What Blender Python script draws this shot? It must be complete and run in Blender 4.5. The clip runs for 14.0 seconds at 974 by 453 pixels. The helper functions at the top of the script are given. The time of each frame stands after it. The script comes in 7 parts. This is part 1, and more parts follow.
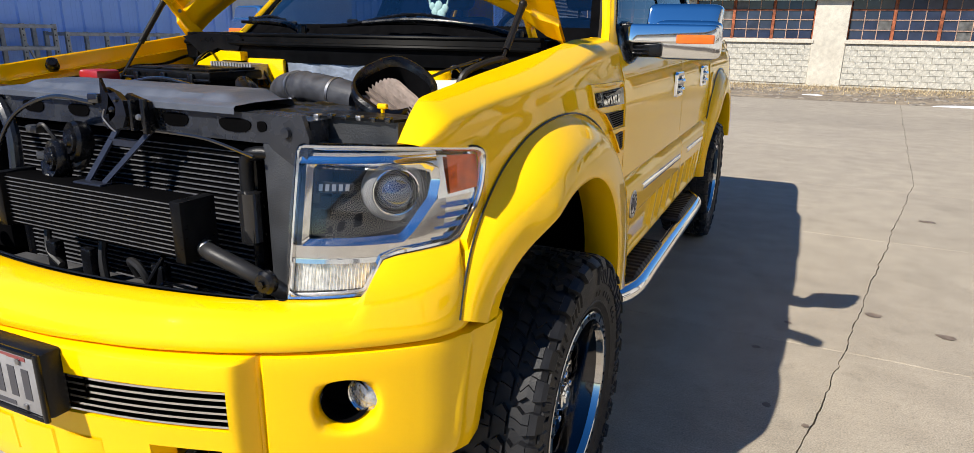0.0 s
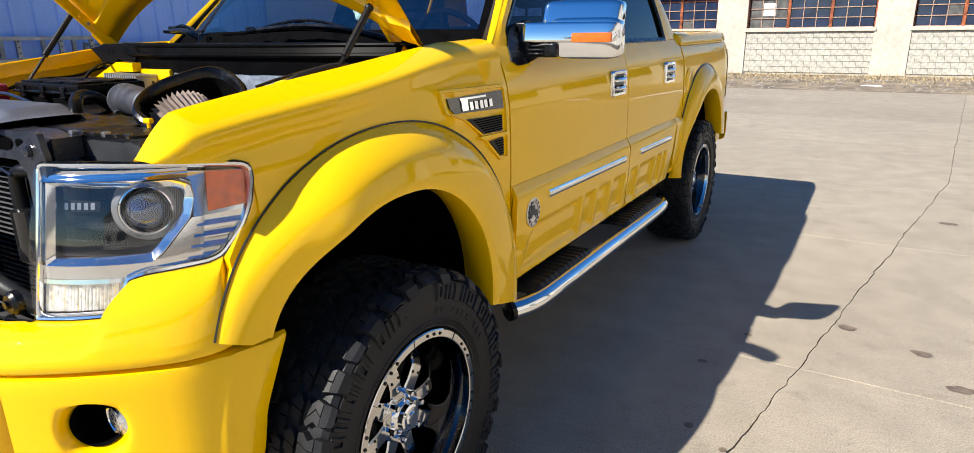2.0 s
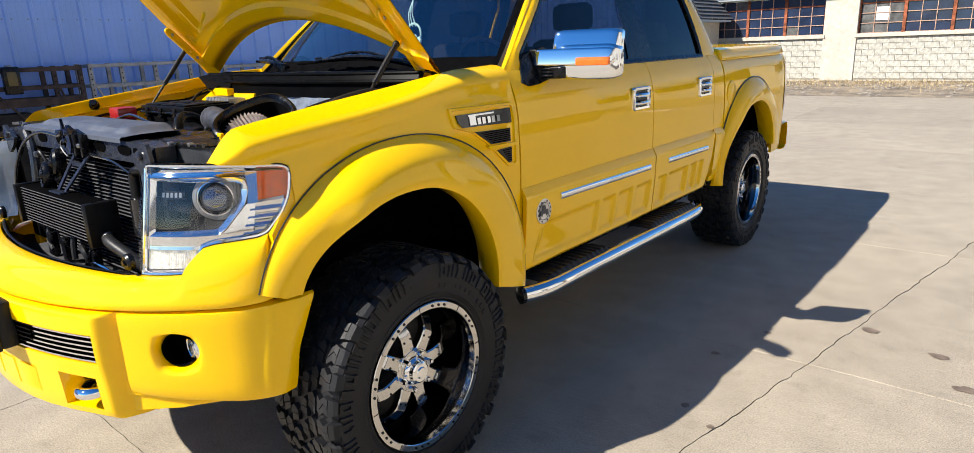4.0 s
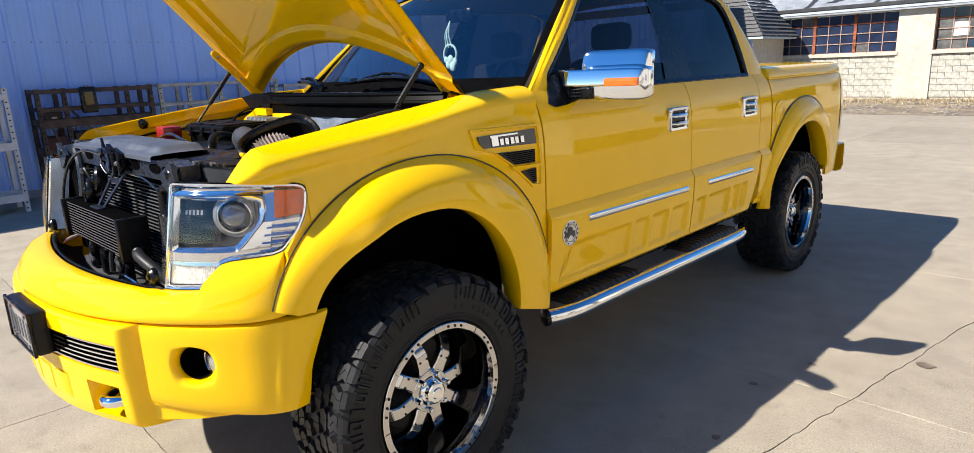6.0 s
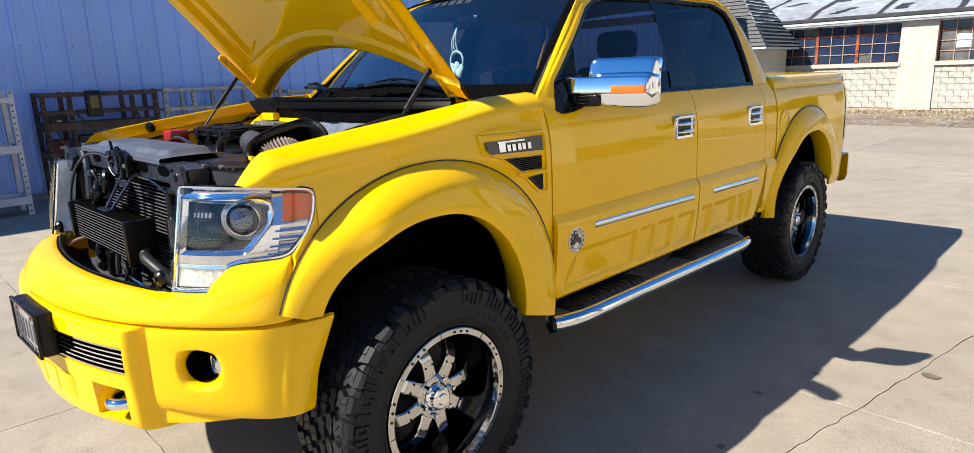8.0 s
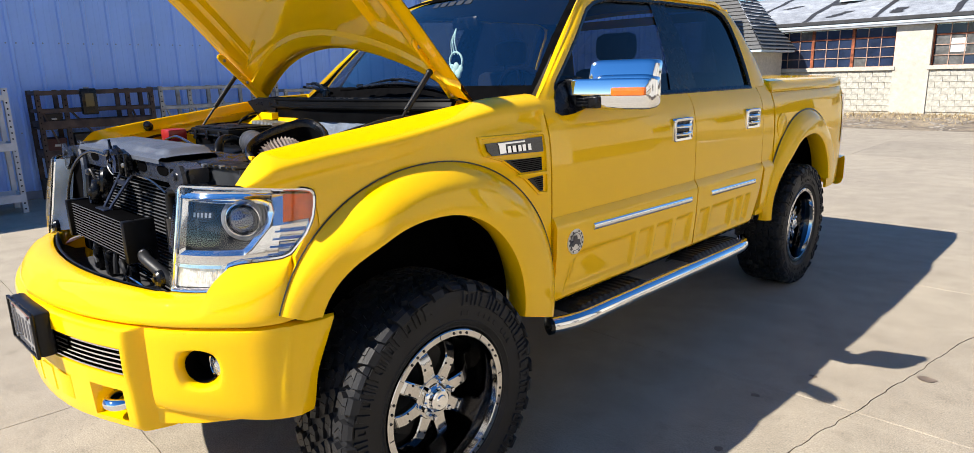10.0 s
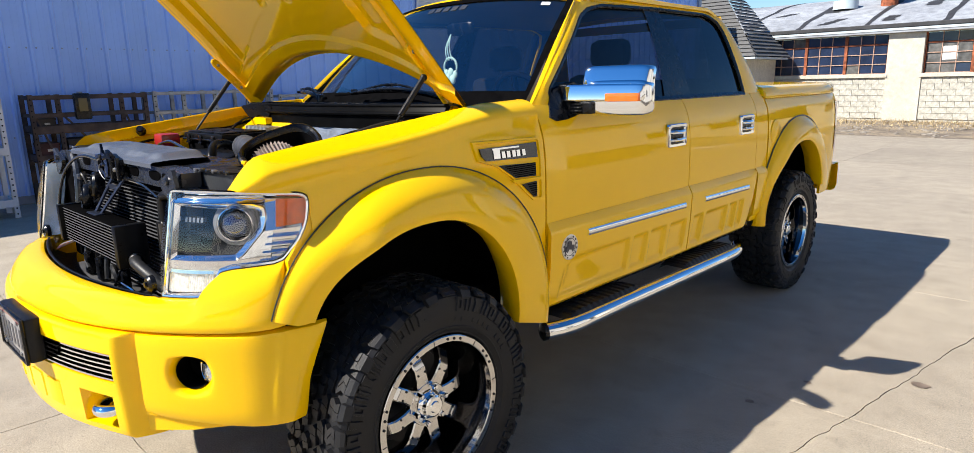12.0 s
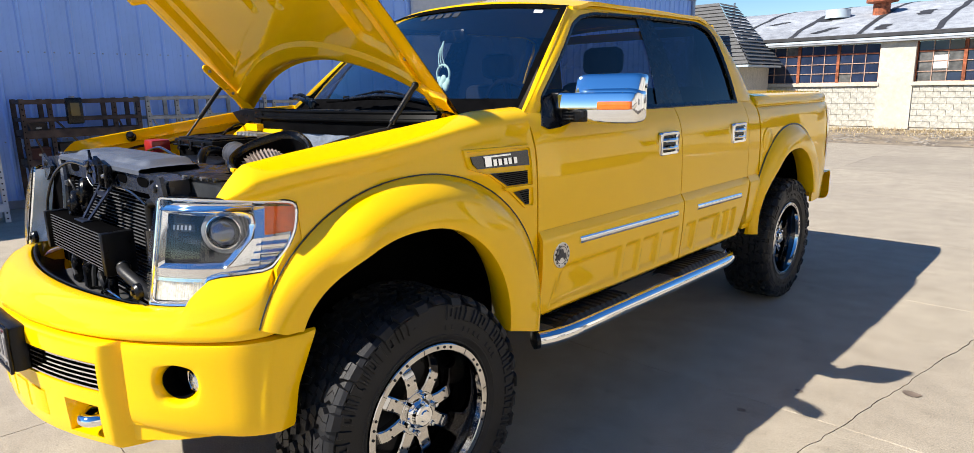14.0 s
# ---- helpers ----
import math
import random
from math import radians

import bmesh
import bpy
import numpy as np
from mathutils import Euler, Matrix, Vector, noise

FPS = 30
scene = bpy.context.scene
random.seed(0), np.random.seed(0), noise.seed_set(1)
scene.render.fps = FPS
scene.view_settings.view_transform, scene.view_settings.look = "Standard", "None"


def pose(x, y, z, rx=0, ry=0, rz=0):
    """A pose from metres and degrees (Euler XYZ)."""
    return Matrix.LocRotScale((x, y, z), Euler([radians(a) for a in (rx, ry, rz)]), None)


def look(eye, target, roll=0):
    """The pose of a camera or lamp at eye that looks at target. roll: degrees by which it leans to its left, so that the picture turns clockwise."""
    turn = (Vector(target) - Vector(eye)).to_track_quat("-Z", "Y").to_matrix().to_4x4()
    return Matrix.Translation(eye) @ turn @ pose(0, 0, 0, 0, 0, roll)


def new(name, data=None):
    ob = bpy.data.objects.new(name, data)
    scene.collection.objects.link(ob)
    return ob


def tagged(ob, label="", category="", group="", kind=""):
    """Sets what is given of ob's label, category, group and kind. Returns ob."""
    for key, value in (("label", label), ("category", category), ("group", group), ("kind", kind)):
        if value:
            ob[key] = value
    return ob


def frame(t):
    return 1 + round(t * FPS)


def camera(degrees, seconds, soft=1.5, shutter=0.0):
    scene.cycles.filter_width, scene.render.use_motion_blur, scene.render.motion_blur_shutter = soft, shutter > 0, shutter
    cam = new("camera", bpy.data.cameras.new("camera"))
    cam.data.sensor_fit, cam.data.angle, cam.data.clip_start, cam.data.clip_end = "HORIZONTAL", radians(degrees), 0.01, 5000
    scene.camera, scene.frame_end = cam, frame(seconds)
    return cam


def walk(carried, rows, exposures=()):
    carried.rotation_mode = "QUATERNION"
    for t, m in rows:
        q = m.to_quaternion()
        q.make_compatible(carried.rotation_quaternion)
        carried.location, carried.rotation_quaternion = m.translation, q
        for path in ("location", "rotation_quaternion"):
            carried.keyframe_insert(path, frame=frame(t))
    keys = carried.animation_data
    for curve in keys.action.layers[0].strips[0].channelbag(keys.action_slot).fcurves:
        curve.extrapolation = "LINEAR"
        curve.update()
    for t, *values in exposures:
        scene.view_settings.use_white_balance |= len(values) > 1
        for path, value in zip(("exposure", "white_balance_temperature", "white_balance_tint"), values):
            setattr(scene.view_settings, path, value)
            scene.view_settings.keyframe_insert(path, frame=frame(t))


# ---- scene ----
cam = camera(73.3, 14.0, 0.75)
PATH = [
    (0, (1.552, -1.704, 1.496), (0.741, 0.036, 0.936), 1.0),
    (0.5, (1.619, -1.57, 1.527), (0.795, 0.164, 0.966), 0.8),
    (1, (1.724, -1.474, 1.526), (0.895, 0.257, 0.963), 0.9),
    (1.5, (1.945, -1.367, 1.525), (1.078, 0.344, 0.957), 0.5),
    (2, (2.076, -1.318, 1.515), (1.099, 0.332, 0.948), -0.7),
    (2.5, (2.165, -1.384, 1.509), (1.117, 0.223, 0.945), -1.1),
    (3, (2.346, -1.513, 1.541), (1.246, 0.062, 0.984), -1.5),
    (5.5, (2.688, -1.393, 1.573), (1.32, -0.015, 1.091), -2.5),
    (6, (2.691, -1.379, 1.572), (1.321, 0.0, 1.102), -2.4),
    (6.5, (2.686, -1.378, 1.572), (1.315, 0.003, 1.111), -2.4),
    (7, (2.677, -1.384, 1.566), (1.306, -0.001, 1.112), -2.2),
    (7.5, (2.676, -1.391, 1.568), (1.301, -0.011, 1.116), -2.0),
    (8, (2.677, -1.394, 1.567), (1.301, -0.013, 1.119), -1.9),
    (10.5, (2.661, -1.405, 1.57), (1.297, -0.011, 1.126), -1.4),
    (11, (2.661, -1.402, 1.566), (1.299, -0.005, 1.128), -1.4),
    (11.5, (2.658, -1.393, 1.565), (1.298, 0.008, 1.13), -1.3),
    (12, (2.662, -1.398, 1.566), (1.305, 0.007, 1.137), -1.3),
    (12.5, (2.663, -1.396, 1.568), (1.309, 0.013, 1.143), -1.2),
    (13, (2.664, -1.395, 1.575), (1.313, 0.018, 1.153), -1.1),
    (13.5, (2.662, -1.386, 1.572), (1.313, 0.03, 1.156), -1.1),
    (14, (2.663, -1.382, 1.572), (1.316, 0.038, 1.16), -1.0),
]
walk(cam, [(t, look(eye, target, roll)) for t, eye, target, roll in PATH], [(0.0, 0.50), (1.0, 0.53), (1.8, 0.71), (3.0, 0.78), (14.0, 0.82)])

# ---------- light and world ----------
SUN = Vector((-0.50, -0.965, 1.0)).normalized()
world = bpy.data.worlds.new("world")
scene.world = world
world.use_nodes = True
wn = world.node_tree.nodes
sky = wn.new("ShaderNodeTexSky")
sky.sky_type = "NISHITA"
sky.sun_disc = False
sky.sun_elevation = math.asin(SUN.z)
sky.sun_rotation = math.atan2(SUN.x, SUN.y)
sky.dust_density = 0.0
sky.ozone_density = 3.0
hs = wn.new("ShaderNodeHueSaturation")
hs.inputs["Hue"].default_value = 0.507
hs.inputs["Saturation"].default_value = 1.32
world.node_tree.links.new(sky.outputs[0], hs.inputs["Color"])
world.node_tree.links.new(hs.outputs[0], wn["Background"].inputs[0])
wn["Background"].inputs[1].default_value = 0.083
sun = new("sun", bpy.data.lights.new("sun", "SUN"))
sun.data.energy, sun.data.angle, sun.data.color = 5.0, radians(0.53), (1.0, 0.94, 0.845)
sun.matrix_world = look(SUN * 40, (0, 0, 0))


# ---------- materials ----------
def mat(name, color, rough=0.5, metal=0.0, coat=0.0, var=0.06, scale=12.0, bump=0.0, bscale=80.0, rvar=0.0, coat_rough=0.03, spec=0.5):
    m = bpy.data.materials.new(name)
    m.use_nodes = True
    t = m.node_tree
    n, L = t.nodes, t.links
    b = n["Principled BSDF"]
    b.inputs["Roughness"].default_value = rough
    b.inputs["Metallic"].default_value = metal
    b.inputs["Coat Weight"].default_value = coat
    b.inputs["Coat Roughness"].default_value = coat_rough
    b.inputs["Specular IOR Level"].default_value = spec
    co = n.new("ShaderNodeTexCoord")
    nz = n.new("ShaderNodeTexNoise")
    nz.inputs["Scale"].default_value, nz.inputs["Detail"].default_value = scale, 6
    L.new(co.outputs["Object"], nz.inputs["Vector"])
    rp = n.new("ShaderNodeMapRange")
    rp.inputs["From Min"].default_value, rp.inputs["From Max"].default_value = 0.3, 0.7
    rp.inputs["To Min"].default_value, rp.inputs["To Max"].default_value = 1 - var, 1 + var
    L.new(nz.outputs["Fac"], rp.inputs["Value"])
    mx = n.new("ShaderNodeMix")
    mx.data_type, mx.blend_type = "RGBA", "MULTIPLY"
    mx.inputs[0].default_value = 1.0
    mx.inputs[6].default_value = (*color, 1)
    L.new(rp.outputs[0], mx.inputs[7])
    L.new(mx.outputs[2], b.inputs["Base Color"])
    if rvar:
        r2 = n.new("ShaderNodeMapRange")
        r2.inputs["From Min"].default_value, r2.inputs["From Max"].default_value = 0.35, 0.65
        r2.inputs["To Min"].default_value, r2.inputs["To Max"].default_value = max(0.0, rough - rvar), rough + rvar
        L.new(nz.outputs["Fac"], r2.inputs["Value"])
        L.new(r2.outputs[0], b.inputs["Roughness"])
    if bump:
        n2 = n.new("ShaderNodeTexNoise")
        n2.inputs["Scale"].default_value, n2.inputs["Detail"].default_value = bscale, 4
        L.new(co.outputs["Object"], n2.inputs["Vector"])
        bp = n.new("ShaderNodeBump")
        bp.inputs["Strength"].default_value, bp.inputs["Distance"].default_value = bump, 0.01
        L.new(n2.outputs["Fac"], bp.inputs["Height"])
        L.new(bp.outputs[0], b.inputs["Normal"])
    return m


def glass_mat(name, tint, gloss_rough=0.0, ior=1.5):
    """A thin pane: clear or tinted straight through, with a glossy face."""
    m = bpy.data.materials.new(name)
    m.use_nodes = True
    n, L = m.node_tree.nodes, m.node_tree.links
    n.remove(n["Principled BSDF"])
    tr, gl, lw, pw, mr, mx = (n.new("ShaderNode" + k) for k in ("BsdfTransparent", "BsdfGlossy", "LayerWeight", "Math", "MapRange", "MixShader"))
    tr.inputs[0].default_value = (*tint, 1)
    gl.inputs["Roughness"].default_value = gloss_rough
    lw.inputs[0].default_value = 0.5
    pw.operation = "POWER"
    pw.inputs[1].default_value = 4.0
    mr.inputs["To Min"].default_value = ((ior - 1) / (ior + 1)) ** 2 * 1.6
    mr.inputs["To Max"].default_value = 0.8
    L.new(lw.outputs["Facing"], pw.inputs[0])
    L.new(pw.outputs[0], mr.inputs[0])
    L.new(mr.outputs[0], mx.inputs[0])
    L.new(tr.outputs[0], mx.inputs[1])
    L.new(gl.outputs[0], mx.inputs[2])
    L.new(mx.outputs[0], n["Material Output"].inputs[0])
    return m


YELLOW = mat("yellow_paint", (0.97, 0.568, 0.0005), 0.5, 0, 0.85, 0.015, 3.0, coat_rough=0.01, spec=0.02)
WHEELCHROME = mat("wheel_chrome", (0.58, 0.57, 0.56), 0.07, 1.0, 0, 0.04, 8)
CHROME = mat("chrome", (0.86, 0.87, 0.88), 0.05, 1.0, 0, 0.02, 6)
SATIN = mat("brushed_metal", (0.62, 0.62, 0.63), 0.28, 1.0, 0, 0.06, 30)
DULLMETAL = mat("dull_metal", (0.35, 0.35, 0.36), 0.42, 1.0, 0, 0.15, 30)
BLACK = mat("black_plastic", (0.005, 0.0054, 0.007), 0.24, 0, 0, 0.25, 25, 0.06, 300, 0.08, spec=0.3)
MATBLACK = mat("rough_black_plastic", (0.006, 0.0064, 0.008), 0.36, 0, 0, 0.3, 18, 0.12, 260, 0.06, spec=0.26)
GLOSSBLACK = mat("gloss_black", (0.012, 0.012, 0.013), 0.12, 0, 0.6, 0.1, 10)
GREYBLACK = mat("dusty_grey_plastic", (0.030, 0.032, 0.036), 0.42, 0, 0, 0.2, 14, 0.15, 200, 0.08)
# near-zero black: deep shade put into the colour of recesses and hidden parts
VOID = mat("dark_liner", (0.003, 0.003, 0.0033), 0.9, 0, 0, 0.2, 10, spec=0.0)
RUBBER = mat("tyre_rubber", (0.0125, 0.0128, 0.0145), 0.50, 0, 0, 0.35, 14, 0.12, 240, 0.08, spec=0.25)
HOSE = mat("rubber_hose", (0.016, 0.016, 0.017), 0.45, 0, 0, 0.3, 30, 0.06, 260, spec=0.3)
FINS = mat("radiator_fins", (0.11, 0.112, 0.125), 0.5, 0.2, 0, 0.35, 30)
AMBER = mat("amber_lens", (0.85, 0.16, 0.01), 0.12, 0, 1.0, 0.1, 40)
AMBERDARK = mat("amber_reflector", (0.78, 0.13, 0.008), 0.12, 0, 0.35, 0.25, 60, spec=0.2)
SHROUD = mat("grey_lamp_shroud", (0.16, 0.165, 0.175), 0.38, 0, 0, 0.08, 60)
RED = mat("red_plastic", (0.32, 0.012, 0.015), 0.35, 0, 0.3)
REDLENS = mat("red_lens", (0.42, 0.10, 0.10), 0.12, 0, 1.0, 0.15, 40)
WHITE = mat("white_plastic", (0.72, 0.72, 0.70), 0.45, 0, 0, 0.06, 20)
PLATERED = mat("faded_red_print", (0.20, 0.014, 0.02), 0.35, 0, 1.0)
SILVERPLATE = mat("number_plate_face", (0.25, 0.25, 0.262), 0.3, 0, 1.0, 0.15, 30)
INK = mat("dark_ink", (0.05, 0.05, 0.06), 0.5)
CLEAR = glass_mat("clear_lens", (0.99, 0.99, 0.99), 0.0, 1.56)
TINT = glass_mat("tinted_window", (0.90, 0.93, 0.96), 0.0, 2.2)
FRONTTINT = glass_mat("lightly_tinted_window", (0.22, 0.24, 0.28), 0.0, 1.27)
DARKTINT = glass_mat("dark_tinted_window", (0.045, 0.05, 0.065), 0.0, 1.25)
COVER = mat("dusty_shroud_plastic", (0.068, 0.079, 0.104), 0.45, 0, 0, 0.2, 14, 0.15, 200, 0.08)
CASTING = mat("cast_aluminium", (0.34, 0.35, 0.37), 0.5, 0.3, 0, 0.2, 30, 0.1, 200)
SHEET = mat("black_sheet", (0.006, 0.0063, 0.0075), 0.24, 0, 0, 0.2, 20, spec=0.22)
PIPE = mat("dusty_pipe_rubber", (0.042, 0.044, 0.052), 0.5, 0, 0, 0.3, 30, 0.1, 160, 0.1, spec=0.3)
COWLBLACK = mat("cowl_plastic", (0.004, 0.0042, 0.0048), 0.3, 0, 0, 0.3, 20, spec=0.015)
LIDBLACK = mat("lid_plastic", (0.005, 0.0053, 0.0062), 0.34, 0, 0, 0.3, 30, 0.08, 120, 0.08, spec=0.08)
DEEPBLACK = mat("deep_black_plastic", (0.004, 0.004, 0.0045), 0.5, 0, 0, 0.3, 20, spec=0.0)
SEAT = mat("dark_upholstery", (0.035, 0.035, 0.037), 0.8, 0, 0, 0.2, 20)
FILTER = mat("pleated_filter_cloth", (0.22, 0.175, 0.15), 0.85, 0, 0, 0.3, 60)
STEELBLACK = mat("satin_black_steel", (0.021, 0.0235, 0.030), 0.26, 0, 0, 0.25, 20, 0.05, 200, 0.06, spec=0.5)
FOIL = mat("heat_shield_foil", (0.24, 0.28, 0.35), 0.5, 0.35, 0, 0.2, 25, 0.8, 25)


# ---------- mesh helpers ----------
def part(name, bm, material, parent=None, label="", smooth=True, doubles=True):
    if doubles:
        bmesh.ops.remove_doubles(bm, verts=bm.verts, dist=0.0002)
    bmesh.ops.recalc_face_normals(bm, faces=bm.faces)
    me = bpy.data.meshes.new(name)
    bm.to_mesh(me)
    bm.free()
    me.materials.append(material)
    if smooth:
        me.polygons.foreach_set("use_smooth", [True] * len(me.polygons))
        me.set_sharp_from_angle(angle=radians(32))
    ob = new(name, me)
    if parent:
        ob.parent = parent
    if label:
        ob["label"] = label
    return ob


def twin(ob, name, parent):
    """The mirror image, across the middle plane, of a part built on the driver's side."""
    bm = bmesh.new()
    bm.from_mesh(ob.data)
    for v in bm.verts:
        v.co.x = -v.co.x
    return part(name, bm, ob.data.materials[0], parent, ob.get("label", ""))


def loft(bm, rows, closed=False):
    vs = [[bm.verts.new(p) for p in r] for r in rows]
    n = len(rows[0])
    for a, b in zip(vs, vs[1:]):
        for i in range(n if closed else n - 1):
            j = (i + 1) % n
            bm.faces.new((a[i], a[j], b[j], b[i]))
    return vs


def skirt(bm, off, skip=None):
    """Turn the open edges inwards by off, so that a skin has a visible thickness."""
    bm.verts.index_update()
    bmesh.ops.remove_doubles(bm, verts=bm.verts, dist=0.0002)
    e = [x for x in bm.edges if x.is_boundary and not (skip and skip((x.verts[0].co + x.verts[1].co) / 2))]
    g = bmesh.ops.extrude_edge_only(bm, edges=e)["geom"]
    for v in g:
        if isinstance(v, bmesh.types.BMVert):
            v.co += Vector(off)


def box(bm, x0, x1, y0, y1, z0, z1, bev=0.0, m=None):
    g = bmesh.ops.create_cube(bm, size=1.0)["verts"]
    for v in g:
        v.co = Vector((x0 + (v.co.x + .5) * (x1 - x0), y0 + (v.co.y + .5) * (y1 - y0), z0 + (v.co.z + .5) * (z1 - z0)))
    if bev:
        es = list({e for v in g for e in v.link_edges})
        r = bmesh.ops.bevel(bm, geom=es, offset=bev, segments=2, affect="EDGES", profile=0.5)
        g = list({v for f in r["faces"] for v in f.verts} | {v for v in g if v.is_valid})
    if m is not None:
        for v in g:
            v.co = m @ v.co
    return g


def prism(bm, poly, axis, a, b):
    """A flat polygon of (u, v) pushed along an axis from a to b."""
    def P(u, v, w):
        return {"x": (w, u, v), "y": (u, w, v), "z": (u, v, w)}[axis]
    lo = [bm.verts.new(P(u, v, a)) for u, v in poly]
    hi = [bm.verts.new(P(u, v, b)) for u, v in poly]
    n = len(poly)
    for i in range(n):
        j = (i + 1) % n
        bm.faces.new((lo[i], lo[j], hi[j], hi[i]))
    f1, f2 = bm.faces.new(lo), bm.faces.new(hi)
    bmesh.ops.triangulate(bm, faces=[f1, f2])


def tube(bm, pts, r, n=10, cap=True):
    pts = [Vector(p) for p in pts]
    rs = r if isinstance(r, (list, tuple)) else [r] * len(pts)
    rings = []
    up = None
    for i, p in enumerate(pts):
        d = (pts[min(i + 1, len(pts) - 1)] - pts[max(i - 1, 0)]).normalized()
        if up is None:
            up = d.orthogonal().normalized()
        up = (up - d * up.dot(d)).normalized()
        sd = d.cross(up)
        rings.append([p + (up * math.cos(2 * math.pi * k / n) + sd * math.sin(2 * math.pi * k / n)) * rs[i] for k in range(n)])
    vs = loft(bm, rings, True)
    if cap:
        bm.faces.new(vs[0])
        bm.faces.new(vs[-1])


def spline(pts, k=8):
    """A smooth curve through a few points."""
    P = [Vector(p) for p in pts]
    P = [2 * P[0] - P[1]] + P + [2 * P[-1] - P[-2]]
    out = []
    for i in range(1, len(P) - 2):
        a, b, c, d = P[i - 1], P[i], P[i + 1], P[i + 2]
        for j in range(k):
            t = j / k
            out.append(0.5 * ((2 * b) + (c - a) * t + (2 * a - 5 * b + 4 * c - d) * t * t + (3 * b - a - 3 * c + d) * t ** 3))
    return out + [P[-2]]


def lathe(bm, prof, n, m, close=False):
    """Turn a profile of (radius, along) about the z axis of m."""
    rows = [[m @ Vector((r * math.cos(2 * math.pi * k / n), r * math.sin(2 * math.pi * k / n), h)) for k in range(n)] for r, h in prof]
    if close:
        rows.append(rows[0])
    return loft(bm, rows, True)


def sstep(a, b, x):
    t = min(1.0, max(0.0, (x - a) / (b - a)))
    return t * t * (3 - 2 * t)


def lin(a, b, n):
    return [a + (b - a) * i / (n - 1) for i in range(n)]


def resample(poly, n):
    """n points evenly along a closed polygon, corners kept as near as they fall."""
    P = [Vector(p) for p in poly] + [Vector(poly[0])]
    L = [0.0]
    for a, b in zip(P, P[1:]):
        L.append(L[-1] + (b - a).length)
    out = []
    for i in range(n):
        s = L[-1] * i / n
        k = max(j for j in range(len(P) - 1) if L[j] <= s)
        out.append(P[k].lerp(P[k + 1], (s - L[k]) / max(1e-9, L[k + 1] - L[k])))
    return out


def empty(name, label, category, group="", at=(0, 0, 0)):
    e = new(name)
    e.location = at
    return tagged(e, label, category, group)


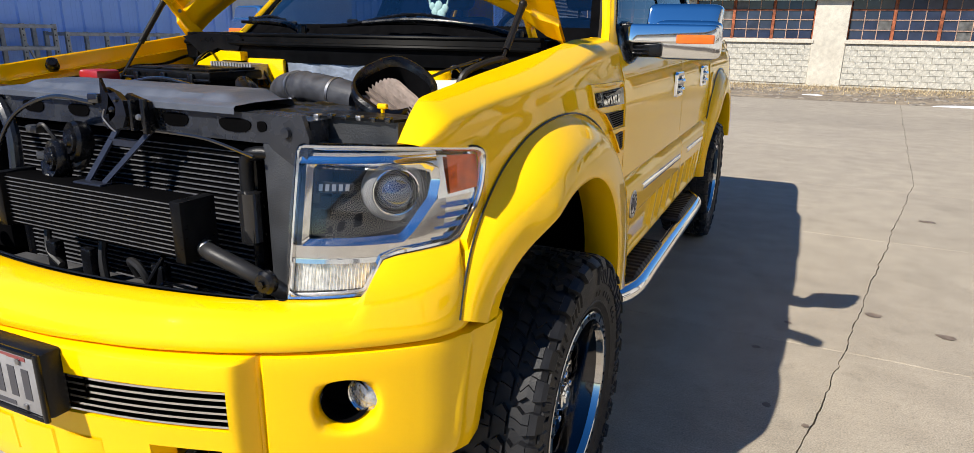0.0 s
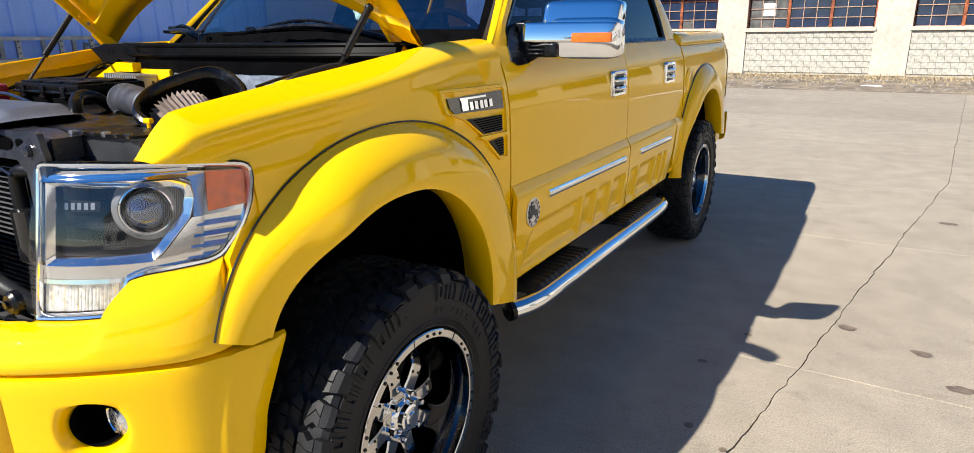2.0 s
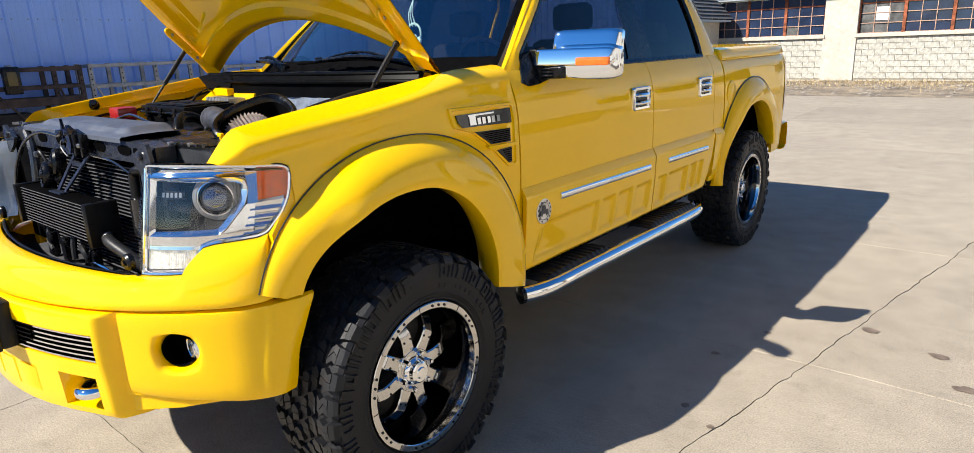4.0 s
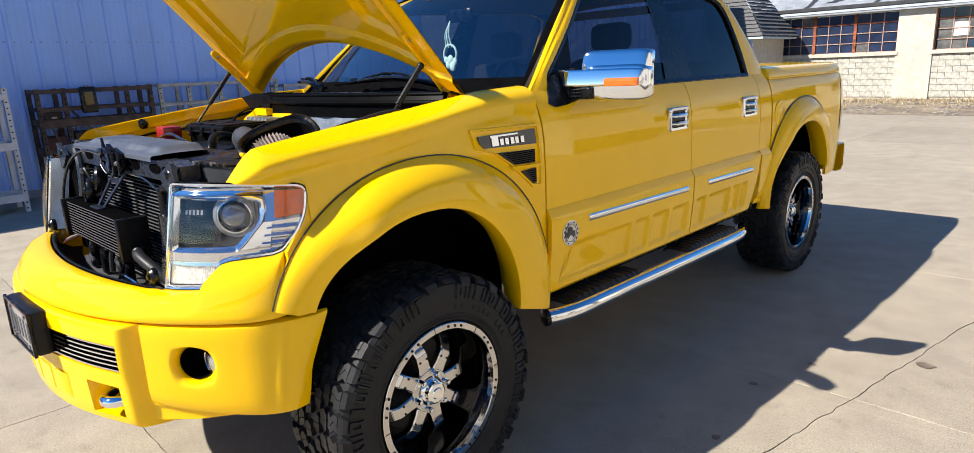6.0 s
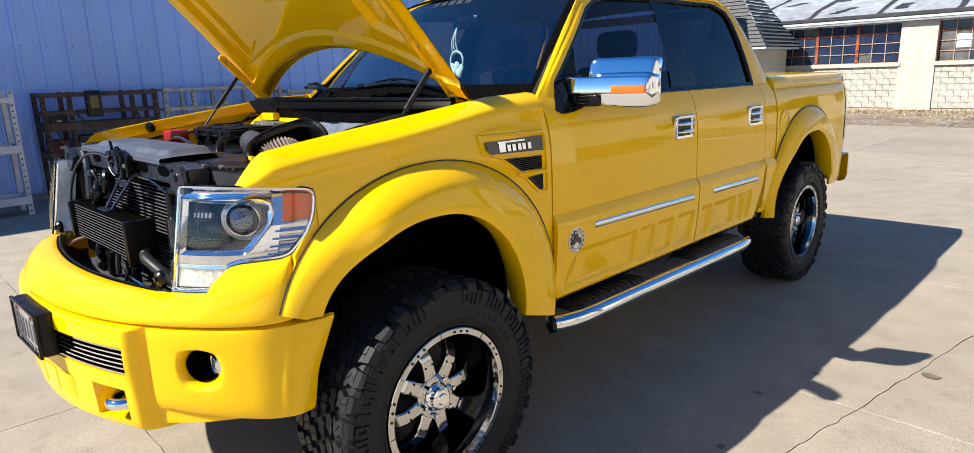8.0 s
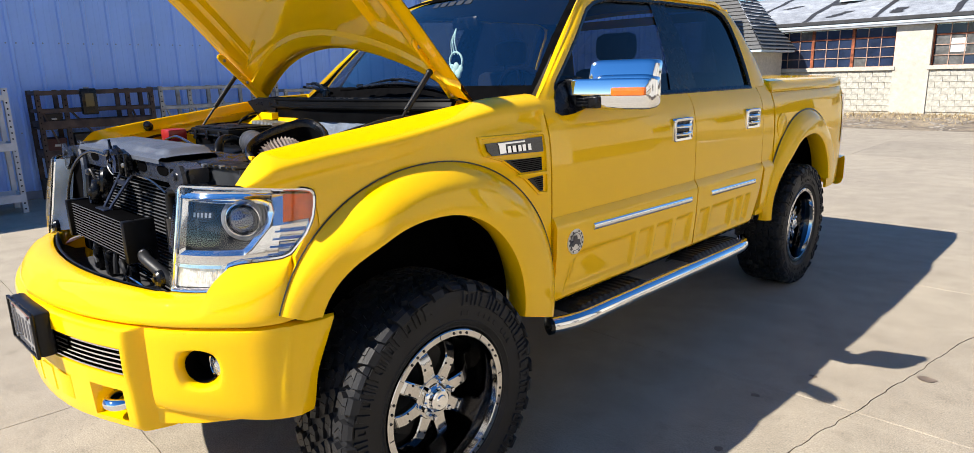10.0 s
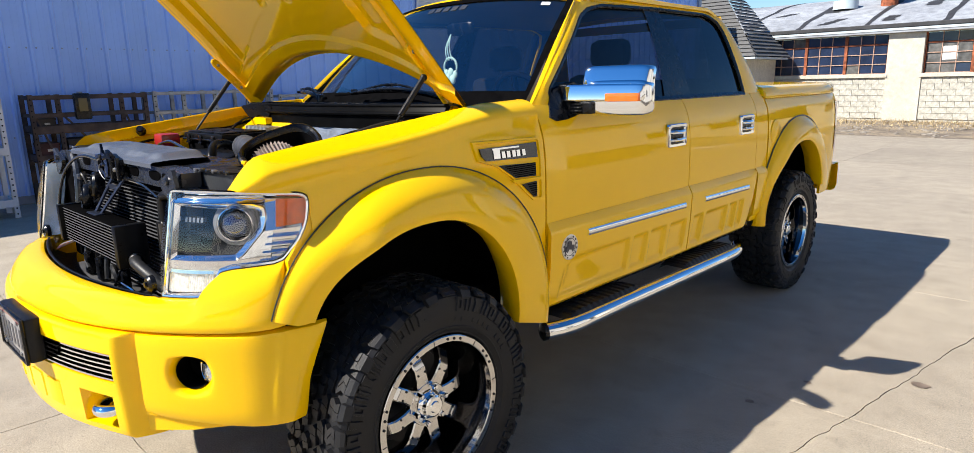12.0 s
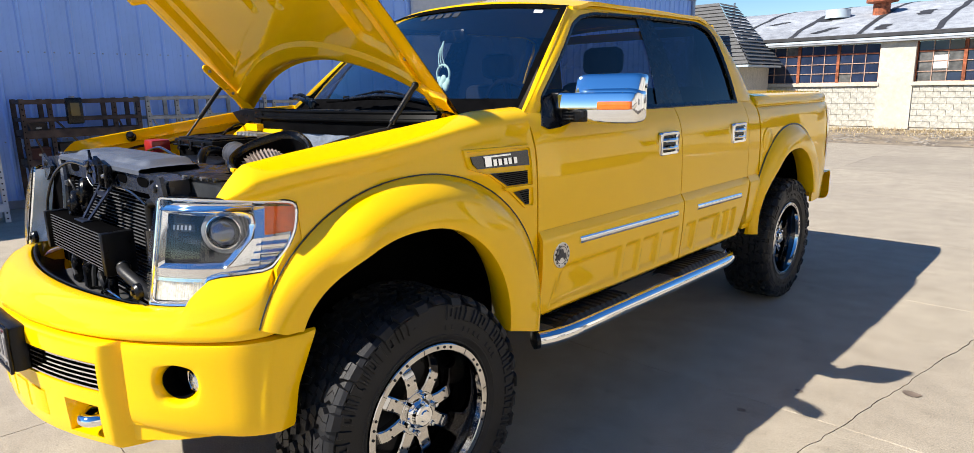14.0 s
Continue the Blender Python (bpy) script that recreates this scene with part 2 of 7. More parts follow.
# ---------- ground: concrete slabs with open joints ----------
def ground_mat(name, color, dark, scale, bump, rough=0.85, stain=0.5, scuffed=False):
    m = bpy.data.materials.new(name)
    m.use_nodes = True
    n, L = m.node_tree.nodes, m.node_tree.links
    b = n["Principled BSDF"]
    b.inputs["Roughness"].default_value = rough
    co, inf = n.new("ShaderNodeTexCoord"), n.new("ShaderNodeObjectInfo")
    big, mid, fine = n.new("ShaderNodeTexNoise"), n.new("ShaderNodeTexNoise"), n.new("ShaderNodeTexNoise")
    for q, s, d in ((big, scale, 5), (mid, scale * 7, 8), (fine, 150, 4)):
        q.inputs["Scale"].default_value, q.inputs["Detail"].default_value = s, d
        L.new(co.outputs["Object"], q.inputs["Vector"])
    r1, r2 = n.new("ShaderNodeValToRGB"), n.new("ShaderNodeMapRange")
    r1.color_ramp.elements[0].position, r1.color_ramp.elements[1].position = 0.32, 0.68
    r1.color_ramp.elements[0].color, r1.color_ramp.elements[1].color = (*dark, 1), (*color, 1)
    L.new(big.outputs["Fac"], r1.inputs[0])
    r2.inputs["From Min"].default_value, r2.inputs["From Max"].default_value = 0.25, 0.75
    r2.inputs["To Min"].default_value, r2.inputs["To Max"].default_value = 1 - stain * 0.4, 1 + stain * 0.35
    L.new(mid.outputs["Fac"], r2.inputs[0])
    r3 = n.new("ShaderNodeMapRange")
    r3.inputs["From Min"].default_value, r3.inputs["From Max"].default_value = 0.3, 0.7
    r3.inputs["To Min"].default_value, r3.inputs["To Max"].default_value = 0.69, 1.29
    L.new(fine.outputs["Fac"], r3.inputs[0])
    r4 = n.new("ShaderNodeMapRange")
    r4.inputs["To Min"].default_value, r4.inputs["To Max"].default_value = 0.95, 1.05
    L.new(inf.outputs["Random"], r4.inputs[0])
    last = r1.outputs[0]
    factors = [r2, r3, r4]
    if scuffed:
        # long pale broom streaks, and dark pits
        for stretch, lo, hi, v0, v1 in (((0.35, 26.0, 1.0), 0.60, 0.72, 1.0, 1.08), ((60.0, 60.0, 60.0), 0.61, 0.69, 1.0, 0.74), ((34.0, 34.0, 34.0), 0.35, 0.65, 0.965, 1.035), ((90.0, 90.0, 90.0), 0.64, 0.72, 1.0, 1.2), ((7.0, 7.0, 7.0), 0.58, 0.72, 1.0, 0.86)):
            mp, nz, r5 = n.new("ShaderNodeMapping"), n.new("ShaderNodeTexNoise"), n.new("ShaderNodeMapRange")
            mp.inputs["Scale"].default_value = stretch
            nz.inputs["Scale"].default_value, nz.inputs["Detail"].default_value = 1.0, 6
            L.new(co.outputs["Object"], mp.inputs["Vector"])
            L.new(mp.outputs[0], nz.inputs["Vector"])
            for key, value in zip(("From Min", "From Max", "To Min", "To Max"), (lo, hi, v0, v1)):
                r5.inputs[key].default_value = value
            L.new(nz.outputs["Fac"], r5.inputs[0])
            factors.append(r5)
    for f in factors:
        mx = n.new("ShaderNodeMix")
        mx.data_type, mx.blend_type = "RGBA", "MULTIPLY"
        mx.inputs[0].default_value = 1.0
        L.new(last, mx.inputs[6])
        L.new(f.outputs[0], mx.inputs[7])
        last = mx.outputs[2]
    L.new(last, b.inputs["Base Color"])
    bp = n.new("ShaderNodeBump")
    bp.inputs["Strength"].default_value, bp.inputs["Distance"].default_value = bump, 0.004
    L.new(fine.outputs["Fac"], bp.inputs["Height"])
    L.new(bp.outputs[0], b.inputs["Normal"])
    return m


CONCRETE = ground_mat("weathered_concrete", (0.374, 0.323, 0.247), (0.326, 0.280, 0.216), 0.6, 0.25, 0.85, 0.34, True)
DIRT = ground_mat("dry_dirt_and_grass", (0.34, 0.27, 0.18), (0.16, 0.13, 0.10), 0.9, 1.0, 0.95, 1.2)
# paler than the slabs: sunlight on the joints put into a colour
JOINTPALE = mat("joint_sand", (0.42, 0.37, 0.29), 0.95, 0, 0, 0.3, 30)
JOINTDIRT = mat("joint_dirt", (0.09, 0.08, 0.07), 0.95, 0, 0, 0.4, 30)

bm = bmesh.new()
loft(bm, [[(x, y, -0.06) for x in (-900, -60, 60, 900)] for y in (-900, -60, 60, 900)])
tagged(part("ground", bm, DIRT), "dry brown dirt ground around the concrete yard", "ground", kind="structure")

CRACK = [(-8, 1.35), (0.7, 1.722), (1.2, 1.81), (1.74, 1.93), (2.64, 2.07), (4.5, 2.41), (6.6, 2.80), (17.8, 3.86)]
KX = [-8.55, -6.4, -3.6, -0.97, None, 4.9, 8.0, 11.5, 15.5, 20.0, 26.0]
KY = [-40.0, -32.0, -25.0, -19.0, -14.0, -10.5, -7.6, -5.1, -2.8, -0.62, 1.76, 4.05, 6.15, 9.05, 11.9, 14.8, 17.75]


def kx(i, y):
    w = 0.018 * noise.noise((y * 1.9, i * 7.3, 0)) + 0.01 * noise.noise((y * 7.0, i * 3.1, 4))
    if KX[i] is None:
        return float(np.interp(y, [c[0] for c in CRACK], [c[1] for c in CRACK])) + 1.2 * w + .005 * noise.noise((y * 13, 3.3, 1)) + .006 * noise.noise((y * 47, 8.1, 5))
    return KX[i] + 0.5 * w


def ky(j, x):
    w = 0.012 * noise.noise((x * 1.7, j * 5.1, 9)) + 0.006 * noise.noise((x * 8.0, j * 2.7, 2)) + .006 * noise.noise((x * 27, j * 1.3, 6)) * (8 < j < 12)
    return KY[j] + w - 0.02 * (x - 1.9) * (1 if 8 < j < 12 else 0)


pavement = tagged(empty("pavement", "", ""), "weathered tan concrete yard of cracked slabs", "pavement", kind="structure")


def slab(i, j):
    bm = bmesh.new()
    near = 1 < i < 6 and 7 < j < 13
    n, m2 = (44, 80) if near else (14, 14)
    rows = []
    for b in range(m2 + 1):
        row = []
        for a in range(n + 1):
            u, v = a / n, b / m2
            y = KY[j] + (KY[j + 1] - KY[j]) * v
            x = 0.0
            for _ in range(2):
                x = kx(i, y) + (kx(i + 1, y) - kx(i, y)) * u
                y = ky(j, x) + (ky(j + 1, x) - ky(j, x)) * v
            g = (0.0022 if None in (KX[i], KX[i + 1]) and a in (0, n) else 0.0024) + 0.0012 * noise.noise((x * 3, y * 3, 1))
            g2 = g + (0.0002 + .0022 * max(0, noise.noise((1.7, y * 9, 4))) if None in (KX[i], KX[i + 1]) else 0)
            x += (g2 if a == 0 else -g2 if a == n else 0)
            y += (g if b == 0 else -g if b == m2 else 0)
            row.append((x, y, 0.0))
        if b == 0 and j > 9:
            # the worn arris along the cross joint
            rows.append([(x, y, -.0035) for x, y, z in row])
            row = [(x, y + .007 + .004 * noise.noise((x * 6, j * 3.0, 2)), 0.0) for x, y, z in row]
        rows.append(row)
    loft(bm, rows)
    skirt(bm, (0, 0, -0.05))
    return part("slab", bm, CONCRETE, pavement, smooth=False)


for i in range(len(KX) - 1):
    for j in range(len(KY) - 1):
        slab(i, j)
bm = bmesh.new()
loft(bm, [[(x, y, -0.03) for x in (-8.5, 25.9)] for y in (-39.9, 17.7)])
tagged(part("joint_bed", bm, JOINTDIRT, pavement), "dark dirt in the slab joints")
# pale strips that give the cross joints their sunlit tone
for j in range(10, len(KY) - 1):
    bm = bmesh.new()
    loft(bm, [[(x, ky(j, x) + d, -.0045 - .002 * noise.noise((x * 5, j, 1))) for d in (-.010, .010)] for x in lin(1.95 if j == 10 else -.9, 20, 160)])
    skirt(bm, (0, 0, -.01))
    part("joint_filler", bm, JOINTPALE, pavement, "joint strip coloured pale as if sunlit")


# ---------- the old block building behind ----------
BLOCK = ground_mat("painted_concrete_block", (0.60, 0.565, 0.485), (0.43, 0.42, 0.365), 1.3, 0.8, 0.9, 1.1)
MORTAR = mat("mortar", (0.44, 0.415, 0.35), 0.95, 0, 0, 0.2, 20)
STUCCO = ground_mat("painted_pier", (0.60, 0.56, 0.47), (0.52, 0.485, 0.405), 1.1, 0.5, 0.9, 0.4)
RUST = mat("rusted_steel", (0.30, 0.09, 0.04), 0.8, 0.2, 0, 0.6, 8, 0.3, 60)
RUSTPALE = mat("faded_red_oxide", (0.42, 0.27, 0.20), 0.8, 0.0, 0, 0.4, 10)
# opaque pane colour carries the blue of the reflected sky
OLDGLASS = mat("old_window_glass", (0.022, 0.034, 0.070), 0.10, 0, 0, 0.3, 2.0, 0.05, 3)
MILKGLASS = mat("dirty_window_glass", (0.10, 0.10, 0.095), 0.5, 0, 0, 0.5, 6)
ROOFING = ground_mat("patched_white_roofing", (0.37, 0.39, 0.42), (0.26, 0.275, 0.30), 0.5, 0.5, 0.8, 0.8)
TAR = mat("tar_strip", (0.035, 0.035, 0.038), 0.7, 0, 0, 0.4, 4)
GUTTER = mat("white_gutter", (0.50, 0.58, 0.62), 0.5, 0, 0, 0.08, 4)

WY = 25.2
BAY, PIER, P0 = 5.17, 1.08, -3.50
SILL, HEAD = 1.56, 2.90
factory = empty("factory_building", "old cream concrete-block factory with rusted steel windows", "building", at=(0, WY, 0))


def lift(bm, off):
    for v in bm.verts:
        v.co -= Vector(off)
    return bm


def at_factory(name, bm, material, label="", parent=None, smooth=False):
    lift(bm, (0, WY, 0))
    return part(name, bm, material, parent or factory, label, smooth)


bm = bmesh.new()
box(bm, -34, 34, WY + 0.02, WY + 0.3, -0.06, SILL - 0.1)
at_factory("wall_core", bm, MORTAR, "mortar and block wall below the windows")
# black sheet in place of the unlit rooms behind the windows
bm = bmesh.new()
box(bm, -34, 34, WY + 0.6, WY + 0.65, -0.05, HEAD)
at_factory("inner_dark", bm, VOID, "near-black sheet standing for the unlit interior")
bm = bmesh.new()
box(bm, -34, 34, WY + 0.0, WY + 0.3, HEAD, HEAD + 0.18)
at_factory("lintel", bm, STUCCO)
bm = bmesh.new()
prism(bm, [(WY - 0.28, HEAD + 0.095), (WY - 0.16, HEAD + 0.095), (WY - 0.16, HEAD + 0.17), (WY - 0.28, HEAD + 0.17)], "x", -34, 34)
at_factory("gutter", bm, GUTTER, "white metal gutter under the roof edge")
bm = bmesh.new()
rows = []
for k in range(25):
    a = k / 24
    y = WY - 0.26 + 9.0 * a
    z = HEAD + 0.14 + 1.9 * math.sin(a * math.pi / 2)
    rows.append([(x, y, z) for x in lin(-34, 34, 40)])
loft(bm, rows)
skirt(bm, (0, 0, -0.12))
at_factory("roof", bm, ROOFING, "patched white membrane on a barrel roof", smooth=True)


def roof_z(a):
    return WY - 0.26 + 9.0 * a, HEAD + 0.14 + 1.9 * math.sin(a * math.pi / 2)


def tar(x, dx, a0, a1, w):
    bm = bmesh.new()
    rows = []
    for k in range(12):
        a = a0 + (a1 - a0) * k / 11
        y, z = roof_z(a)
        c = x + dx * k / 11 + 0.12 * noise.noise((x * 3, k * 0.7, 0))
        ww = w * (1 + 0.5 * noise.noise((x, k * 0.9, 3)))
        rows.append([(c - ww, y, z + 0.012), (c + ww, y, z + 0.012)])
    loft(bm, rows)
    at_factory("tar_strip", bm, TAR)


for k in range(-5, 8):
    tar(-9.1 + 2.35 * k, 0.5, 0.02, 0.95, 0.10)
    for q in range(2):
        tar(-9.1 + 2.35 * k + random.uniform(0.4, 1.8), random.uniform(-0.5, 0.6), 0.12 + 0.2 * q, 0.16 + 0.2 * q + random.uniform(0, 0.05), random.uniform(0.08, 0.3))
bm = bmesh.new()
box(bm, -34, 34, WY - 0.25, WY + 0.33, HEAD + 0.19, HEAD + 0.325, .02)
at_factory("roof_edge", bm, TAR, "black roof edge")

for k in range(-5, 7):
    x0 = P0 + BAY * k
    bm = bmesh.new()
    box(bm, x0, x0 + PIER, WY - 0.06, WY + 0.3, -0.05, HEAD + 0.02, 0.015)
    at_factory("pier", bm, STUCCO, "cream painted block pier")
    bm = bmesh.new()
    box(bm, x0 + PIER - 0.06, x0 + BAY + 0.06, WY - 0.09, WY + 0.25, SILL - 0.13, SILL, 0.012)
    at_factory("sill", bm, STUCCO, "stained concrete window sill")

# steel windows, three sashes of three by four panes in each bay
for k in (-2, -1, 0, 1):
    xa, xb = P0 + BAY * k + PIER, P0 + BAY * (k + 1)
    wdw = tagged(new("window"), "rusted steel factory window with small dark panes")
    wdw.parent = factory
    sw = (xb - xa) / 3
    for s in range(4):
        x = xa + sw * s
        bm = bmesh.new()
        box(bm, x - (0.05 if 0 < s < 3 else 0.0 if s == 0 else 0.04), x + (0.05 if 0 < s < 3 else 0.04 if s == 0 else 0.0), WY + 0.08, WY + 0.18, SILL, HEAD, 0.006)
        at_factory("mullion", bm, RUST, parent=wdw)
    h = (HEAD - SILL) / 4
    for s in range(3):
        for c in range(3):
            pw = (sw - 0.1) / 3
            px = xa + sw * s + 0.05 + pw * c
            for r in range(4):
                bm = bmesh.new()
                box(bm, px + 0.012, px + pw - 0.012, WY + 0.13, WY + 0.138, SILL + h * r + 0.012, SILL + h * (r + 1) - 0.012)
                tilt = random.uniform(-0.02, 0.02)
                for v in bm.verts:
                    v.co.y += (v.co.z - SILL - h * r) * tilt
                milky = (k == 0 and s == 0 and r in (1, 2)) or random.random() < 0.06
                at_factory("pane", bm, MILKGLASS if milky else OLDGLASS, parent=wdw)
            if c:
                bm = bmesh.new()
                box(bm, px - 0.012, px + 0.012, WY + 0.10, WY + 0.13, SILL, HEAD)
                at_factory("glazing_bar", bm, RUSTPALE, parent=wdw)
        for r in range(0, 4):
            bm = bmesh.new()
            t = 0.022 if r in (0, 3) else 0.013
            box(bm, xa + sw * s + 0.05, xa + sw * (s + 1) - 0.05, WY + 0.097, WY + 0.13, SILL + h * r - (0 if r == 0 else t), SILL + h * r + t)
            at_factory("glazing_bar", bm, RUST if r == 3 else RUSTPALE, parent=wdw)
bm = bmesh.new()
box(bm, -1.92, -1.50, WY + 0.115, WY + 0.128, 1.98, 2.42)
at_factory("paper_notice", bm, WHITE, "white paper sheet behind a pane")
bm = bmesh.new()
for k in range(3):
    lathe(bm, [(0.0, 0.95), (0.42, 0.9), (0.55, 0.75), (0.55, 0.55), (0.3, 0.5), (0.3, 0.0)], 20, Matrix.Translation((-4.4, WY + 3.4, 4.05)))
at_factory("roof_vent", bm, RUST, "rusty round roof ventilator", smooth=True)
bm = bmesh.new()
lathe(bm, [(0.0, 0.35), (0.45, 0.33), (0.45, 0.0)], 20, Matrix.Translation((-5.9, WY + 3.2, 4.1)))
at_factory("roof_vent", bm, GUTTER, "low white roof ventilator", smooth=True)

# ---------- blue metal building ----------
BLUE = mat("pale_blue_steel_siding", (0.30, 0.475, 0.89), 0.42, 0.0, 0, 0.06, 1.5, 0.02, 8, 0.05)
BLUETRIM = mat("blue_trim", (0.25, 0.29, 0.38), 0.45)
BXW = -8.6
shed_l = empty("metal_building", "pale blue ribbed steel-sided workshop building", "building", at=(BXW, 0, 0))


def at_blue(name, bm, material, label="", smooth=False):
    return part(name, lift(bm, (BXW, 0, 0)), material, shed_l, label, smooth)


def siding(y0, y1, z0, z1, x):
    bm = bmesh.new()
    prof = []
    y = y0
    while y < y1:
        for dy, dx in ((0, 0), (0.095, 0), (0.108, 0.004), (0.12, 0), (0.17, 0), (0.182, 0.004), (0.195, 0), (0.250, 0), (0.268, 0.034), (0.300, 0.034), (0.318, 0)):
            prof.append((x + dx, y + dy))
        y += 0.319
    loft(bm, [[(px, py, z) for px, py in prof] for z in (z0, z1)])
    return bm


at_blue("siding", siding(-16.114, 21.2, 0.12, 4.5, BXW), BLUE, "pale blue ribbed steel siding")
bm = bmesh.new()
box(bm, BXW - 0.35, BXW - 0.02, -16, 21.25, 0.0, 4.5)
at_blue("wall_back", bm, BLUETRIM)
bm = bmesh.new()
box(bm, BXW - 0.3, BXW + 0.10, -16, 21.3, 4.46, 4.66, 0.02)
at_blue("eave_trim", bm, BLUETRIM, "blue eave trim")
bm = bmesh.new()
box(bm, BXW - 0.02, BXW + 0.07, 21.1, 21.3, 0.0, 4.6, 0.01)
at_blue("corner_trim", bm, BLUETRIM, "dark corner trim")
bm = bmesh.new()
loft(bm, [[(BXW + 0.1, y, 4.66), (BXW - 9, y, 6.3), (BXW - 18, y, 4.66)] for y in (-16, 21.3)])
skirt(bm, (0, 0, -0.08))
at_blue("roof", bm, GUTTER, "low white metal roof")
bm = bmesh.new()
for z in (0.95, 2.19, 3.43):
    for k in range(52, 118):
        for d in (0.225, 0.345):
            lathe(bm, [(0.0, 0.009), (0.009, 0.006), (0.012, 0.0)], 6, Matrix.Translation((BXW + 0.001, -16.114 + 0.319 * k + d, z)) @ pose(0, 0, 0, 0, 90, 0))
tagged(at_blue("screws", bm, BLUETRIM, "siding screw heads"), kind="stuff")

# ---------- the pickup truck ----------
truck = empty("pickup_truck", "bright yellow lifted crew-cab pickup with open hood", "truck")


def P(name, bm, material, parent=None, label="", smooth=True):
    return part(name, bm, material, parent or truck, label, smooth)


def both(name, bm, material, parent=None, label=""):
    ob = P(name, bm, material, parent, label)
    return ob, twin(ob, name, parent or truck)


def side_x(y, z):
    """Half-width of the body skin."""
    x = float(np.interp(z, [.55, .62, .80, 1.0, 1.15, 1.28, 1.36, 1.42, 1.47, 1.52], [.955, .970, .983, .988, .988, .983, .970, .947, .915, .895]))
    if y < 0.6:
        x -= 0.085 * ((0.6 - y) / 1.1) ** 1.6 * float(np.interp(z, [.87, 1.05, 1.2], [.40, .76, 1.0]))
    if y < 0:
        x -= .014 * sstep(0, .35, -y) * sstep(1.22, 1.30, z)
    if y > 4.1:
        x -= 0.055 * ((y - 4.1) / 0.55) ** 3
    return x


def arch(y, cy, cz, r):
    d = r * r - (y - cy) ** 2
    return cz + math.sqrt(d) if d > 0 else -1


# --- front fender ---
FC = (0.085, 0.66)


def fender_top(y):
    return float(np.interp(y, [-.57, -.4, -.2, 0.1, .45, .70], [1.352, 1.378, 1.405, 1.442, 1.487, 1.497]))


def fender_in(y):
    return float(np.interp(y, [-.57, -.3, .45, .70], [.812, .822, .848, .855]))


def lamp_top(y):
    """Upper edge of the headlight opening."""
    return 1.276 - (y + .56) / .195 * .026


CREASE = [(1, .14), (.995, .30), (.985, .43), (.955, .53), (.89, .60), (.70, .70), (.50, .80), (.30, .89), (.12, .965), (0, 1)]


def fender_row(y, zb, e=1.0, n=12):
    zt, xi = fender_top(y), fender_in(y)
    lowk = 1 - sstep(-.1, .35, y)
    zs = zt - 0.085 - .02 * lowk
    base = lamp_top(y)
    if e < 1:
        zt = base + (zt - base) * e
        zs = base + (zs - base) * e
    row = []
    for k in range(n):
        z = zb + (zs - zb) * k / (n - 1)
        x = side_x(y, z)
        if e < 1:
            x = xi + (x - xi) * (0.80 + 0.20 * e)
        row.append((x, y, z))
    xs = row[-1][0]
    # a soft crease between the flank and the sloping top, fading towards the cowl
    cb = 1 - sstep(.20, .62, y)
    for k in range(1, 11):
        a = k / 10 * math.pi / 2
        fx = CREASE[k - 1][0] * cb + math.cos(a) * (1 - cb)
        fz = CREASE[k - 1][1] * cb + math.sin(a) ** .8 * (1 - cb)
        row.append((xi + (xs - xi) * fx if k < 10 else xi, y, zs + (zt - zs) * fz))
    k = sstep(-.46, -.38, y)
    row.append((xi - 0.004 * k, y, zt - 0.004))
    row.append((xi - 0.009 * k, y, zt - 0.03))
    row.append((xi - 0.014 * k, y, zt - 0.05))
    row.append((xi - 0.014 * k, y, zt - 0.0502 if k > 0 else base))
    if e < 1 or y < -.365:
        row = [(a, b, max(c, base)) for a, b, c in row]
    return row


bm = bmesh.new()
rows = []
for y in lin(-0.365, 0.686, 60):
    zb = max(0.55, arch(y, FC[0], FC[1], 0.585))
    rows.append(fender_row(y, zb))
loft(bm, rows)
rows = []
for k in range(15):
    f = k / 14
    y = -0.365 - 0.20 * math.sin(f * math.pi / 2) ** 0.9
    e = max(.05, 1 - max(0.0, (-.470 - y) / .0955) ** 1.7)
    rows.append(fender_row(y, lamp_top(y), e))
loft(bm, rows)
rows = []
for y in lin(-0.455, -0.365, 10):
    zt = float(np.interp(y, [-.455, -.384, -.366], [1.056, 1.152, 1.245]))
    zb = max(0.9, arch(y, FC[0], FC[1], 0.585))
    rows.append([(side_x(y, z) - 0.006, y, z) for z in lin(min(zb, zt - 0.002), zt, 6)])
loft(bm, rows)
skirt(bm, (-0.018, 0, 0), lambda m: m.y < -.38 and m.x < .87)
both("fender", bm, YELLOW)


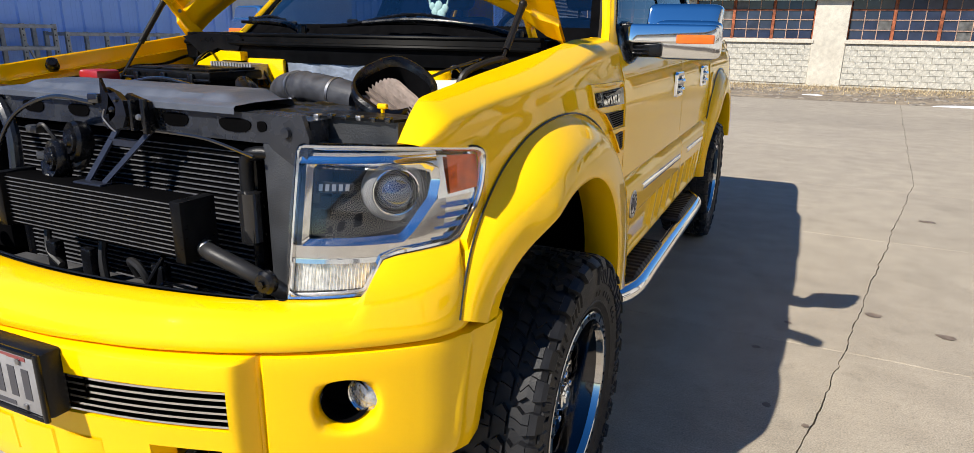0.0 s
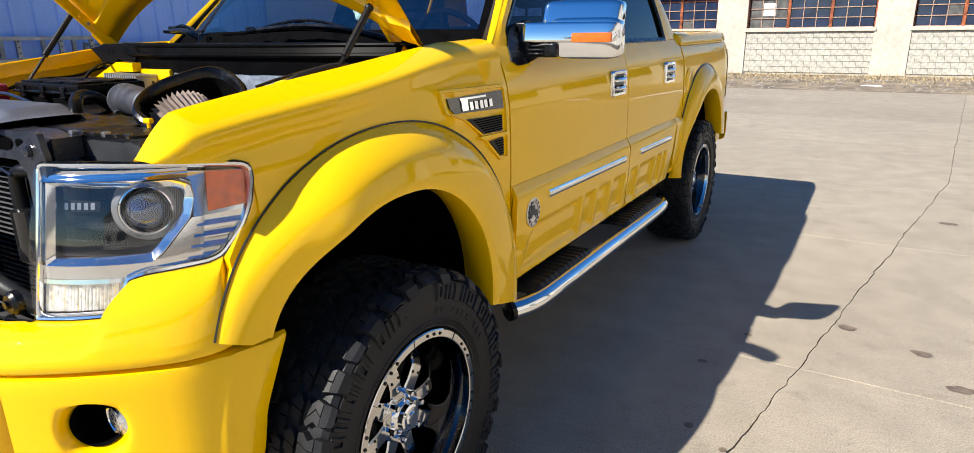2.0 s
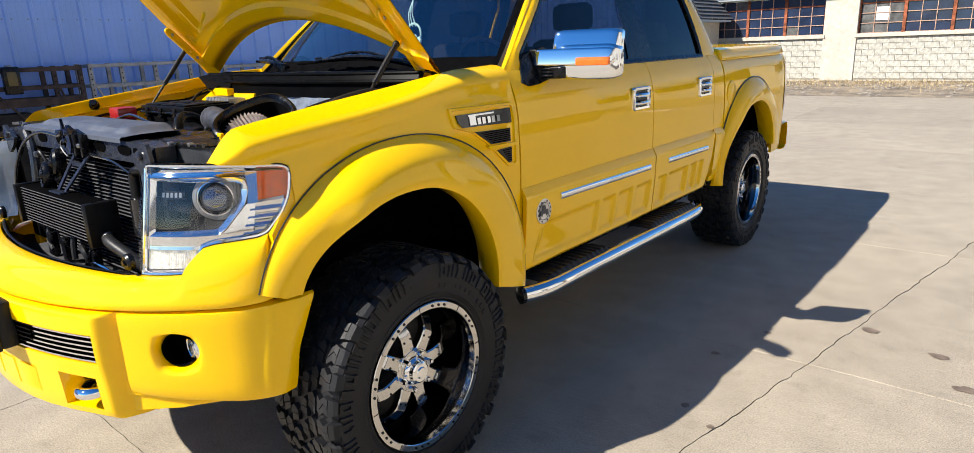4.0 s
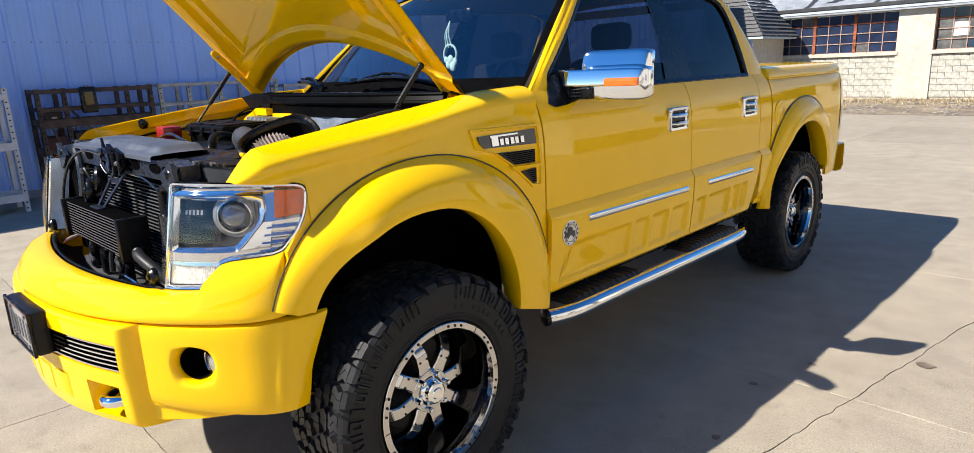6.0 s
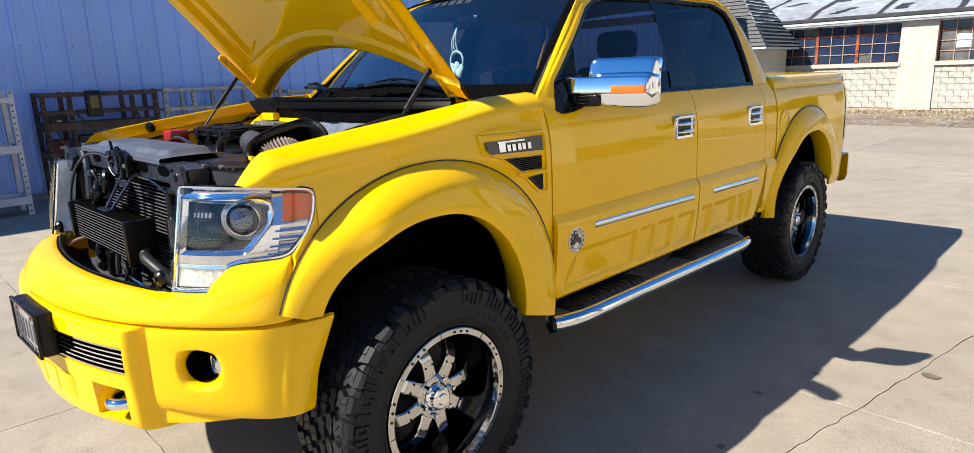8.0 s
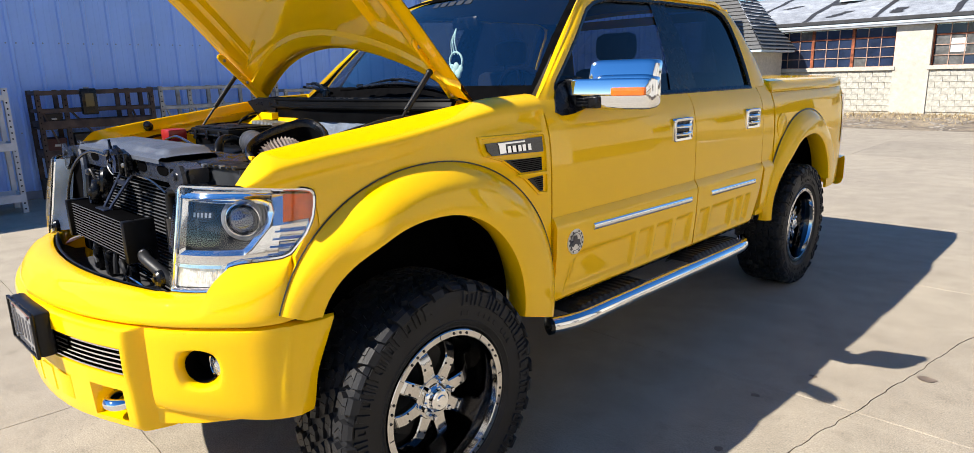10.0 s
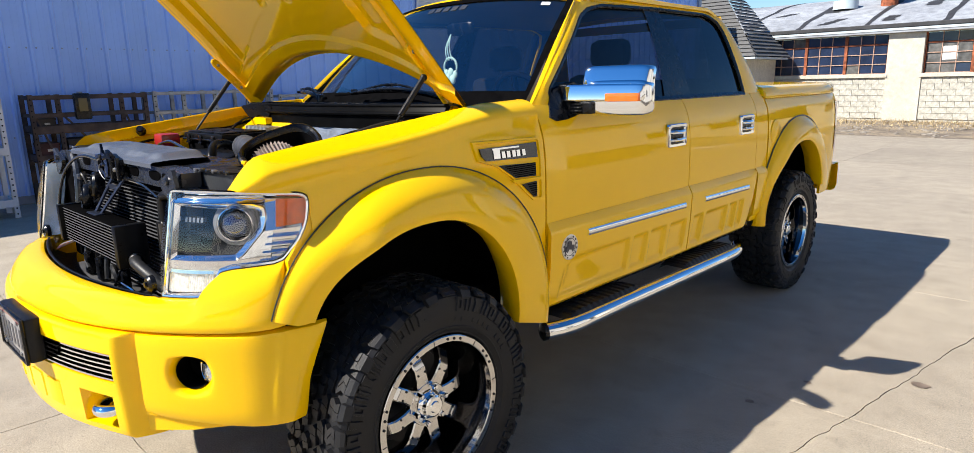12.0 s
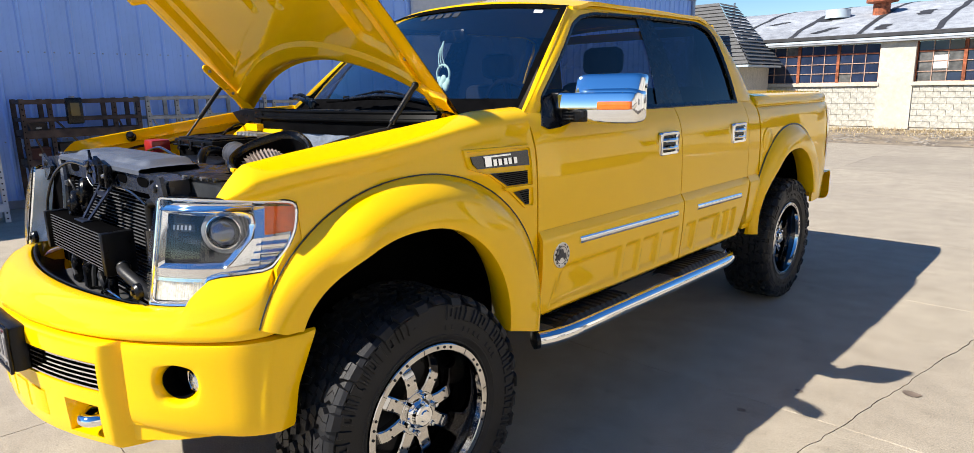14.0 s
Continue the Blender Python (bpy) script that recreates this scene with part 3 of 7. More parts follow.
# --- wheel arch flares ---
def flare(cy, z_front, z_rear, shift=0.0, front=True):
    bm = bmesh.new()
    rows = []
    n = 54
    for k in range(n + 1):
        # angle from straight up, forwards is negative
        a0 = -math.radians(69 if front else 99)
        a1 = math.radians(98 if front else 84)
        a = a0 + (a1 - a0) * k / n
        s, c = math.sin(a), math.cos(a)
        fr = max(0.0, -s)
        ro = 0.622 + 0.045 * fr ** 1.5
        rc = 0.545 + 0.055 * fr ** 1.5
        ri = 0.415 + 0.055 * fr ** 1.4
        ry, rz = cy + FC[0], 0.66
        # the rear flare runs out to a narrow tip at the sill
        tip = 0.0 if front else sstep(.75, 1.75, -a)
        rc, ri = rc + .02 * tip, ri + .085 * tip

        def pt(r, x, ky=0.0, kz=0.0):
            return (x, ry + s * r + ky, rz + c * r + kz)
        yo, zo = ry + s * ro, rz + c * ro
        xo = side_x(min(max(yo, -.6), 4.75), zo) + 0.003
        # the front end narrows to meet the bumper
        ft = sstep(.5, .93, fr) if front else 0.0
        xm, bul = 1.046 - .064 * ft - .03 * tip, .016 * (1 - ft) * (1 - tip)
        row = [pt(ro, xo - 0.02), pt(ro, xo + 0.001), pt(ro - 0.004, xo + 0.006)]
        for q in range(1, 9):
            u = q / 8
            r = ro - 0.004 + (rc - ro + 0.004) * u
            row.append(pt(r, xo + 0.006 + (xm - xo - 0.006) * (.4 * math.sin(u * math.pi / 2) + .6 * u ** .82) ** (1.0 - .3 * sstep(.1, .5, fr))))
        for q in range(1, 7):
            u = q / 6
            r = rc + (ri + 0.012 - rc) * u
            row.append(pt(r, xm + bul * math.sin(u * math.pi / 2), -0.065 * u, 0.04 * u))
        row.append(pt(ri + 0.002, xm + bul * .75, -0.065, 0.04))
        row.append(pt(ri, xm - .002, -0.065, 0.04))
        row.append(pt(ri + 0.004, .98 - .03 * ft, -0.065, 0.04))
        row.append(pt(ri + 0.03, 0.93, -0.065, 0.04))
        # level the two lower ends
        zf = z_front if s < 0 else z_rear
        row = [(x, y, max(z, zf)) for x, y, z in row]
        rows.append(row)
    loft(bm, rows)
    return bm


both("wheel_flare", flare(0.0, 0.865, 0.585), YELLOW, None, "smooth yellow wheel-arch flare")
both("wheel_flare", flare(3.545, 0.575, 0.66, front=False), YELLOW, None, "smooth yellow wheel-arch flare")


GASKET = mat("rubber_bead", (0.03, 0.03, 0.032), 0.3, 0, 0, 0.2, 30)


def gasket(cy, front):
    bm = bmesh.new()
    pts = []
    for k in range(60):
        a = -math.radians(69 if front else 86) + math.radians(69 + 96 if front else 168) * k / 59
        s, c = math.sin(a), math.cos(a)
        r = 0.626 + 0.045 * max(0.0, -s) ** 1.5
        y, z = cy + FC[0] + s * r, 0.66 + c * r
        pts.append((side_x(min(max(y, -.6), 4.75), z) + 0.003, y, z))
    tube(bm, pts, 0.0026 if front else 0.0055, 6)
    return bm


both("flare_gasket", gasket(0, True), GASKET, None, "black rubber edge gasket")
both("flare_gasket", gasket(3.545, False), GASKET, None, "black rubber edge gasket")

# wheel-house liners, their black deepened to hold the shade under the arches
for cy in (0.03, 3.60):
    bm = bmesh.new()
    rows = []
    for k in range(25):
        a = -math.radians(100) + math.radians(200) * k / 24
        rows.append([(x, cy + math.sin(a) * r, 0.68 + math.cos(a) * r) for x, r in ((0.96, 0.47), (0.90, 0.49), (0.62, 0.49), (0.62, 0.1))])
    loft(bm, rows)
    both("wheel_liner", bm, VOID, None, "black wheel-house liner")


# --- doors ---
def door(name, y0, y1, cut=None):
    bm = bmesh.new()
    rows = []
    for y in lin(y0, y1, 26):
        zb = 0.605
        if cut:
            zb = max(zb, cut(y))
        rows.append([(side_x(y, z), y, z) for z in [zb + (1.47 - zb) * k / 27 for k in range(28)]])
    loft(bm, rows)
    skirt(bm, (-0.03, 0, 0))
    return P(name, bm, YELLOW), bm


def rear_cut(y):
    return 0.605 + (0.0 if y < 2.72 else 0.34 * ((y - 2.72) / 0.13) ** 1.4)


DOOR1, DOOR2 = (0.694, 1.938), (1.944, 2.845)


def cladding(y0, y1, ribs, rcut=None):
    """Raised lower door panel with a sloped top and stamped fields."""
    bm = bmesh.new()
    rows = []
    zs = [.606, .612, .625, .638, .648, .656, .664, .672, .70, .75, .785, .795, .803, .811, .82, .83, .85, .88, .91, .935, .945, .955, .975, .985]
    for y in lin(y0, y1, 190):
        row = []
        for z in zs:
            zz = z
            if rcut:
                zz = z + max(0, rcut(y) - 0.605) * (0.985 - z) / 0.38
            x = side_x(y, zz) + float(np.interp(z, [.606, .62, .80, .935, .952, .985], [.004, .020, .024, .026, .022, .0025]))
            inset = sstep(.640, .668, z) * (1 - sstep(.795, .818, z))
            fld = 0
            for a, b in ribs:
                lead = a if a > .9 else a + .45 * (z - .73)
                fld = max(fld, sstep(lead, lead + 0.016, y - 0.12 * (z - .73)) * (1 - sstep(b - 0.016, b, y - 0.12 * (z - .73))))
            row.append((x - 0.017 * inset * fld, y, zz))
        rows.append(row)
    loft(bm, rows)
    skirt(bm, (-0.02, 0, 0))
    return bm


def strip(y0, y1, z0, z1):
    bm = bmesh.new()
    rows = []
    for k, y in enumerate(lin(y0, y1, 20)):
        z = z0 + (z1 - z0) * k / 19
        x = side_x(y, z) + 0.024
        rows.append([(x, y, z - .0165), (x + .006, y, z - .015), (x + .010, y, z - .009), (x + .012, y, z), (x + .010, y, z + .009), (x + .006, y, z + .015), (x, y, z + .0165)])
    vs = loft(bm, rows)
    bm.faces.new(vs[0])
    bm.faces.new(vs[-1])
    return bm


def handle(yc, zc):
    """Chrome cover with two recessed bars."""
    out = []
    bm = bmesh.new()
    x = side_x(yc, zc)
    outer = resample([(-.1, -.055), (-.1, .055), (-.085, .062), (.085, .062), (.1, .055), (.1, -.055), (.085, -.062), (-.085, -.062)], 48)
    inner = [(p.x * .74, p.y * .68) for p in outer]
    rows = [[(x, yc + p.x, zc + p.y) for p in outer], [(x + .010, yc + p.x * .985, zc + p.y * .98) for p in outer], [(x + .014, yc + p.x * .94, zc + p.y * .92) for p in outer],
            [(x + .013, yc + p[0] * 1.06, zc + p[1] * 1.06) for p in inner], [(x + .003, yc + p[0], zc + p[1]) for p in inner]]
    loft(bm, rows, True)
    return bm, inner


def build_handle(parent, yc, zc):
    bm, inner = handle(yc, zc)
    x = side_x(yc, zc)
    ob = P("handle", bm, CHROME, parent, "chrome door handle")
    bm = bmesh.new()
    loft(bm, [[(x + .004, yc + p[0], zc + p[1]) for p in inner], [(x + .0035, yc, zc)] * len(inner)], True)
    P("recess", bm, BLACK, ob, "black handle recess")
    for dz, s in ((0.018, 1.0), (-0.022, 0.9)):
        bm = bmesh.new()
        tube(bm, spline([(x + .006, yc - .075, zc + dz), (x + .02, yc - .05, zc + dz), (x + .026, yc, zc + dz), (x + .02, yc + .05, zc + dz), (x + .006, yc + .075, zc + dz)], 5), 0.011 * s, 10)
        P("grip", bm, CHROME, ob)


def mirrored(ob, parent):
    """Mirror a part with all that hangs under it."""
    m = twin(ob, ob.name.split(".")[0], parent)
    for c in list(ob.children):
        mirrored(c, m)
    return m


def emblem(parent, y, z):
    """Round badge: chrome ring, dark field, a pale blocky figure and bars round the edge."""
    x = side_x(y, z) + 0.0255
    M = Matrix.Translation((x, y, z)) @ pose(0, 0, 0, 0, 90, 0)
    bm = bmesh.new()
    lathe(bm, [(.0001, .002), (.040, .002), (.042, .003), (.052, .0045), (.056, .003), (.057, -.004)], 40, M)
    ob = P("emblem", bm, SATIN, parent, "round silver door emblem")
    bm = bmesh.new()
    lathe(bm, [(.0375, .002), (.0378, .0040), (.0395, .0040), (.0398, .002)], 36, M)
    P("emblem_line", bm, INK, ob, "thin dark line inside the ring")
    bm = bmesh.new()
    prism(bm, [(y - .030, z - .014), (y - .018, z - .022), (y - .008, z - .010), (y + .010, z - .012), (y + .018, z - .024), (y + .030, z - .012), (y + .030, z + .006), (y + .012, z + .008), (y + .008, z + .026), (y - .014, z + .026), (y - .016, z + .006), (y - .030, z + .004)], "x", x + .0015, x + .0045)
    P("emblem_figure", bm, INK, ob, "dark truck shape on the emblem")
    for k in range(14):
        a = 2 * math.pi * k / 14
        if abs(math.sin(a)) < .35:
            continue
        bm = bmesh.new()
        box(bm, -.0035, .0035, -.0045, .0045, .003, .0052, 0, M @ Matrix.Translation((.0475 * math.cos(a), .0475 * math.sin(a), 0)) @ pose(0, 0, 0, 0, 0, math.degrees(a)))
        P("emblem_bar", bm, INK, ob)
    return ob


d1, _ = door("front_door", *DOOR1)
P("cladding", cladding(DOOR1[0] + .002, DOOR1[1] - .002, [(.80, 1.315), (1.345, 1.485), (1.51, 1.675), (1.71, 1.895)]), YELLOW, d1, "stamped yellow lower door panel")
P("trim_strip", strip(.954, 1.866, .907, .893), CHROME, d1, "chrome trim strip")
emblem(d1, .824, .864)
build_handle(d1, 1.785, 1.275)
mirrored(d1, truck)
d2, _ = door("rear_door", *DOOR2, cut=rear_cut)
P("cladding", cladding(DOOR2[0] + .002, DOOR2[1] - .02, [(1.975, 2.10), (2.125, 2.415), (2.44, 2.55), (2.575, 2.655)], rear_cut), YELLOW, d2, "stamped yellow lower door panel")
P("trim_strip", strip(2.097, 2.704, .893, .884), CHROME, d2, "chrome trim strip")
build_handle(d2, 2.675, 1.277)
mirrored(d2, truck)

# fender vent and badge
def vent():
    bm = bmesh.new()
    poly = [(.285, 1.356), (.655, 1.35), (.661, 1.09), (.60, 1.10), (.47, 1.21), (.40, 1.255), (.30, 1.285)]
    outer = resample([(a, b) for a, b in poly], 60)
    c = (.52, 1.25)
    inner = [(c[0] + (p.x - c[0]) * .93, c[1] + (p.y - c[1]) * .91) for p in outer]
    rows = [[(side_x(p.x, p.y) - .002, p.x, p.y) for p in outer], [(side_x(p.x, p.y) + .009, p.x * .99 + c[0] * .01, p.y * .99 + c[1] * .01) for p in outer],
            [(side_x(p[0], p[1]) + .010, p[0], p[1]) for p in inner], [(side_x(p[0], p[1]) + .0025, c[0] + (p[0] - c[0]) * .985, c[1] + (p[1] - c[1]) * .98) for p in inner]]
    loft(bm, rows, True)
    loft(bm, [rows[-1], [(side_x(*c) + .0025, c[0], c[1])] * 60], True)
    ob = P("fender_vent", bm, YELLOW, None, "yellow side vent surround with badge")
    def plate(name, pts, d, material, label, th=.006):
        b2 = bmesh.new()
        lo = [b2.verts.new((side_x(y, z) + d, y, z)) for y, z in pts]
        hi = [b2.verts.new((side_x(y, z) + d + th, y, z)) for y, z in pts]
        for i in range(len(pts)):
            j = (i + 1) % len(pts)
            b2.faces.new((lo[i], lo[j], hi[j], hi[i]))
        b2.faces.new(hi)
        return P(name, b2, material, ob, label, smooth=False)
    plate("badge_plate", [(.318, 1.328), (.632, 1.331), (.632, 1.272), (.345, 1.281), (.325, 1.30)], .0035, GLOSSBLACK, "gloss black badge plate")
    # lettering of the badge as plain raised bars
    ys = [.40, .435, .462, .492, .517, .548]
    for k, y in enumerate(ys):
        w, h = (.034, .034) if k == 0 else (.018, .024)
        plate("badge_bar", [(y - w / 2, 1.286), (y + w / 2, 1.286), (y + w / 2, 1.286 + h), (y - w / 2, 1.286 + h)], .0095, CHROME, "", .003)
    plate("badge_bar", [(.378, 1.319), (.525, 1.319), (.525, 1.325), (.378, 1.325)], .0095, CHROME, "", .003)
    plate("mesh_opening", [(.41, 1.258), (.618, 1.250), (.618, 1.198), (.50, 1.202)], .0035, HOSE, "black mesh vent")
    plate("mesh_opening", [(.535, 1.172), (.622, 1.176), (.622, 1.115), (.605, 1.115)], .0035, HOSE, "black mesh vent")
    for y0, z0, y1, z1, n in ((.44, 1.254, .616, 1.202, 7), (.565, 1.172, .620, 1.12, 6)):
        for k in range(n):
            z = z0 + (z1 - z0) * (k + .5) / n
            ya = y0 + (.075 if n == 7 else .04) * k / n
            plate("mesh_rib", [(ya, z - .0016), (y1, z - .0016), (y1, z + .0016), (ya, z + .0016)], .0095, DEEPBLACK, "", .0025)
    plate("bar", [(.47, 1.196), (.645, 1.192), (.645, 1.180), (.49, 1.182)], .002, YELLOW, "", .012)
    return ob


v = vent()
mirrored(v, truck)


# --- cab top ---
def gx(z, y=1.8):
    return 0.912 - 0.30 * (z - 1.47) - 0.13 * max(0, z - 1.47) ** 2 * 2.2 - 0.02 * max(0.0, 1.1 - y)


OUT = [(.695, 1.466), (.95, 1.68), (1.25, 1.925), (1.34, 1.965), (1.48, 1.990), (2.0, 2.0), (2.60, 1.995), (2.80, 1.96), (2.875, 1.90), (2.93, 1.75), (3.03, 1.466)]
INN = [(.835, 1.40), (.822, 1.50), (.835, 1.53), (1.245, 1.862), (1.34, 1.905), (1.47, 1.928), (2.0, 1.945), (2.60, 1.947), (2.73, 1.915), (2.765, 1.85), (2.775, 1.462)]


bm = bmesh.new()
oo = [Vector(p) for p in OUT]
ii = [Vector(p) for p in INN]


def walk_poly(pts, n):
    L = [0.0]
    for a, b in zip(pts, pts[1:]):
        L.append(L[-1] + (b - a).length)
    out = []
    for q in range(n):
        s = L[-1] * q / (n - 1)
        k = max(j for j in range(len(pts) - 1) if L[j] <= s + 1e-9)
        out.append(pts[k].lerp(pts[k + 1], (s - L[k]) / (L[k + 1] - L[k])))
    return out


N = 70
o, i = walk_poly(oo, N), walk_poly(ii, N)
rows = [[(gx(p.y, p.x) - .035, p.x, p.y) for p in i], [(gx(p.y, p.x), p.x, p.y) for p in i]]
for f in (0.25, 0.5, 0.75):
    rows.append([(gx(a.lerp(b, f).y, a.lerp(b, f).x) + 0.006, a.lerp(b, f).x, a.lerp(b, f).y) for a, b in zip(i, o)])
rows.append([(gx(p.y, p.x) - 0.004, p.x, p.y) for p in o])
loft(bm, rows)
frames = both("cab_side_frame", bm, YELLOW)
for fo in frames:
    fo.data.materials.append(SEAT)
    for pl in fo.data.polygons:
        if pl.normal.x * pl.center.x < -.25:
            pl.material_index = 1
    bm = bmesh.new()
    bm.from_mesh(fo.data)
    for v in bm.verts:
        v.co.x -= math.copysign(.04, v.co.x)
    P("side_trim", bm, SEAT, None, "dark inner trim")


def pane(name, poly, material, off, label, parent=None):
    bm = bmesh.new()
    us = lin(0, 1, 12)
    # split the outline into a lower and an upper chain of equal counts
    lo, up = poly
    lo, up = walk_poly([Vector(p) for p in lo], 16), walk_poly([Vector(p) for p in up], 16)
    rows = []
    for a, b in zip(lo, up):
        rows.append([(gx(a.lerp(b, u).y, a.lerp(b, u).x) + off, a.lerp(b, u).x, a.lerp(b, u).y) for u in us])
    loft(bm, rows)
    ob = P(name, bm, material, parent, label)
    return ob


g1 = pane("front_side_window", ([(.84, 1.415), (1.0, 1.448), (1.80, 1.468)], [(.838, 1.52), (1.26, 1.862), (1.36, 1.905), (1.47, 1.924), (1.90, 1.936)]), FRONTTINT, -.012, "dark tinted front side window")
g2 = pane("rear_side_window", ([(2.075, 1.468), (2.765, 1.472)], [(2.035, 1.936), (2.60, 1.940), (2.725, 1.91), (2.757, 1.86)]), DARKTINT, -.012, "dark tinted rear side window")
for g in (g1, g2):
    twin(g, g.name, truck)
bp = pane("pillar_cover", ([(1.79, 1.464), (2.085, 1.466)], [(1.89, 1.944), (2.05, 1.947)]), BLACK, -.006, "black pillar cover")
twin(bp, "pillar_cover", truck)
for z0, z1, a, b in ((1.452, 1.478, .83, 2.775),):
    bm = bmesh.new()
    loft(bm, [[(gx(z0) + .006, y, z0 - (0.042 * max(0, (1.0 - y) / .17))), (gx(z0) + .010, y, z0 + .008 - (0.03 * max(0, (1.0 - y) / .17))), (gx(z1) + .002, y, z1 - (0.02 * max(0, (1.0 - y) / .17)))] for y in lin(a, b, 30)])
    both("belt_seal", bm, BLACK, None, "black window belt seal")
bm = bmesh.new()
sd = walk_poly(ii, 60)
tube(bm, [(gx(p.y, p.x) - .002, p.x, p.y) for p in sd], 0.011, 6)
both("window_seal", bm, BLACK, None, "black window seal")

# roof, windscreen, back of the cab
bm = bmesh.new()
rows = []
for y in lin(0, 1, 24):
    row = []
    for u in lin(-1, 1, 31):
        yf = 1.30 - 0.14 * (1 - u * u)
        yy = yf + (2.84 - yf) * y
        zt = 1.988 + 0.055 * (1 - abs(u) ** 2.4) - 0.035 * (1 - sstep(0, .12, y)) - 0.05 * sstep(.86, 1.0, y)
        row.append((u * 0.712, yy, zt))
    rows.append(row)
loft(bm, rows)
skirt(bm, (0, 0, -0.02))
P("roof", bm, YELLOW)
bm = bmesh.new()
loft(bm, [[(u * .715, 1.33 - .13 * (1 - u * u) + (2.82 - 1.33) * k / 8, 1.945 + .04 * (1 - u * u)) for u in lin(-1, 1, 13)] for k in range(9)])
P("headliner", bm, mat("grey_headliner", (.10, .10, .105), .9, 0, 0, .1, 30), None, "grey roof lining")


def screen(u, v, off=0.0):
    """A point of the windscreen: u across, v upwards."""
    yb, zb = 0.745 - 0.17 * (1 - u * u), 1.468
    yt, zt = 1.275 - 0.14 * (1 - u * u), 1.952 + 0.04 * (1 - abs(u) ** 2.4)
    xw = (0.853 - 0.152 * v) if u > 0 else (0.882 - 0.168 * v)
    return (u * xw, yb + (yt - yb) * v + off * 0.68, zb + (zt - zb) * v + 0.02 * math.sin(v * math.pi) - off * 0.74)


bm = bmesh.new()
loft(bm, [[screen(u, v) for u in lin(-1, 1, 25)] for v in lin(0, 1, 14)])
ws = P("windscreen", bm, TINT, None, "lightly tinted windscreen")
ws.visible_shadow = False
bm = bmesh.new()
for s in (-1, 1):
    loft(bm, [[screen(s * 0.96, v, -.004), screen(s * 1.01, v, -.006)] for v in lin(0, 1, 14)])
loft(bm, [[screen(u, v, -.004) for v in (0.0, 1 / 13, .105)] for u in lin(-1, 1, 25)])
loft(bm, [[screen(u, 0.955, -.004), screen(u, 1.0, -.004)] for u in lin(-1, 1, 25)])
P("windscreen_border", bm, DEEPBLACK, ws, "black windscreen border")
bm = bmesh.new()
loft(bm, [[screen(u, v, -.002) for u in (0.80, 0.86)] for v in (0.90, 0.935)])
P("sticker", bm, WHITE, ws, "small pale windscreen sticker")
bm = bmesh.new()
for k in range(5):
    u = -0.16 + 0.085 * k
    loft(bm, [[screen(u + a, v, -.002) for a in (-0.03, 0.03)] for v in (0.88, 0.93)])
P("banner_bar", bm, GREYBLACK, ws, "faint dark banner letters as bars")
for s in (-1, 1):
    bm = bmesh.new()
    # front pillar between windscreen and side frame
    rows = []
    for v in lin(0, 1, 14):
        a = Vector(screen(s * 1.0, v))
        q = walk_poly(oo[:3], 14)[round(v * 13)]
        b = Vector((s * (gx(q.y, q.x) - .002), q.x, q.y))
        m1 = a.lerp(b, .5) + Vector((s * .008, -.012, .008))
        rows.append([a + Vector((0, .012, -.01)), a, a.lerp(b, .25) + Vector((s * .004, -.009, .006)), m1, a.lerp(b, .8) + Vector((s * .006, -.005, .004)), b])
    loft(bm, rows)
    P("front_pillar", bm, YELLOW, None, "yellow windscreen pillar")
    bm = bmesh.new()
    loft(bm, [[Vector(r[1]) + Vector((-s * .012, .025, -.015)), Vector(r[3]) + Vector((-s * .04, .05, -.02)), Vector(r[5]) + Vector((-s * .03, .02, -.01))] for r in rows])
    P("pillar_trim", bm, SEAT, None, "dark pillar trim")
bm = bmesh.new()
for x0, x1, X0, X1 in ((-.70, -.56, -.86, -.61), (.56, .70, .61, .86)):
    loft(bm, [[(x0, 2.85, 1.95), (x1, 2.85, 1.95)], [(X0, 3.0, 1.47), (X1, 3.0, 1.47)]])
loft(bm, [[(-.56, 2.85, 1.95), (.56, 2.85, 1.95)], [(-.56, 2.868, 1.892), (.56, 2.868, 1.892)]])
loft(bm, [[(-.61, 2.981, 1.53), (.61, 2.981, 1.53)], [(-.61, 3.0, 1.47), (.61, 3.0, 1.47)]])
loft(bm, [[(-.86, 3.0, 1.47), (.86, 3.0, 1.47)], [(-.88, 2.99, .75), (.88, 2.99, .75)]])
P("cab_back", bm, YELLOW)
bm = bmesh.new()
loft(bm, [[(-.55, 2.868, 1.89), (.55, 2.868, 1.89)], [(-.6, 2.983, 1.53), (.6, 2.983, 1.53)]])
rw = P("rear_window", bm, TINT, None, "tinted rear window")
rw.visible_shadow = False

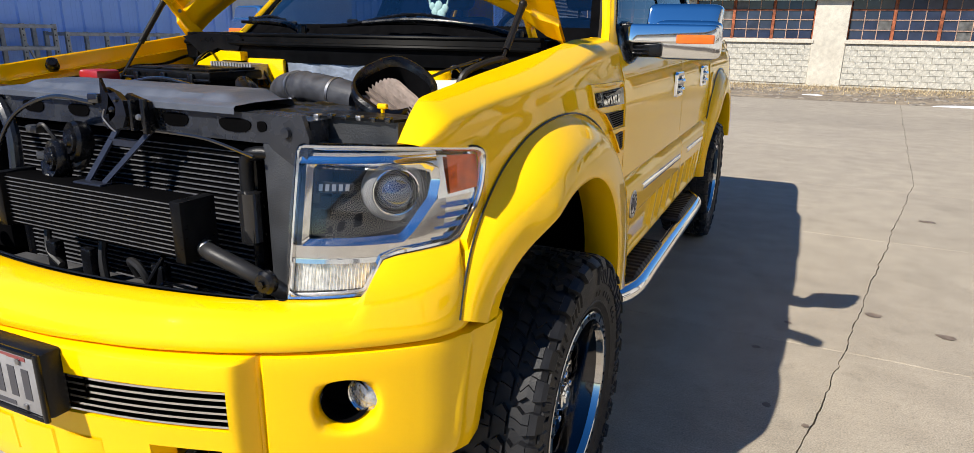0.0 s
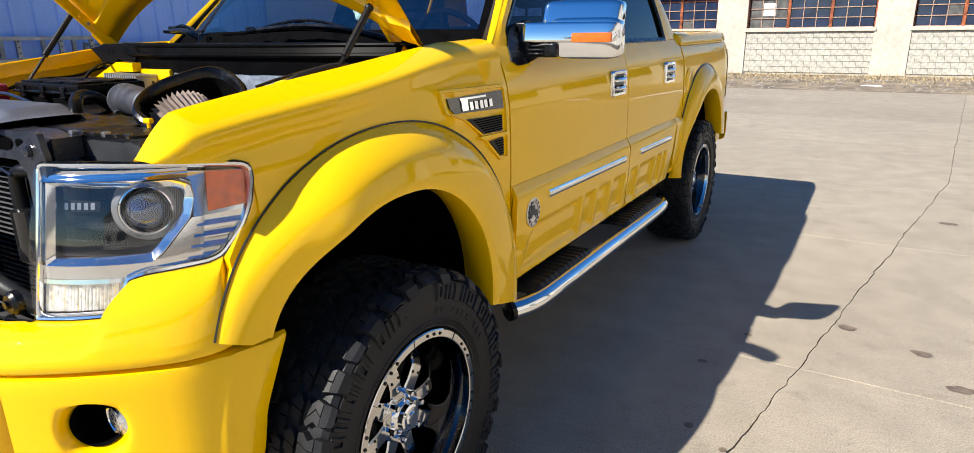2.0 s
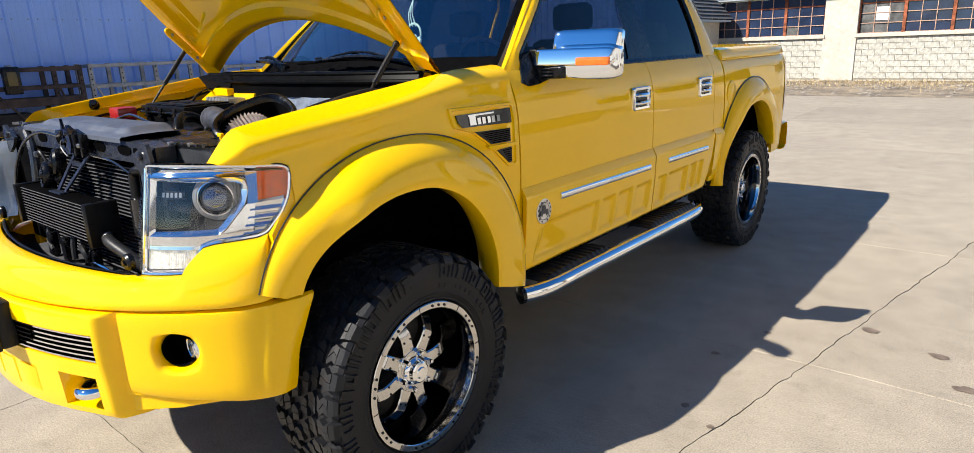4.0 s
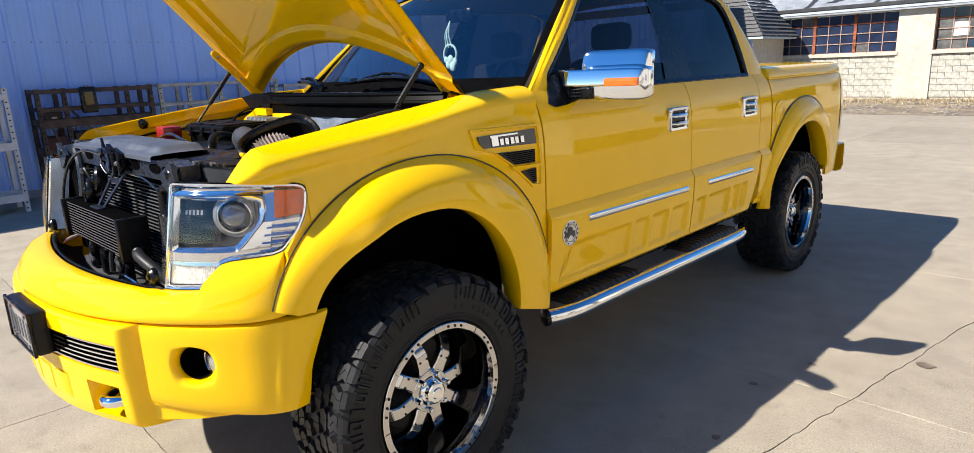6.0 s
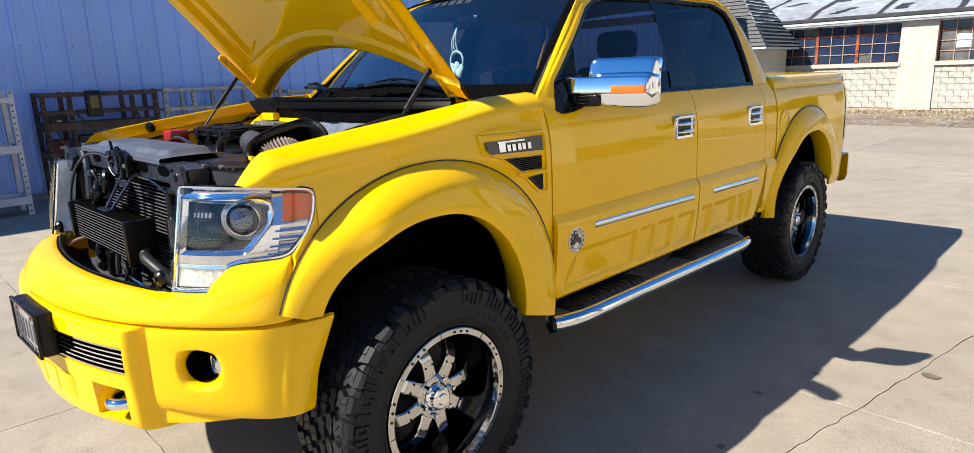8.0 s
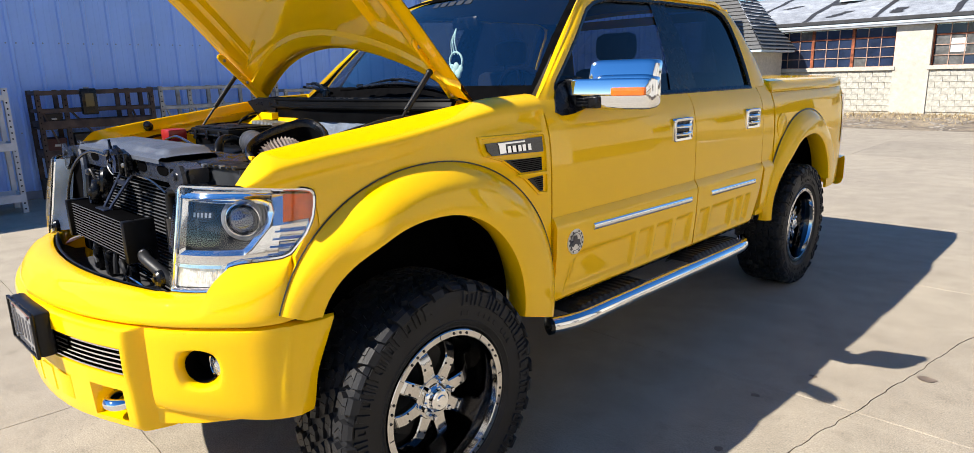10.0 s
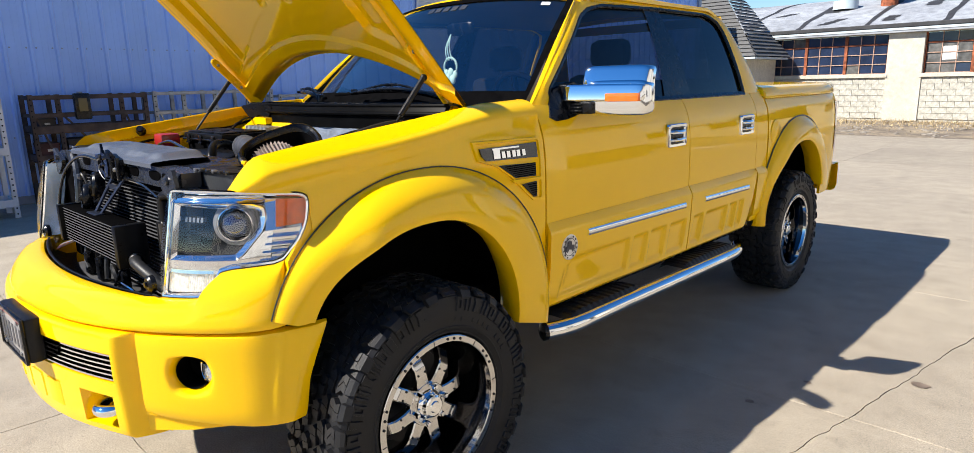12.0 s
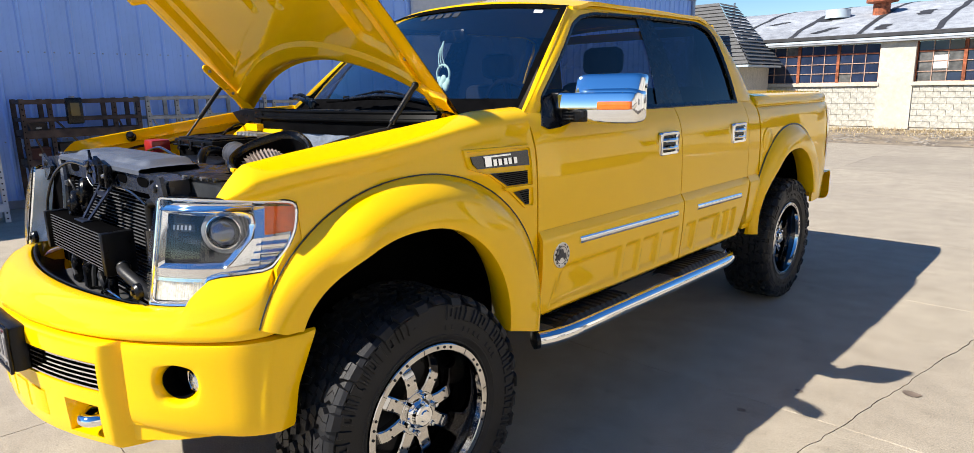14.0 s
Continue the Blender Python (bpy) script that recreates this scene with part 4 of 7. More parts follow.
# --- interior ---
inside = new("interior")
inside.parent = truck
inside["label"] = "dark cloth cabin"
bm = bmesh.new()
box(bm, -.84, .84, .80, 2.85, .72, .78)
P("cabin_floor", bm, VOID, inside)
bm = bmesh.new()
rows = []
for x in lin(-.80, .80, 20):
    rows.append([(x, .74 - .12 * (1 - (x / .8) ** 2), 1.45), (x, .95, 1.485), (x, 1.08, 1.46), (x, 1.14, 1.36), (x, 1.12, 1.1)])
loft(bm, rows)
P("dashboard", bm, SEAT, inside, "dark dashboard")
for x in (-.42, .42):
    bm = bmesh.new()
    box(bm, x - .27, x + .27, 1.45, 1.98, 1.0, 1.16, .05)
    box(bm, x - .26, x + .26, 1.92, 2.06, 1.12, 1.60, .05, Matrix.Identity(4))
    box(bm, x - .13, x + .13, 1.96, 2.06, 1.64, 1.80, .045)
    for dx in (-.05, .05):
        tube(bm, [(x + dx, 2.01, 1.55), (x + dx, 2.01, 1.68)], .008, 6)
    P("seat", bm, SEAT, inside, "dark cloth front seat")
bm = bmesh.new()
box(bm, -.75, .75, 2.62, 2.78, 1.1, 1.56, .06)
P("rear_seat", bm, SEAT, inside, "dark rear bench seat")
bm = bmesh.new()
M = Matrix.Translation((.40, 1.24, 1.44)) @ pose(0, 0, 0, -65, 0, 0)
lathe(bm, [(.185 + .014 * math.cos(a), .014 * math.sin(a)) for a in lin(0, 2 * math.pi, 9)], 32, M)
for a in (0.1, 3.04, 4.7):
    tube(bm, [M @ Vector((0, 0, -.03)), M @ Vector((.18 * math.cos(a), .18 * math.sin(a), 0))], .016, 6)
P("steering_wheel", bm, DEEPBLACK, inside, "grey steering wheel")
bm = bmesh.new()
box(bm, -.10, .10, 1.17, 1.20, 1.82, 1.89, .02)
P("inside_mirror", bm, BLACK, inside)
bm = bmesh.new()
for dx in (-.02, 0, .025):
    tube(bm, spline([(-.06, 1.17, 1.83), (-.07 + dx * .6, 1.15, 1.76), (-.06 + dx, 1.15, 1.69)], 4), .0035, 5)
tube(bm, [(-.05 + .050 * math.cos(a), 1.15, 1.655 + .050 * math.sin(a)) for a in lin(0, 2 * math.pi, 25)], .006, 6)
for dx, dz, r in ((-.02, -.055, .020), (.015, -.065, .024), (.035, -.04, .018), (-.035, -.03, .016), (.0, -.03, .022)):
    bmesh.ops.create_icosphere(bm, subdivisions=2, radius=r, matrix=Matrix.Translation((-.05 + dx, 1.15, 1.655 + dz)) @ Matrix.Diagonal((1, .5, 1.2, 1)))
P("hanging_ornament", bm, mat("pale_green_cloth", (.45, .66, .62), .8), inside, "pale green dream-catcher hung from the mirror")

# --- bed, tonneau cover, tail ---
bm = bmesh.new()
rows = []
for y in lin(3.045, 4.64, 60):
    zb = max(0.63, arch(y, 3.545 + FC[0], .66, .585))
    rows.append([(side_x(y, z), y, z) for z in lin(zb, 1.41, 20)] + [(side_x(y, 1.41) - .02, y, 1.432), (side_x(y, 1.41) - .08, y, 1.435)])
loft(bm, rows)
skirt(bm, (-.02, 0, 0))
both("bed_side", bm, YELLOW)
bm = bmesh.new()
rows = []
for y in lin(2.86, 3.035, 8):
    rows.append([(side_x(y, z) - .004, y, z) for z in lin(.63, 1.47, 16)])
loft(bm, rows)
skirt(bm, (-.02, 0, 0))
both("cab_corner", bm, YELLOW)
bm = bmesh.new()
rows = []
for y in lin(2.862, 3.02, 10):
    rows.append([(side_x(y, z) - .004 + float(np.interp(z, [.66, .68, .90, .935, .952, .985], [.004, .018, .024, .026, .022, .0025])), y, z) for z in (.66, .68, .72, .78, .84, .90, .935, .952, .97, .985)])
loft(bm, rows)
skirt(bm, (-.02, 0, 0))
both("corner_cladding", bm, YELLOW, None, "stamped yellow corner panel")
bm = bmesh.new()
rows = []
for y in [3.05, 3.056, 3.07] + lin(3.2, 4.56, 10) + [4.62, 4.634, 4.64]:
    d = 0.0 if 3.06 < y < 4.63 else (0.012 if 3.052 < y < 4.637 else 0.05)
    xs = side_x(y, 1.41) - .005
    row = []
    for u in [-1, -.998, -.994, -.985] + lin(-.97, .97, 41) + [.985, .994, .998, 1]:
        e = (1 - abs(u) ** 60)
        row.append((u * xs, y, 1.437 + (0.066 - d) * e + 0.015 * (1 - u * u)))
    rows.append(row)
loft(bm, rows)
skirt(bm, (0, 0, -.012))
P("tonneau_cover", bm, YELLOW, None, "yellow hard bed cover")
bm = bmesh.new()
box(bm, -.86, .86, 4.61, 4.66, .68, 1.42, .015)
P("tailgate", bm, YELLOW)
bm = bmesh.new()
rows = []
for z in lin(.97, 1.36, 12):
    rows.append([(side_x(4.48, z) + .004, 4.48 + .02 * (1.36 - z), z), (side_x(4.54, z) + .008, 4.54, z), (side_x(4.60, z) + .007, 4.60, z), (side_x(4.64, z) - .01, 4.665, z), (side_x(4.64, z) - .08, 4.67, z)])
loft(bm, rows)
both("tail_light", bm, REDLENS, None, "dark red tail light")
bm = bmesh.new()
rows = []
for u in lin(-1, 1, 33):
    x = u * .955
    y = 4.83 - .10 * abs(u) ** 4
    rows.append([(x, y - .14, .83), (x, y - .02, .835), (x, y, .80), (x, y, .64), (x, y - .05, .61), (x, y - .16, .61)])
loft(bm, rows)
P("rear_bumper", bm, YELLOW)
bm = bmesh.new()
M = Matrix.Translation((side_x(3.16, 1.17) + .001, 3.16, 1.20)) @ pose(0, 0, 0, 0, 90, 0)
lathe(bm, [(.0, .003), (.078, .003), (.082, .001), (.082, -.01)], 28, M)
P("fuel_door", bm, YELLOW)

# --- hood, open, on two struts ---
HM = Matrix.Translation((0, .45, 1.49)) @ pose(0, 0, 0, -48.8, 0, 0)


def hood_edge(u):
    """Rear and front ends along the hood at u across, forwards from the hinge line."""
    a = abs(u)
    rear = 0.25 * (1 - a ** 1.9)
    front = 0.80 + 0.33 * (1 - a ** 2.2)
    return rear, front


def hood_pt(u, s, up):
    r, f = hood_edge(u)
    d = r + (f - r) * s
    crown = 0.055 * (1 - u * u) - 0.10 * max(0, d - .35) ** 2 - 0.05 * abs(u) ** 8
    w = 0.845 - 0.03 * s
    return HM @ Vector((u * w, -d, crown + up))


US, SS = lin(-1, 1, 161), lin(0, 1, 101)


def under(u, s):
    """Depth of the stamped inner panel."""
    a = abs(u)
    z = -0.035
    edge = min(1.0, 6 * (1 - a), 7 * s)
    rec = 0.0
    # a long pocket with a rib beside each edge, and a shallow one in the middle
    end = sstep(.20, .235, s - .10 * (.9 - a)) * (1 - sstep(.90, .93, s))
    rec = max(rec, sstep(.575, .60, a) * (1 - sstep(.865, .89, a)) * end)
    rec -= .75 * rec * sstep(.755, .77, a) * (1 - sstep(.79, .805, a))
    rec = max(rec, sstep(.08, .10, a) * (1 - sstep(.13, .15, a)) * sstep(.34, .37, s) * (1 - sstep(.84, .87, s)) * .6)
    band = 0.016 * sstep(.03, .045, s) * (1 - sstep(.13, .15, s))
    return z * sstep(0, .5, edge) + 0.026 * rec - band - .055 * sstep(.92, .97, s)


bm = bmesh.new()
top = loft(bm, [[hood_pt(u, s, 0.0) for u in US] for s in SS])
inn = loft(bm, [[hood_pt(u, s, under(u, s) - .002) for u in US] for s in SS])
for i in range(len(US) - 1):
    bm.faces.new((top[-1][i], top[-1][i + 1], inn[-1][i + 1], inn[-1][i]))
P("hood", bm, YELLOW, None, "yellow hood propped open")
hood = bpy.data.objects["hood"]
for sx in (-1, 1):
    bm = bmesh.new()
    a, b = (Vector((.745, .262, 1.59)), Vector((.742, .045, 1.345))) if sx > 0 else (Vector((-.778, .224, 1.602)), Vector((-.75, -.02, 1.325)))
    tube(bm, [a, a.lerp(b, .55)], .011, 10)
    tube(bm, [a.lerp(b, .55), b], .0055, 8)
    bmesh.ops.create_icosphere(bm, subdivisions=2, radius=.014, matrix=Matrix.Translation(a))
    bmesh.ops.create_icosphere(bm, subdivisions=2, radius=.014, matrix=Matrix.Translation(b))
    P("hood_strut", bm, MATBLACK, hood, "black gas strut")
    bm = bmesh.new()
    # folded hinge plate from the pivot by the cowl up along the hood's edge
    lo, hi = (Vector((sx * .725, .452, 1.44)), Vector((sx * .722, .205, 1.712))) if sx > 0 else (Vector((sx * .765, .42, 1.43)), Vector((sx * .762, .135, 1.712)))
    ax = (hi - lo).normalized()
    nr = Vector((0, -ax.z, ax.y)) * -1
    rows = []
    for f, w in ((-.05, .006), (-.02, .018), (.05, .024), (.25, .021), (.45, .019), (.94, .019), (.985, .013), (1.0, .004)):
        p = lo.lerp(hi, f)
        rows.append([p + nr * w + Vector((-.004, 0, 0)), p + nr * w + Vector((.004, 0, 0)), p + nr * (w - .005) + Vector((.009, 0, 0)), p - nr * (w - .005) + Vector((.009, 0, 0)), p - nr * w + Vector((.004, 0, 0)), p - nr * w + Vector((-.004, 0, 0))])
    vs = loft(bm, rows, True)
    bm.faces.new(vs[0])
    bm.faces.new(vs[-1])
    arm = P("hinge_arm", bm, YELLOW, hood, "yellow hood hinge arm")
    for f, r in ((.12, .009), (.50, .008), (.60, .010), (.90, .009)):
        bm = bmesh.new()
        lathe(bm, [(.0001, .005), (r * .7, .0045), (r, .001), (r, -.002)], 10, Matrix.Translation(lo.lerp(hi, f) + Vector((.009, 0, 0))) @ pose(0, 0, 0, 0, 90, 0))
        P("hinge_bolt", bm, YELLOW if f in (.12, .60) else DULLMETAL, arm)


# --- headlights ---
def hl(w, z, d=0.0):
    """A point of the lamp's front face: w across from the grille side, d metres inwards."""
    a, b, c = Vector((.632, -.695)), Vector((.835, -.635)), Vector((.928, -.395))
    p = a * (1 - w) ** 2 + b * 2 * w * (1 - w) + c * w * w
    t = (b - a) * (1 - w) + (c - b) * w
    n = Vector((t.y, -t.x)).normalized()
    p = p - n * d
    return Vector((p.x, p.y + 0.19 * (z - 1.1), z))


HLO = [(0, 1.262), (.006, 1.271), (.025, 1.276), (.30, 1.276), (.70, 1.268), (.92, 1.259), (.965, 1.254), (.99, 1.241), (1.0, 1.222), (1.0, 1.175), (.99, 1.150), (.965, 1.115), (.885, 1.062), (.83, 1.052), (.55, 1.044), (.475, 1.036), (.43, .985), (.40, .962), (0, .955)]


def inset(poly, dw, dz):
    """Pull a closed outline inwards by about dw across and dz in height."""
    P2 = [Vector(p) for p in poly]
    n = len(P2)
    out = []
    for k in range(n):
        a, b, c = P2[k - 1], P2[k], P2[(k + 1) % n]
        e1, e2 = (b - a), (c - b)
        e1, e2 = Vector((e1.x * .42, e1.y)).normalized(), Vector((e2.x * .42, e2.y)).normalized()
        n1, n2 = Vector((e1.y, -e1.x)), Vector((e2.y, -e2.x))
        m = (n1 + n2).normalized()
        out.append(Vector((b.x + m.x * dw, b.y + m.y * dz)))
    return out


def hl_fill(poly, d, cut=5, wavy=None, cols=60):
    """A smooth face over an outline, column by column."""
    bm = bmesh.new()
    pts = [Vector(p) for p in poly]
    w0, w1 = min(p.x for p in pts), max(p.x for p in pts)
    rows = []
    for w in lin(w0 + .0005, w1 - .0005, cols):
        zs = []
        for a, b in zip(pts, pts[1:] + pts[:1]):
            if (a.x - w) * (b.x - w) <= 0 and abs(a.x - b.x) > 1e-6:
                zs.append(a.y + (b.y - a.y) * (w - a.x) / (b.x - a.x))
        lo, hi = min(zs), max(zs)
        rows.append([hl(w, lo + (hi - lo) * k / cut, d + (wavy(w, lo + (hi - lo) * k / cut) if wavy else 0)) for k in range(cut + 1)])
    loft(bm, rows)
    return bm


def frame_band(outer, dw, dz, prof, d1):
    """A band that follows an outline, with a depth profile from its outer to its inner edge."""
    bm = bmesh.new()
    n = 110
    inner = inset(outer, dw, dz)
    o, i = [], []
    P2 = [Vector(p) for p in outer] + [Vector(outer[0])]
    I2 = inner + [inner[0]]
    L = [0.0]
    for a, b in zip(P2, P2[1:]):
        L.append(L[-1] + Vector(((b - a).x * .42, (b - a).y)).length)
    for q in range(n):
        s = L[-1] * q / n
        k = max(j for j in range(len(P2) - 1) if L[j] <= s + 1e-9)
        f = (s - L[k]) / max(1e-9, L[k + 1] - L[k])
        o.append(P2[k].lerp(P2[k + 1], f))
        i.append(I2[k].lerp(I2[k + 1], f))
    rows = [[hl(p.x, p.y, d1) for p in o]]
    for f, d in prof:
        rows.append([hl(p.lerp(q2, f).x, p.lerp(q2, f).y, d) for p, q2 in zip(o, i)])
    rows.append([hl(q2.x, q2.y, d1) for q2 in i])
    loft(bm, rows, True)
    return bm


PARABOLA = mat("lamp_chrome_bowl", (0.80, 0.81, 0.82), 0.09, 1.0, 0, 0.05, 40)
LAMPDARK = mat("lamp_dark_liner", (0.007, 0.008, 0.011), 0.3, 0.0, 0.0, 0.2, 60, spec=0.2)
LAMPGREY = mat("lamp_grey_liner", (0.020, 0.022, 0.027), 0.45, 0, 0, 0.2, 60, spec=0.2)
lamp = P("headlight", hl_fill(HLO, .085), LAMPDARK, None, "clear headlight with chrome bezel and amber corner")
P("rim", frame_band(HLO, .024, .0125, ((0, .006), (.15, .002), (.6, .003), (1, .012)), .016), CHROME, lamp, "chrome lamp rim")
P("seal", frame_band(inset(HLO, -.005, -.0025), .005, .0025, ((0, .007), (.5, .003), (1, .005)), .009), BLACK, lamp, "thin black lamp seal")
P("top_brow", hl_fill([(.012, 1.271), (.30, 1.272), (.72, 1.264), (.72, 1.236), (.012, 1.237)], .004, 10, lambda w, z: (z - 1.237) * .62 + .0015 * (1 + math.sin((z - 1.237) * 360))), CHROME, lamp, "chrome brow")
MAIN = [(.05, 1.238), (.66, 1.236), (.735, 1.222), (.755, 1.195), (.74, 1.150), (.63, 1.085), (.58, 1.066), (.05, 1.066)]
P("bezel", frame_band(MAIN, .044, .019, ((0, .016), (.06, .007), (.16, .004), (.30, .006), (1, .018)), .06), CHROME, lamp, "chrome bezel round the main lamp")
P("lower_bezel", hl_fill([(.02, 1.066), (.58, 1.066), (.63, 1.082), (.745, 1.15), (.80, 1.15), (.80, 1.06), (.55, 1.052), (.46, 1.028), (.02, 1.028)], .012, 10, lambda w, z: max(0, 1.068 - z) * .10 - .16 * max(0, 1.040 - z)), PARABOLA, lamp)
P("corner_reflector", hl_fill([(.64, 1.262), (.93, 1.254), (.985, 1.24), (.99, 1.155), (.75, 1.15), (.757, 1.195), (.735, 1.224), (.66, 1.238)], .012, 6, lambda w, z: max(0, z - 1.15) * .28), PARABOLA, lamp, "chrome corner reflector")
P("side_reflector", hl_fill([(.76, 1.155), (.985, 1.155), (.95, 1.11), (.885, 1.070), (.79, 1.06)], .014, 6, lambda w, z: max(0, 1.155 - z) * .12), PARABOLA, lamp, "chrome well of the side reflector")
for k in range(4):
    za = 1.148 - .0225 * k
    P("louvre", hl_fill([(.775 - .012 * k, za), (.975 - .032 * k, za), (.962 - .034 * k, za - .018), (.768 - .012 * k, za - .018)], .008, 4, lambda w, z, za=za: (z - za + .018) * .8, 30), CHROME, lamp, "chrome louvre")
P("amber_reflector", hl_fill([(.800, 1.241), (.978, 1.236), (.981, 1.166), (.815, 1.160)], .007, 6, lambda w, z: max(0, z - 1.15) * .22), AMBERDARK, lamp, "orange-brown side reflector")
P("turn_lens", hl_fill([(.015, 1.038), (.455, 1.036), (.415, .985), (.385, .972), (.015, .966)], .018, 8, lambda w, z: .006 * abs(math.sin(w * 165)) + .03 * (z - .96), 330), mat("ribbed_clear_lens", (.90, .89, .87), .16, .65, .5, .25, 90), lamp, "ribbed clear turn lamp")
P("inner_shelf", hl_fill([(.09, 1.118), (.50, 1.108), (.66, 1.10), (.58, 1.082), (.09, 1.082)], .03, 6), LAMPGREY, lamp, "ribbed grey shelf")
P("inner_tray", hl_fill([(.08, 1.160), (.46, 1.152), (.46, 1.122), (.08, 1.134)], .055, 4), LAMPGREY, lamp)
for k in range(5):
    z = 1.113 - .0055 * k
    P("shelf_groove", hl_fill([(.12, z), (.55 - .02 * k, z - .006), (.55 - .02 * k, z - .0085), (.12, z - .0025)], .0285, 2), LAMPDARK, lamp)
P("lamp_script", hl_fill([(.09, 1.196), (.30, 1.192), (.30, 1.170), (.09, 1.172)], .034, 3), LAMPGREY, lamp, "grey moulded plate")
for k in range(5):
    P("script_bar", hl_fill([(.105 + .037 * k, 1.190), (.128 + .037 * k, 1.190), (.128 + .037 * k, 1.176), (.105 + .037 * k, 1.176)], .031, 2), DULLMETAL, lamp)
c = hl(.535, 1.170, .03)
nrm = (hl(.535, 1.170, 0) - hl(.535, 1.170, .05)).normalized()
Mp = look(c, c - nrm)
bm = bmesh.new()
lathe(bm, [(.070, -.03), (.067, -.010), (.062, -.003), (.053, .002), (.048, -.004), (.047, -.02)], 48, Mp)
P("projector_shroud", bm, SHROUD, lamp, "satin grey projector shroud")
bm = bmesh.new()
lathe(bm, [(.0001, .034), (.010, .0325), (.019, .028), (.028, .021), (.036, .009), (.042, -.008), (.044, -.03)], 72, Mp)
P("projector_lens", bm, mat("projector_glass", (.10, .13, .20), .03, .85, 1.0, .1, 10), lamp, "round projector lens")
bm = bmesh.new()
lathe(bm, [(.0475, -.02), (.0475, .000), (.0490, .002), (.0515, .001), (.0525, -.004)], 48, Mp)
P("projector_ring", bm, CHROME, lamp, "thin chrome ring")
bm = bmesh.new()
for k in range(10):
    w = .62 + .009 * k
    loft(bm, [[hl(w + a, z, .026) for a in (0, .005)] for z in lin(1.135, 1.222, 4)])
P("shroud_ribs", bm, GREYBLACK, lamp)
bm = bmesh.new()
loft(bm, [[hl(0, z, d) for d in (0, .02, .05, .075)] for z in lin(.957, 1.270, 14)])
P("lens_wall", bm, CLEAR, lamp, "clear side of the lens")
bm = bmesh.new()
loft(bm, [[hl(.004 + .05 * math.sin(math.pi * (z - .957) / .314) * (d / .085), z, d) for d in (.012, .03, .06, .085)] for z in lin(.960, 1.268, 18)])
# blue of the sky in the lens side is put into this metal's colour
P("side_liner", bm, mat("satin_lamp_side", (.40, .56, .86), .38, .9, 0, .12, 30), lamp, "satin inner side tinted blue as reflected sky")
cov = P("lens_cover", hl_fill(HLO, .0, 14, lambda w, z: -.013 * (1 - ((z - 1.115) / .163) ** 2)), CLEAR, lamp, "clear lens cover")
cov.visible_shadow = False
lamp2 = mirrored(lamp, truck)
lamp2.location = (-.015, -.035, 0)
for o2 in lamp2.children:
    if o2.name.startswith("lens_cover"):
        o2.visible_shadow = False

# --- bumper ---
BQ = [0, .2, .4, .55, .655, .75, .85, .93, 1.02, 1.06, 1.10]
BX = [0, .2, .4, .55, .655, .75, .85, .930, .974, .990, 1.0]
BY = [-.975, -.957, -.915, -.862, -.812, -.752, -.672, -.590, -.462, -.392, -.32]


def plan(q):
    """The bumper's plan line: half-width and depth for a place q along it."""
    q = abs(q)
    h = .05 if q < .80 else max(.028, .05 - (q - .80) * .3)
    s = np.array([q - h, q - h / 2, q, q + h / 2, q + h]) if q > .05 else np.array([q])
    return float(np.interp(s, BQ, BX).mean()), float(np.interp(s, BQ, BY).mean())


def yb(q):
    return plan(q)[1]


def bn(q):
    a, b = plan(max(0, abs(q) - .02)), plan(abs(q) + .02)
    n = Vector((b[1] - a[1], a[0] - b[0])).normalized()
    return Vector((math.copysign(n.x, q) if abs(q) > 1e-6 else 0, n.y))


def bp3(q, off, z):
    n = bn(q)
    x, y = plan(q)
    return Vector((math.copysign(x, q) + n.x * off, y + n.y * off, z))


def hl_bottom(w):
    return float(np.interp(w, [0, .40, .43, .475, .55, .83, .885], [.955, .962, .985, 1.036, 1.044, 1.052, 1.062]))


bm = bmesh.new()
rows = []
for x in lin(-.995, .995, 125):
    a = abs(x)
    s = math.copysign(1, x)
    row = [bp3(x, -.02, .872), bp3(x, -.004, .874), bp3(x, 0, .881), bp3(x, 0, .895)]
    p0 = bp3(x, 0, .895)
    # the lamp's lower edge over this stretch, or the open ledge before the radiator
    w = min(.885, max(0.0, float(np.interp(a, [.62, .70, .775, .80, .85, .90, .952], [0, .20, .40, .475, .60, .74, .885]))))
    t = hl(w, hl_bottom(w) - .002, .004)
    t.x *= s
    if a < .60:
        t = Vector((x * .98, -.845 + .085 * (a / .6) ** 2, .957))
    c = p0.lerp(t, .25)
    c.z = min(t.z - .004, .948) if t.z < 1.0 else .99
    for q in range(1, 13):
        u = q / 12
        row.append((p0 * (1 - u) ** 2 + c * (2 * 2.2 * u * (1 - u)) + t * u * u) / ((1 - u) ** 2 + 2 * 2.2 * u * (1 - u) + u * u))
    e = row[-1]
    row += [e + Vector((0, .012, -.004)), e + Vector((0, .014, -.06))]
    if a > .975:
        row = [p + Vector((-s * .8, .6, 0)) * (a - .975) * .9 for p in row]
    rows.append(row)
loft(bm, rows)
bumper_top = P("upper_valance", bm, YELLOW, None, "yellow upper front valance")
bm = bmesh.new()
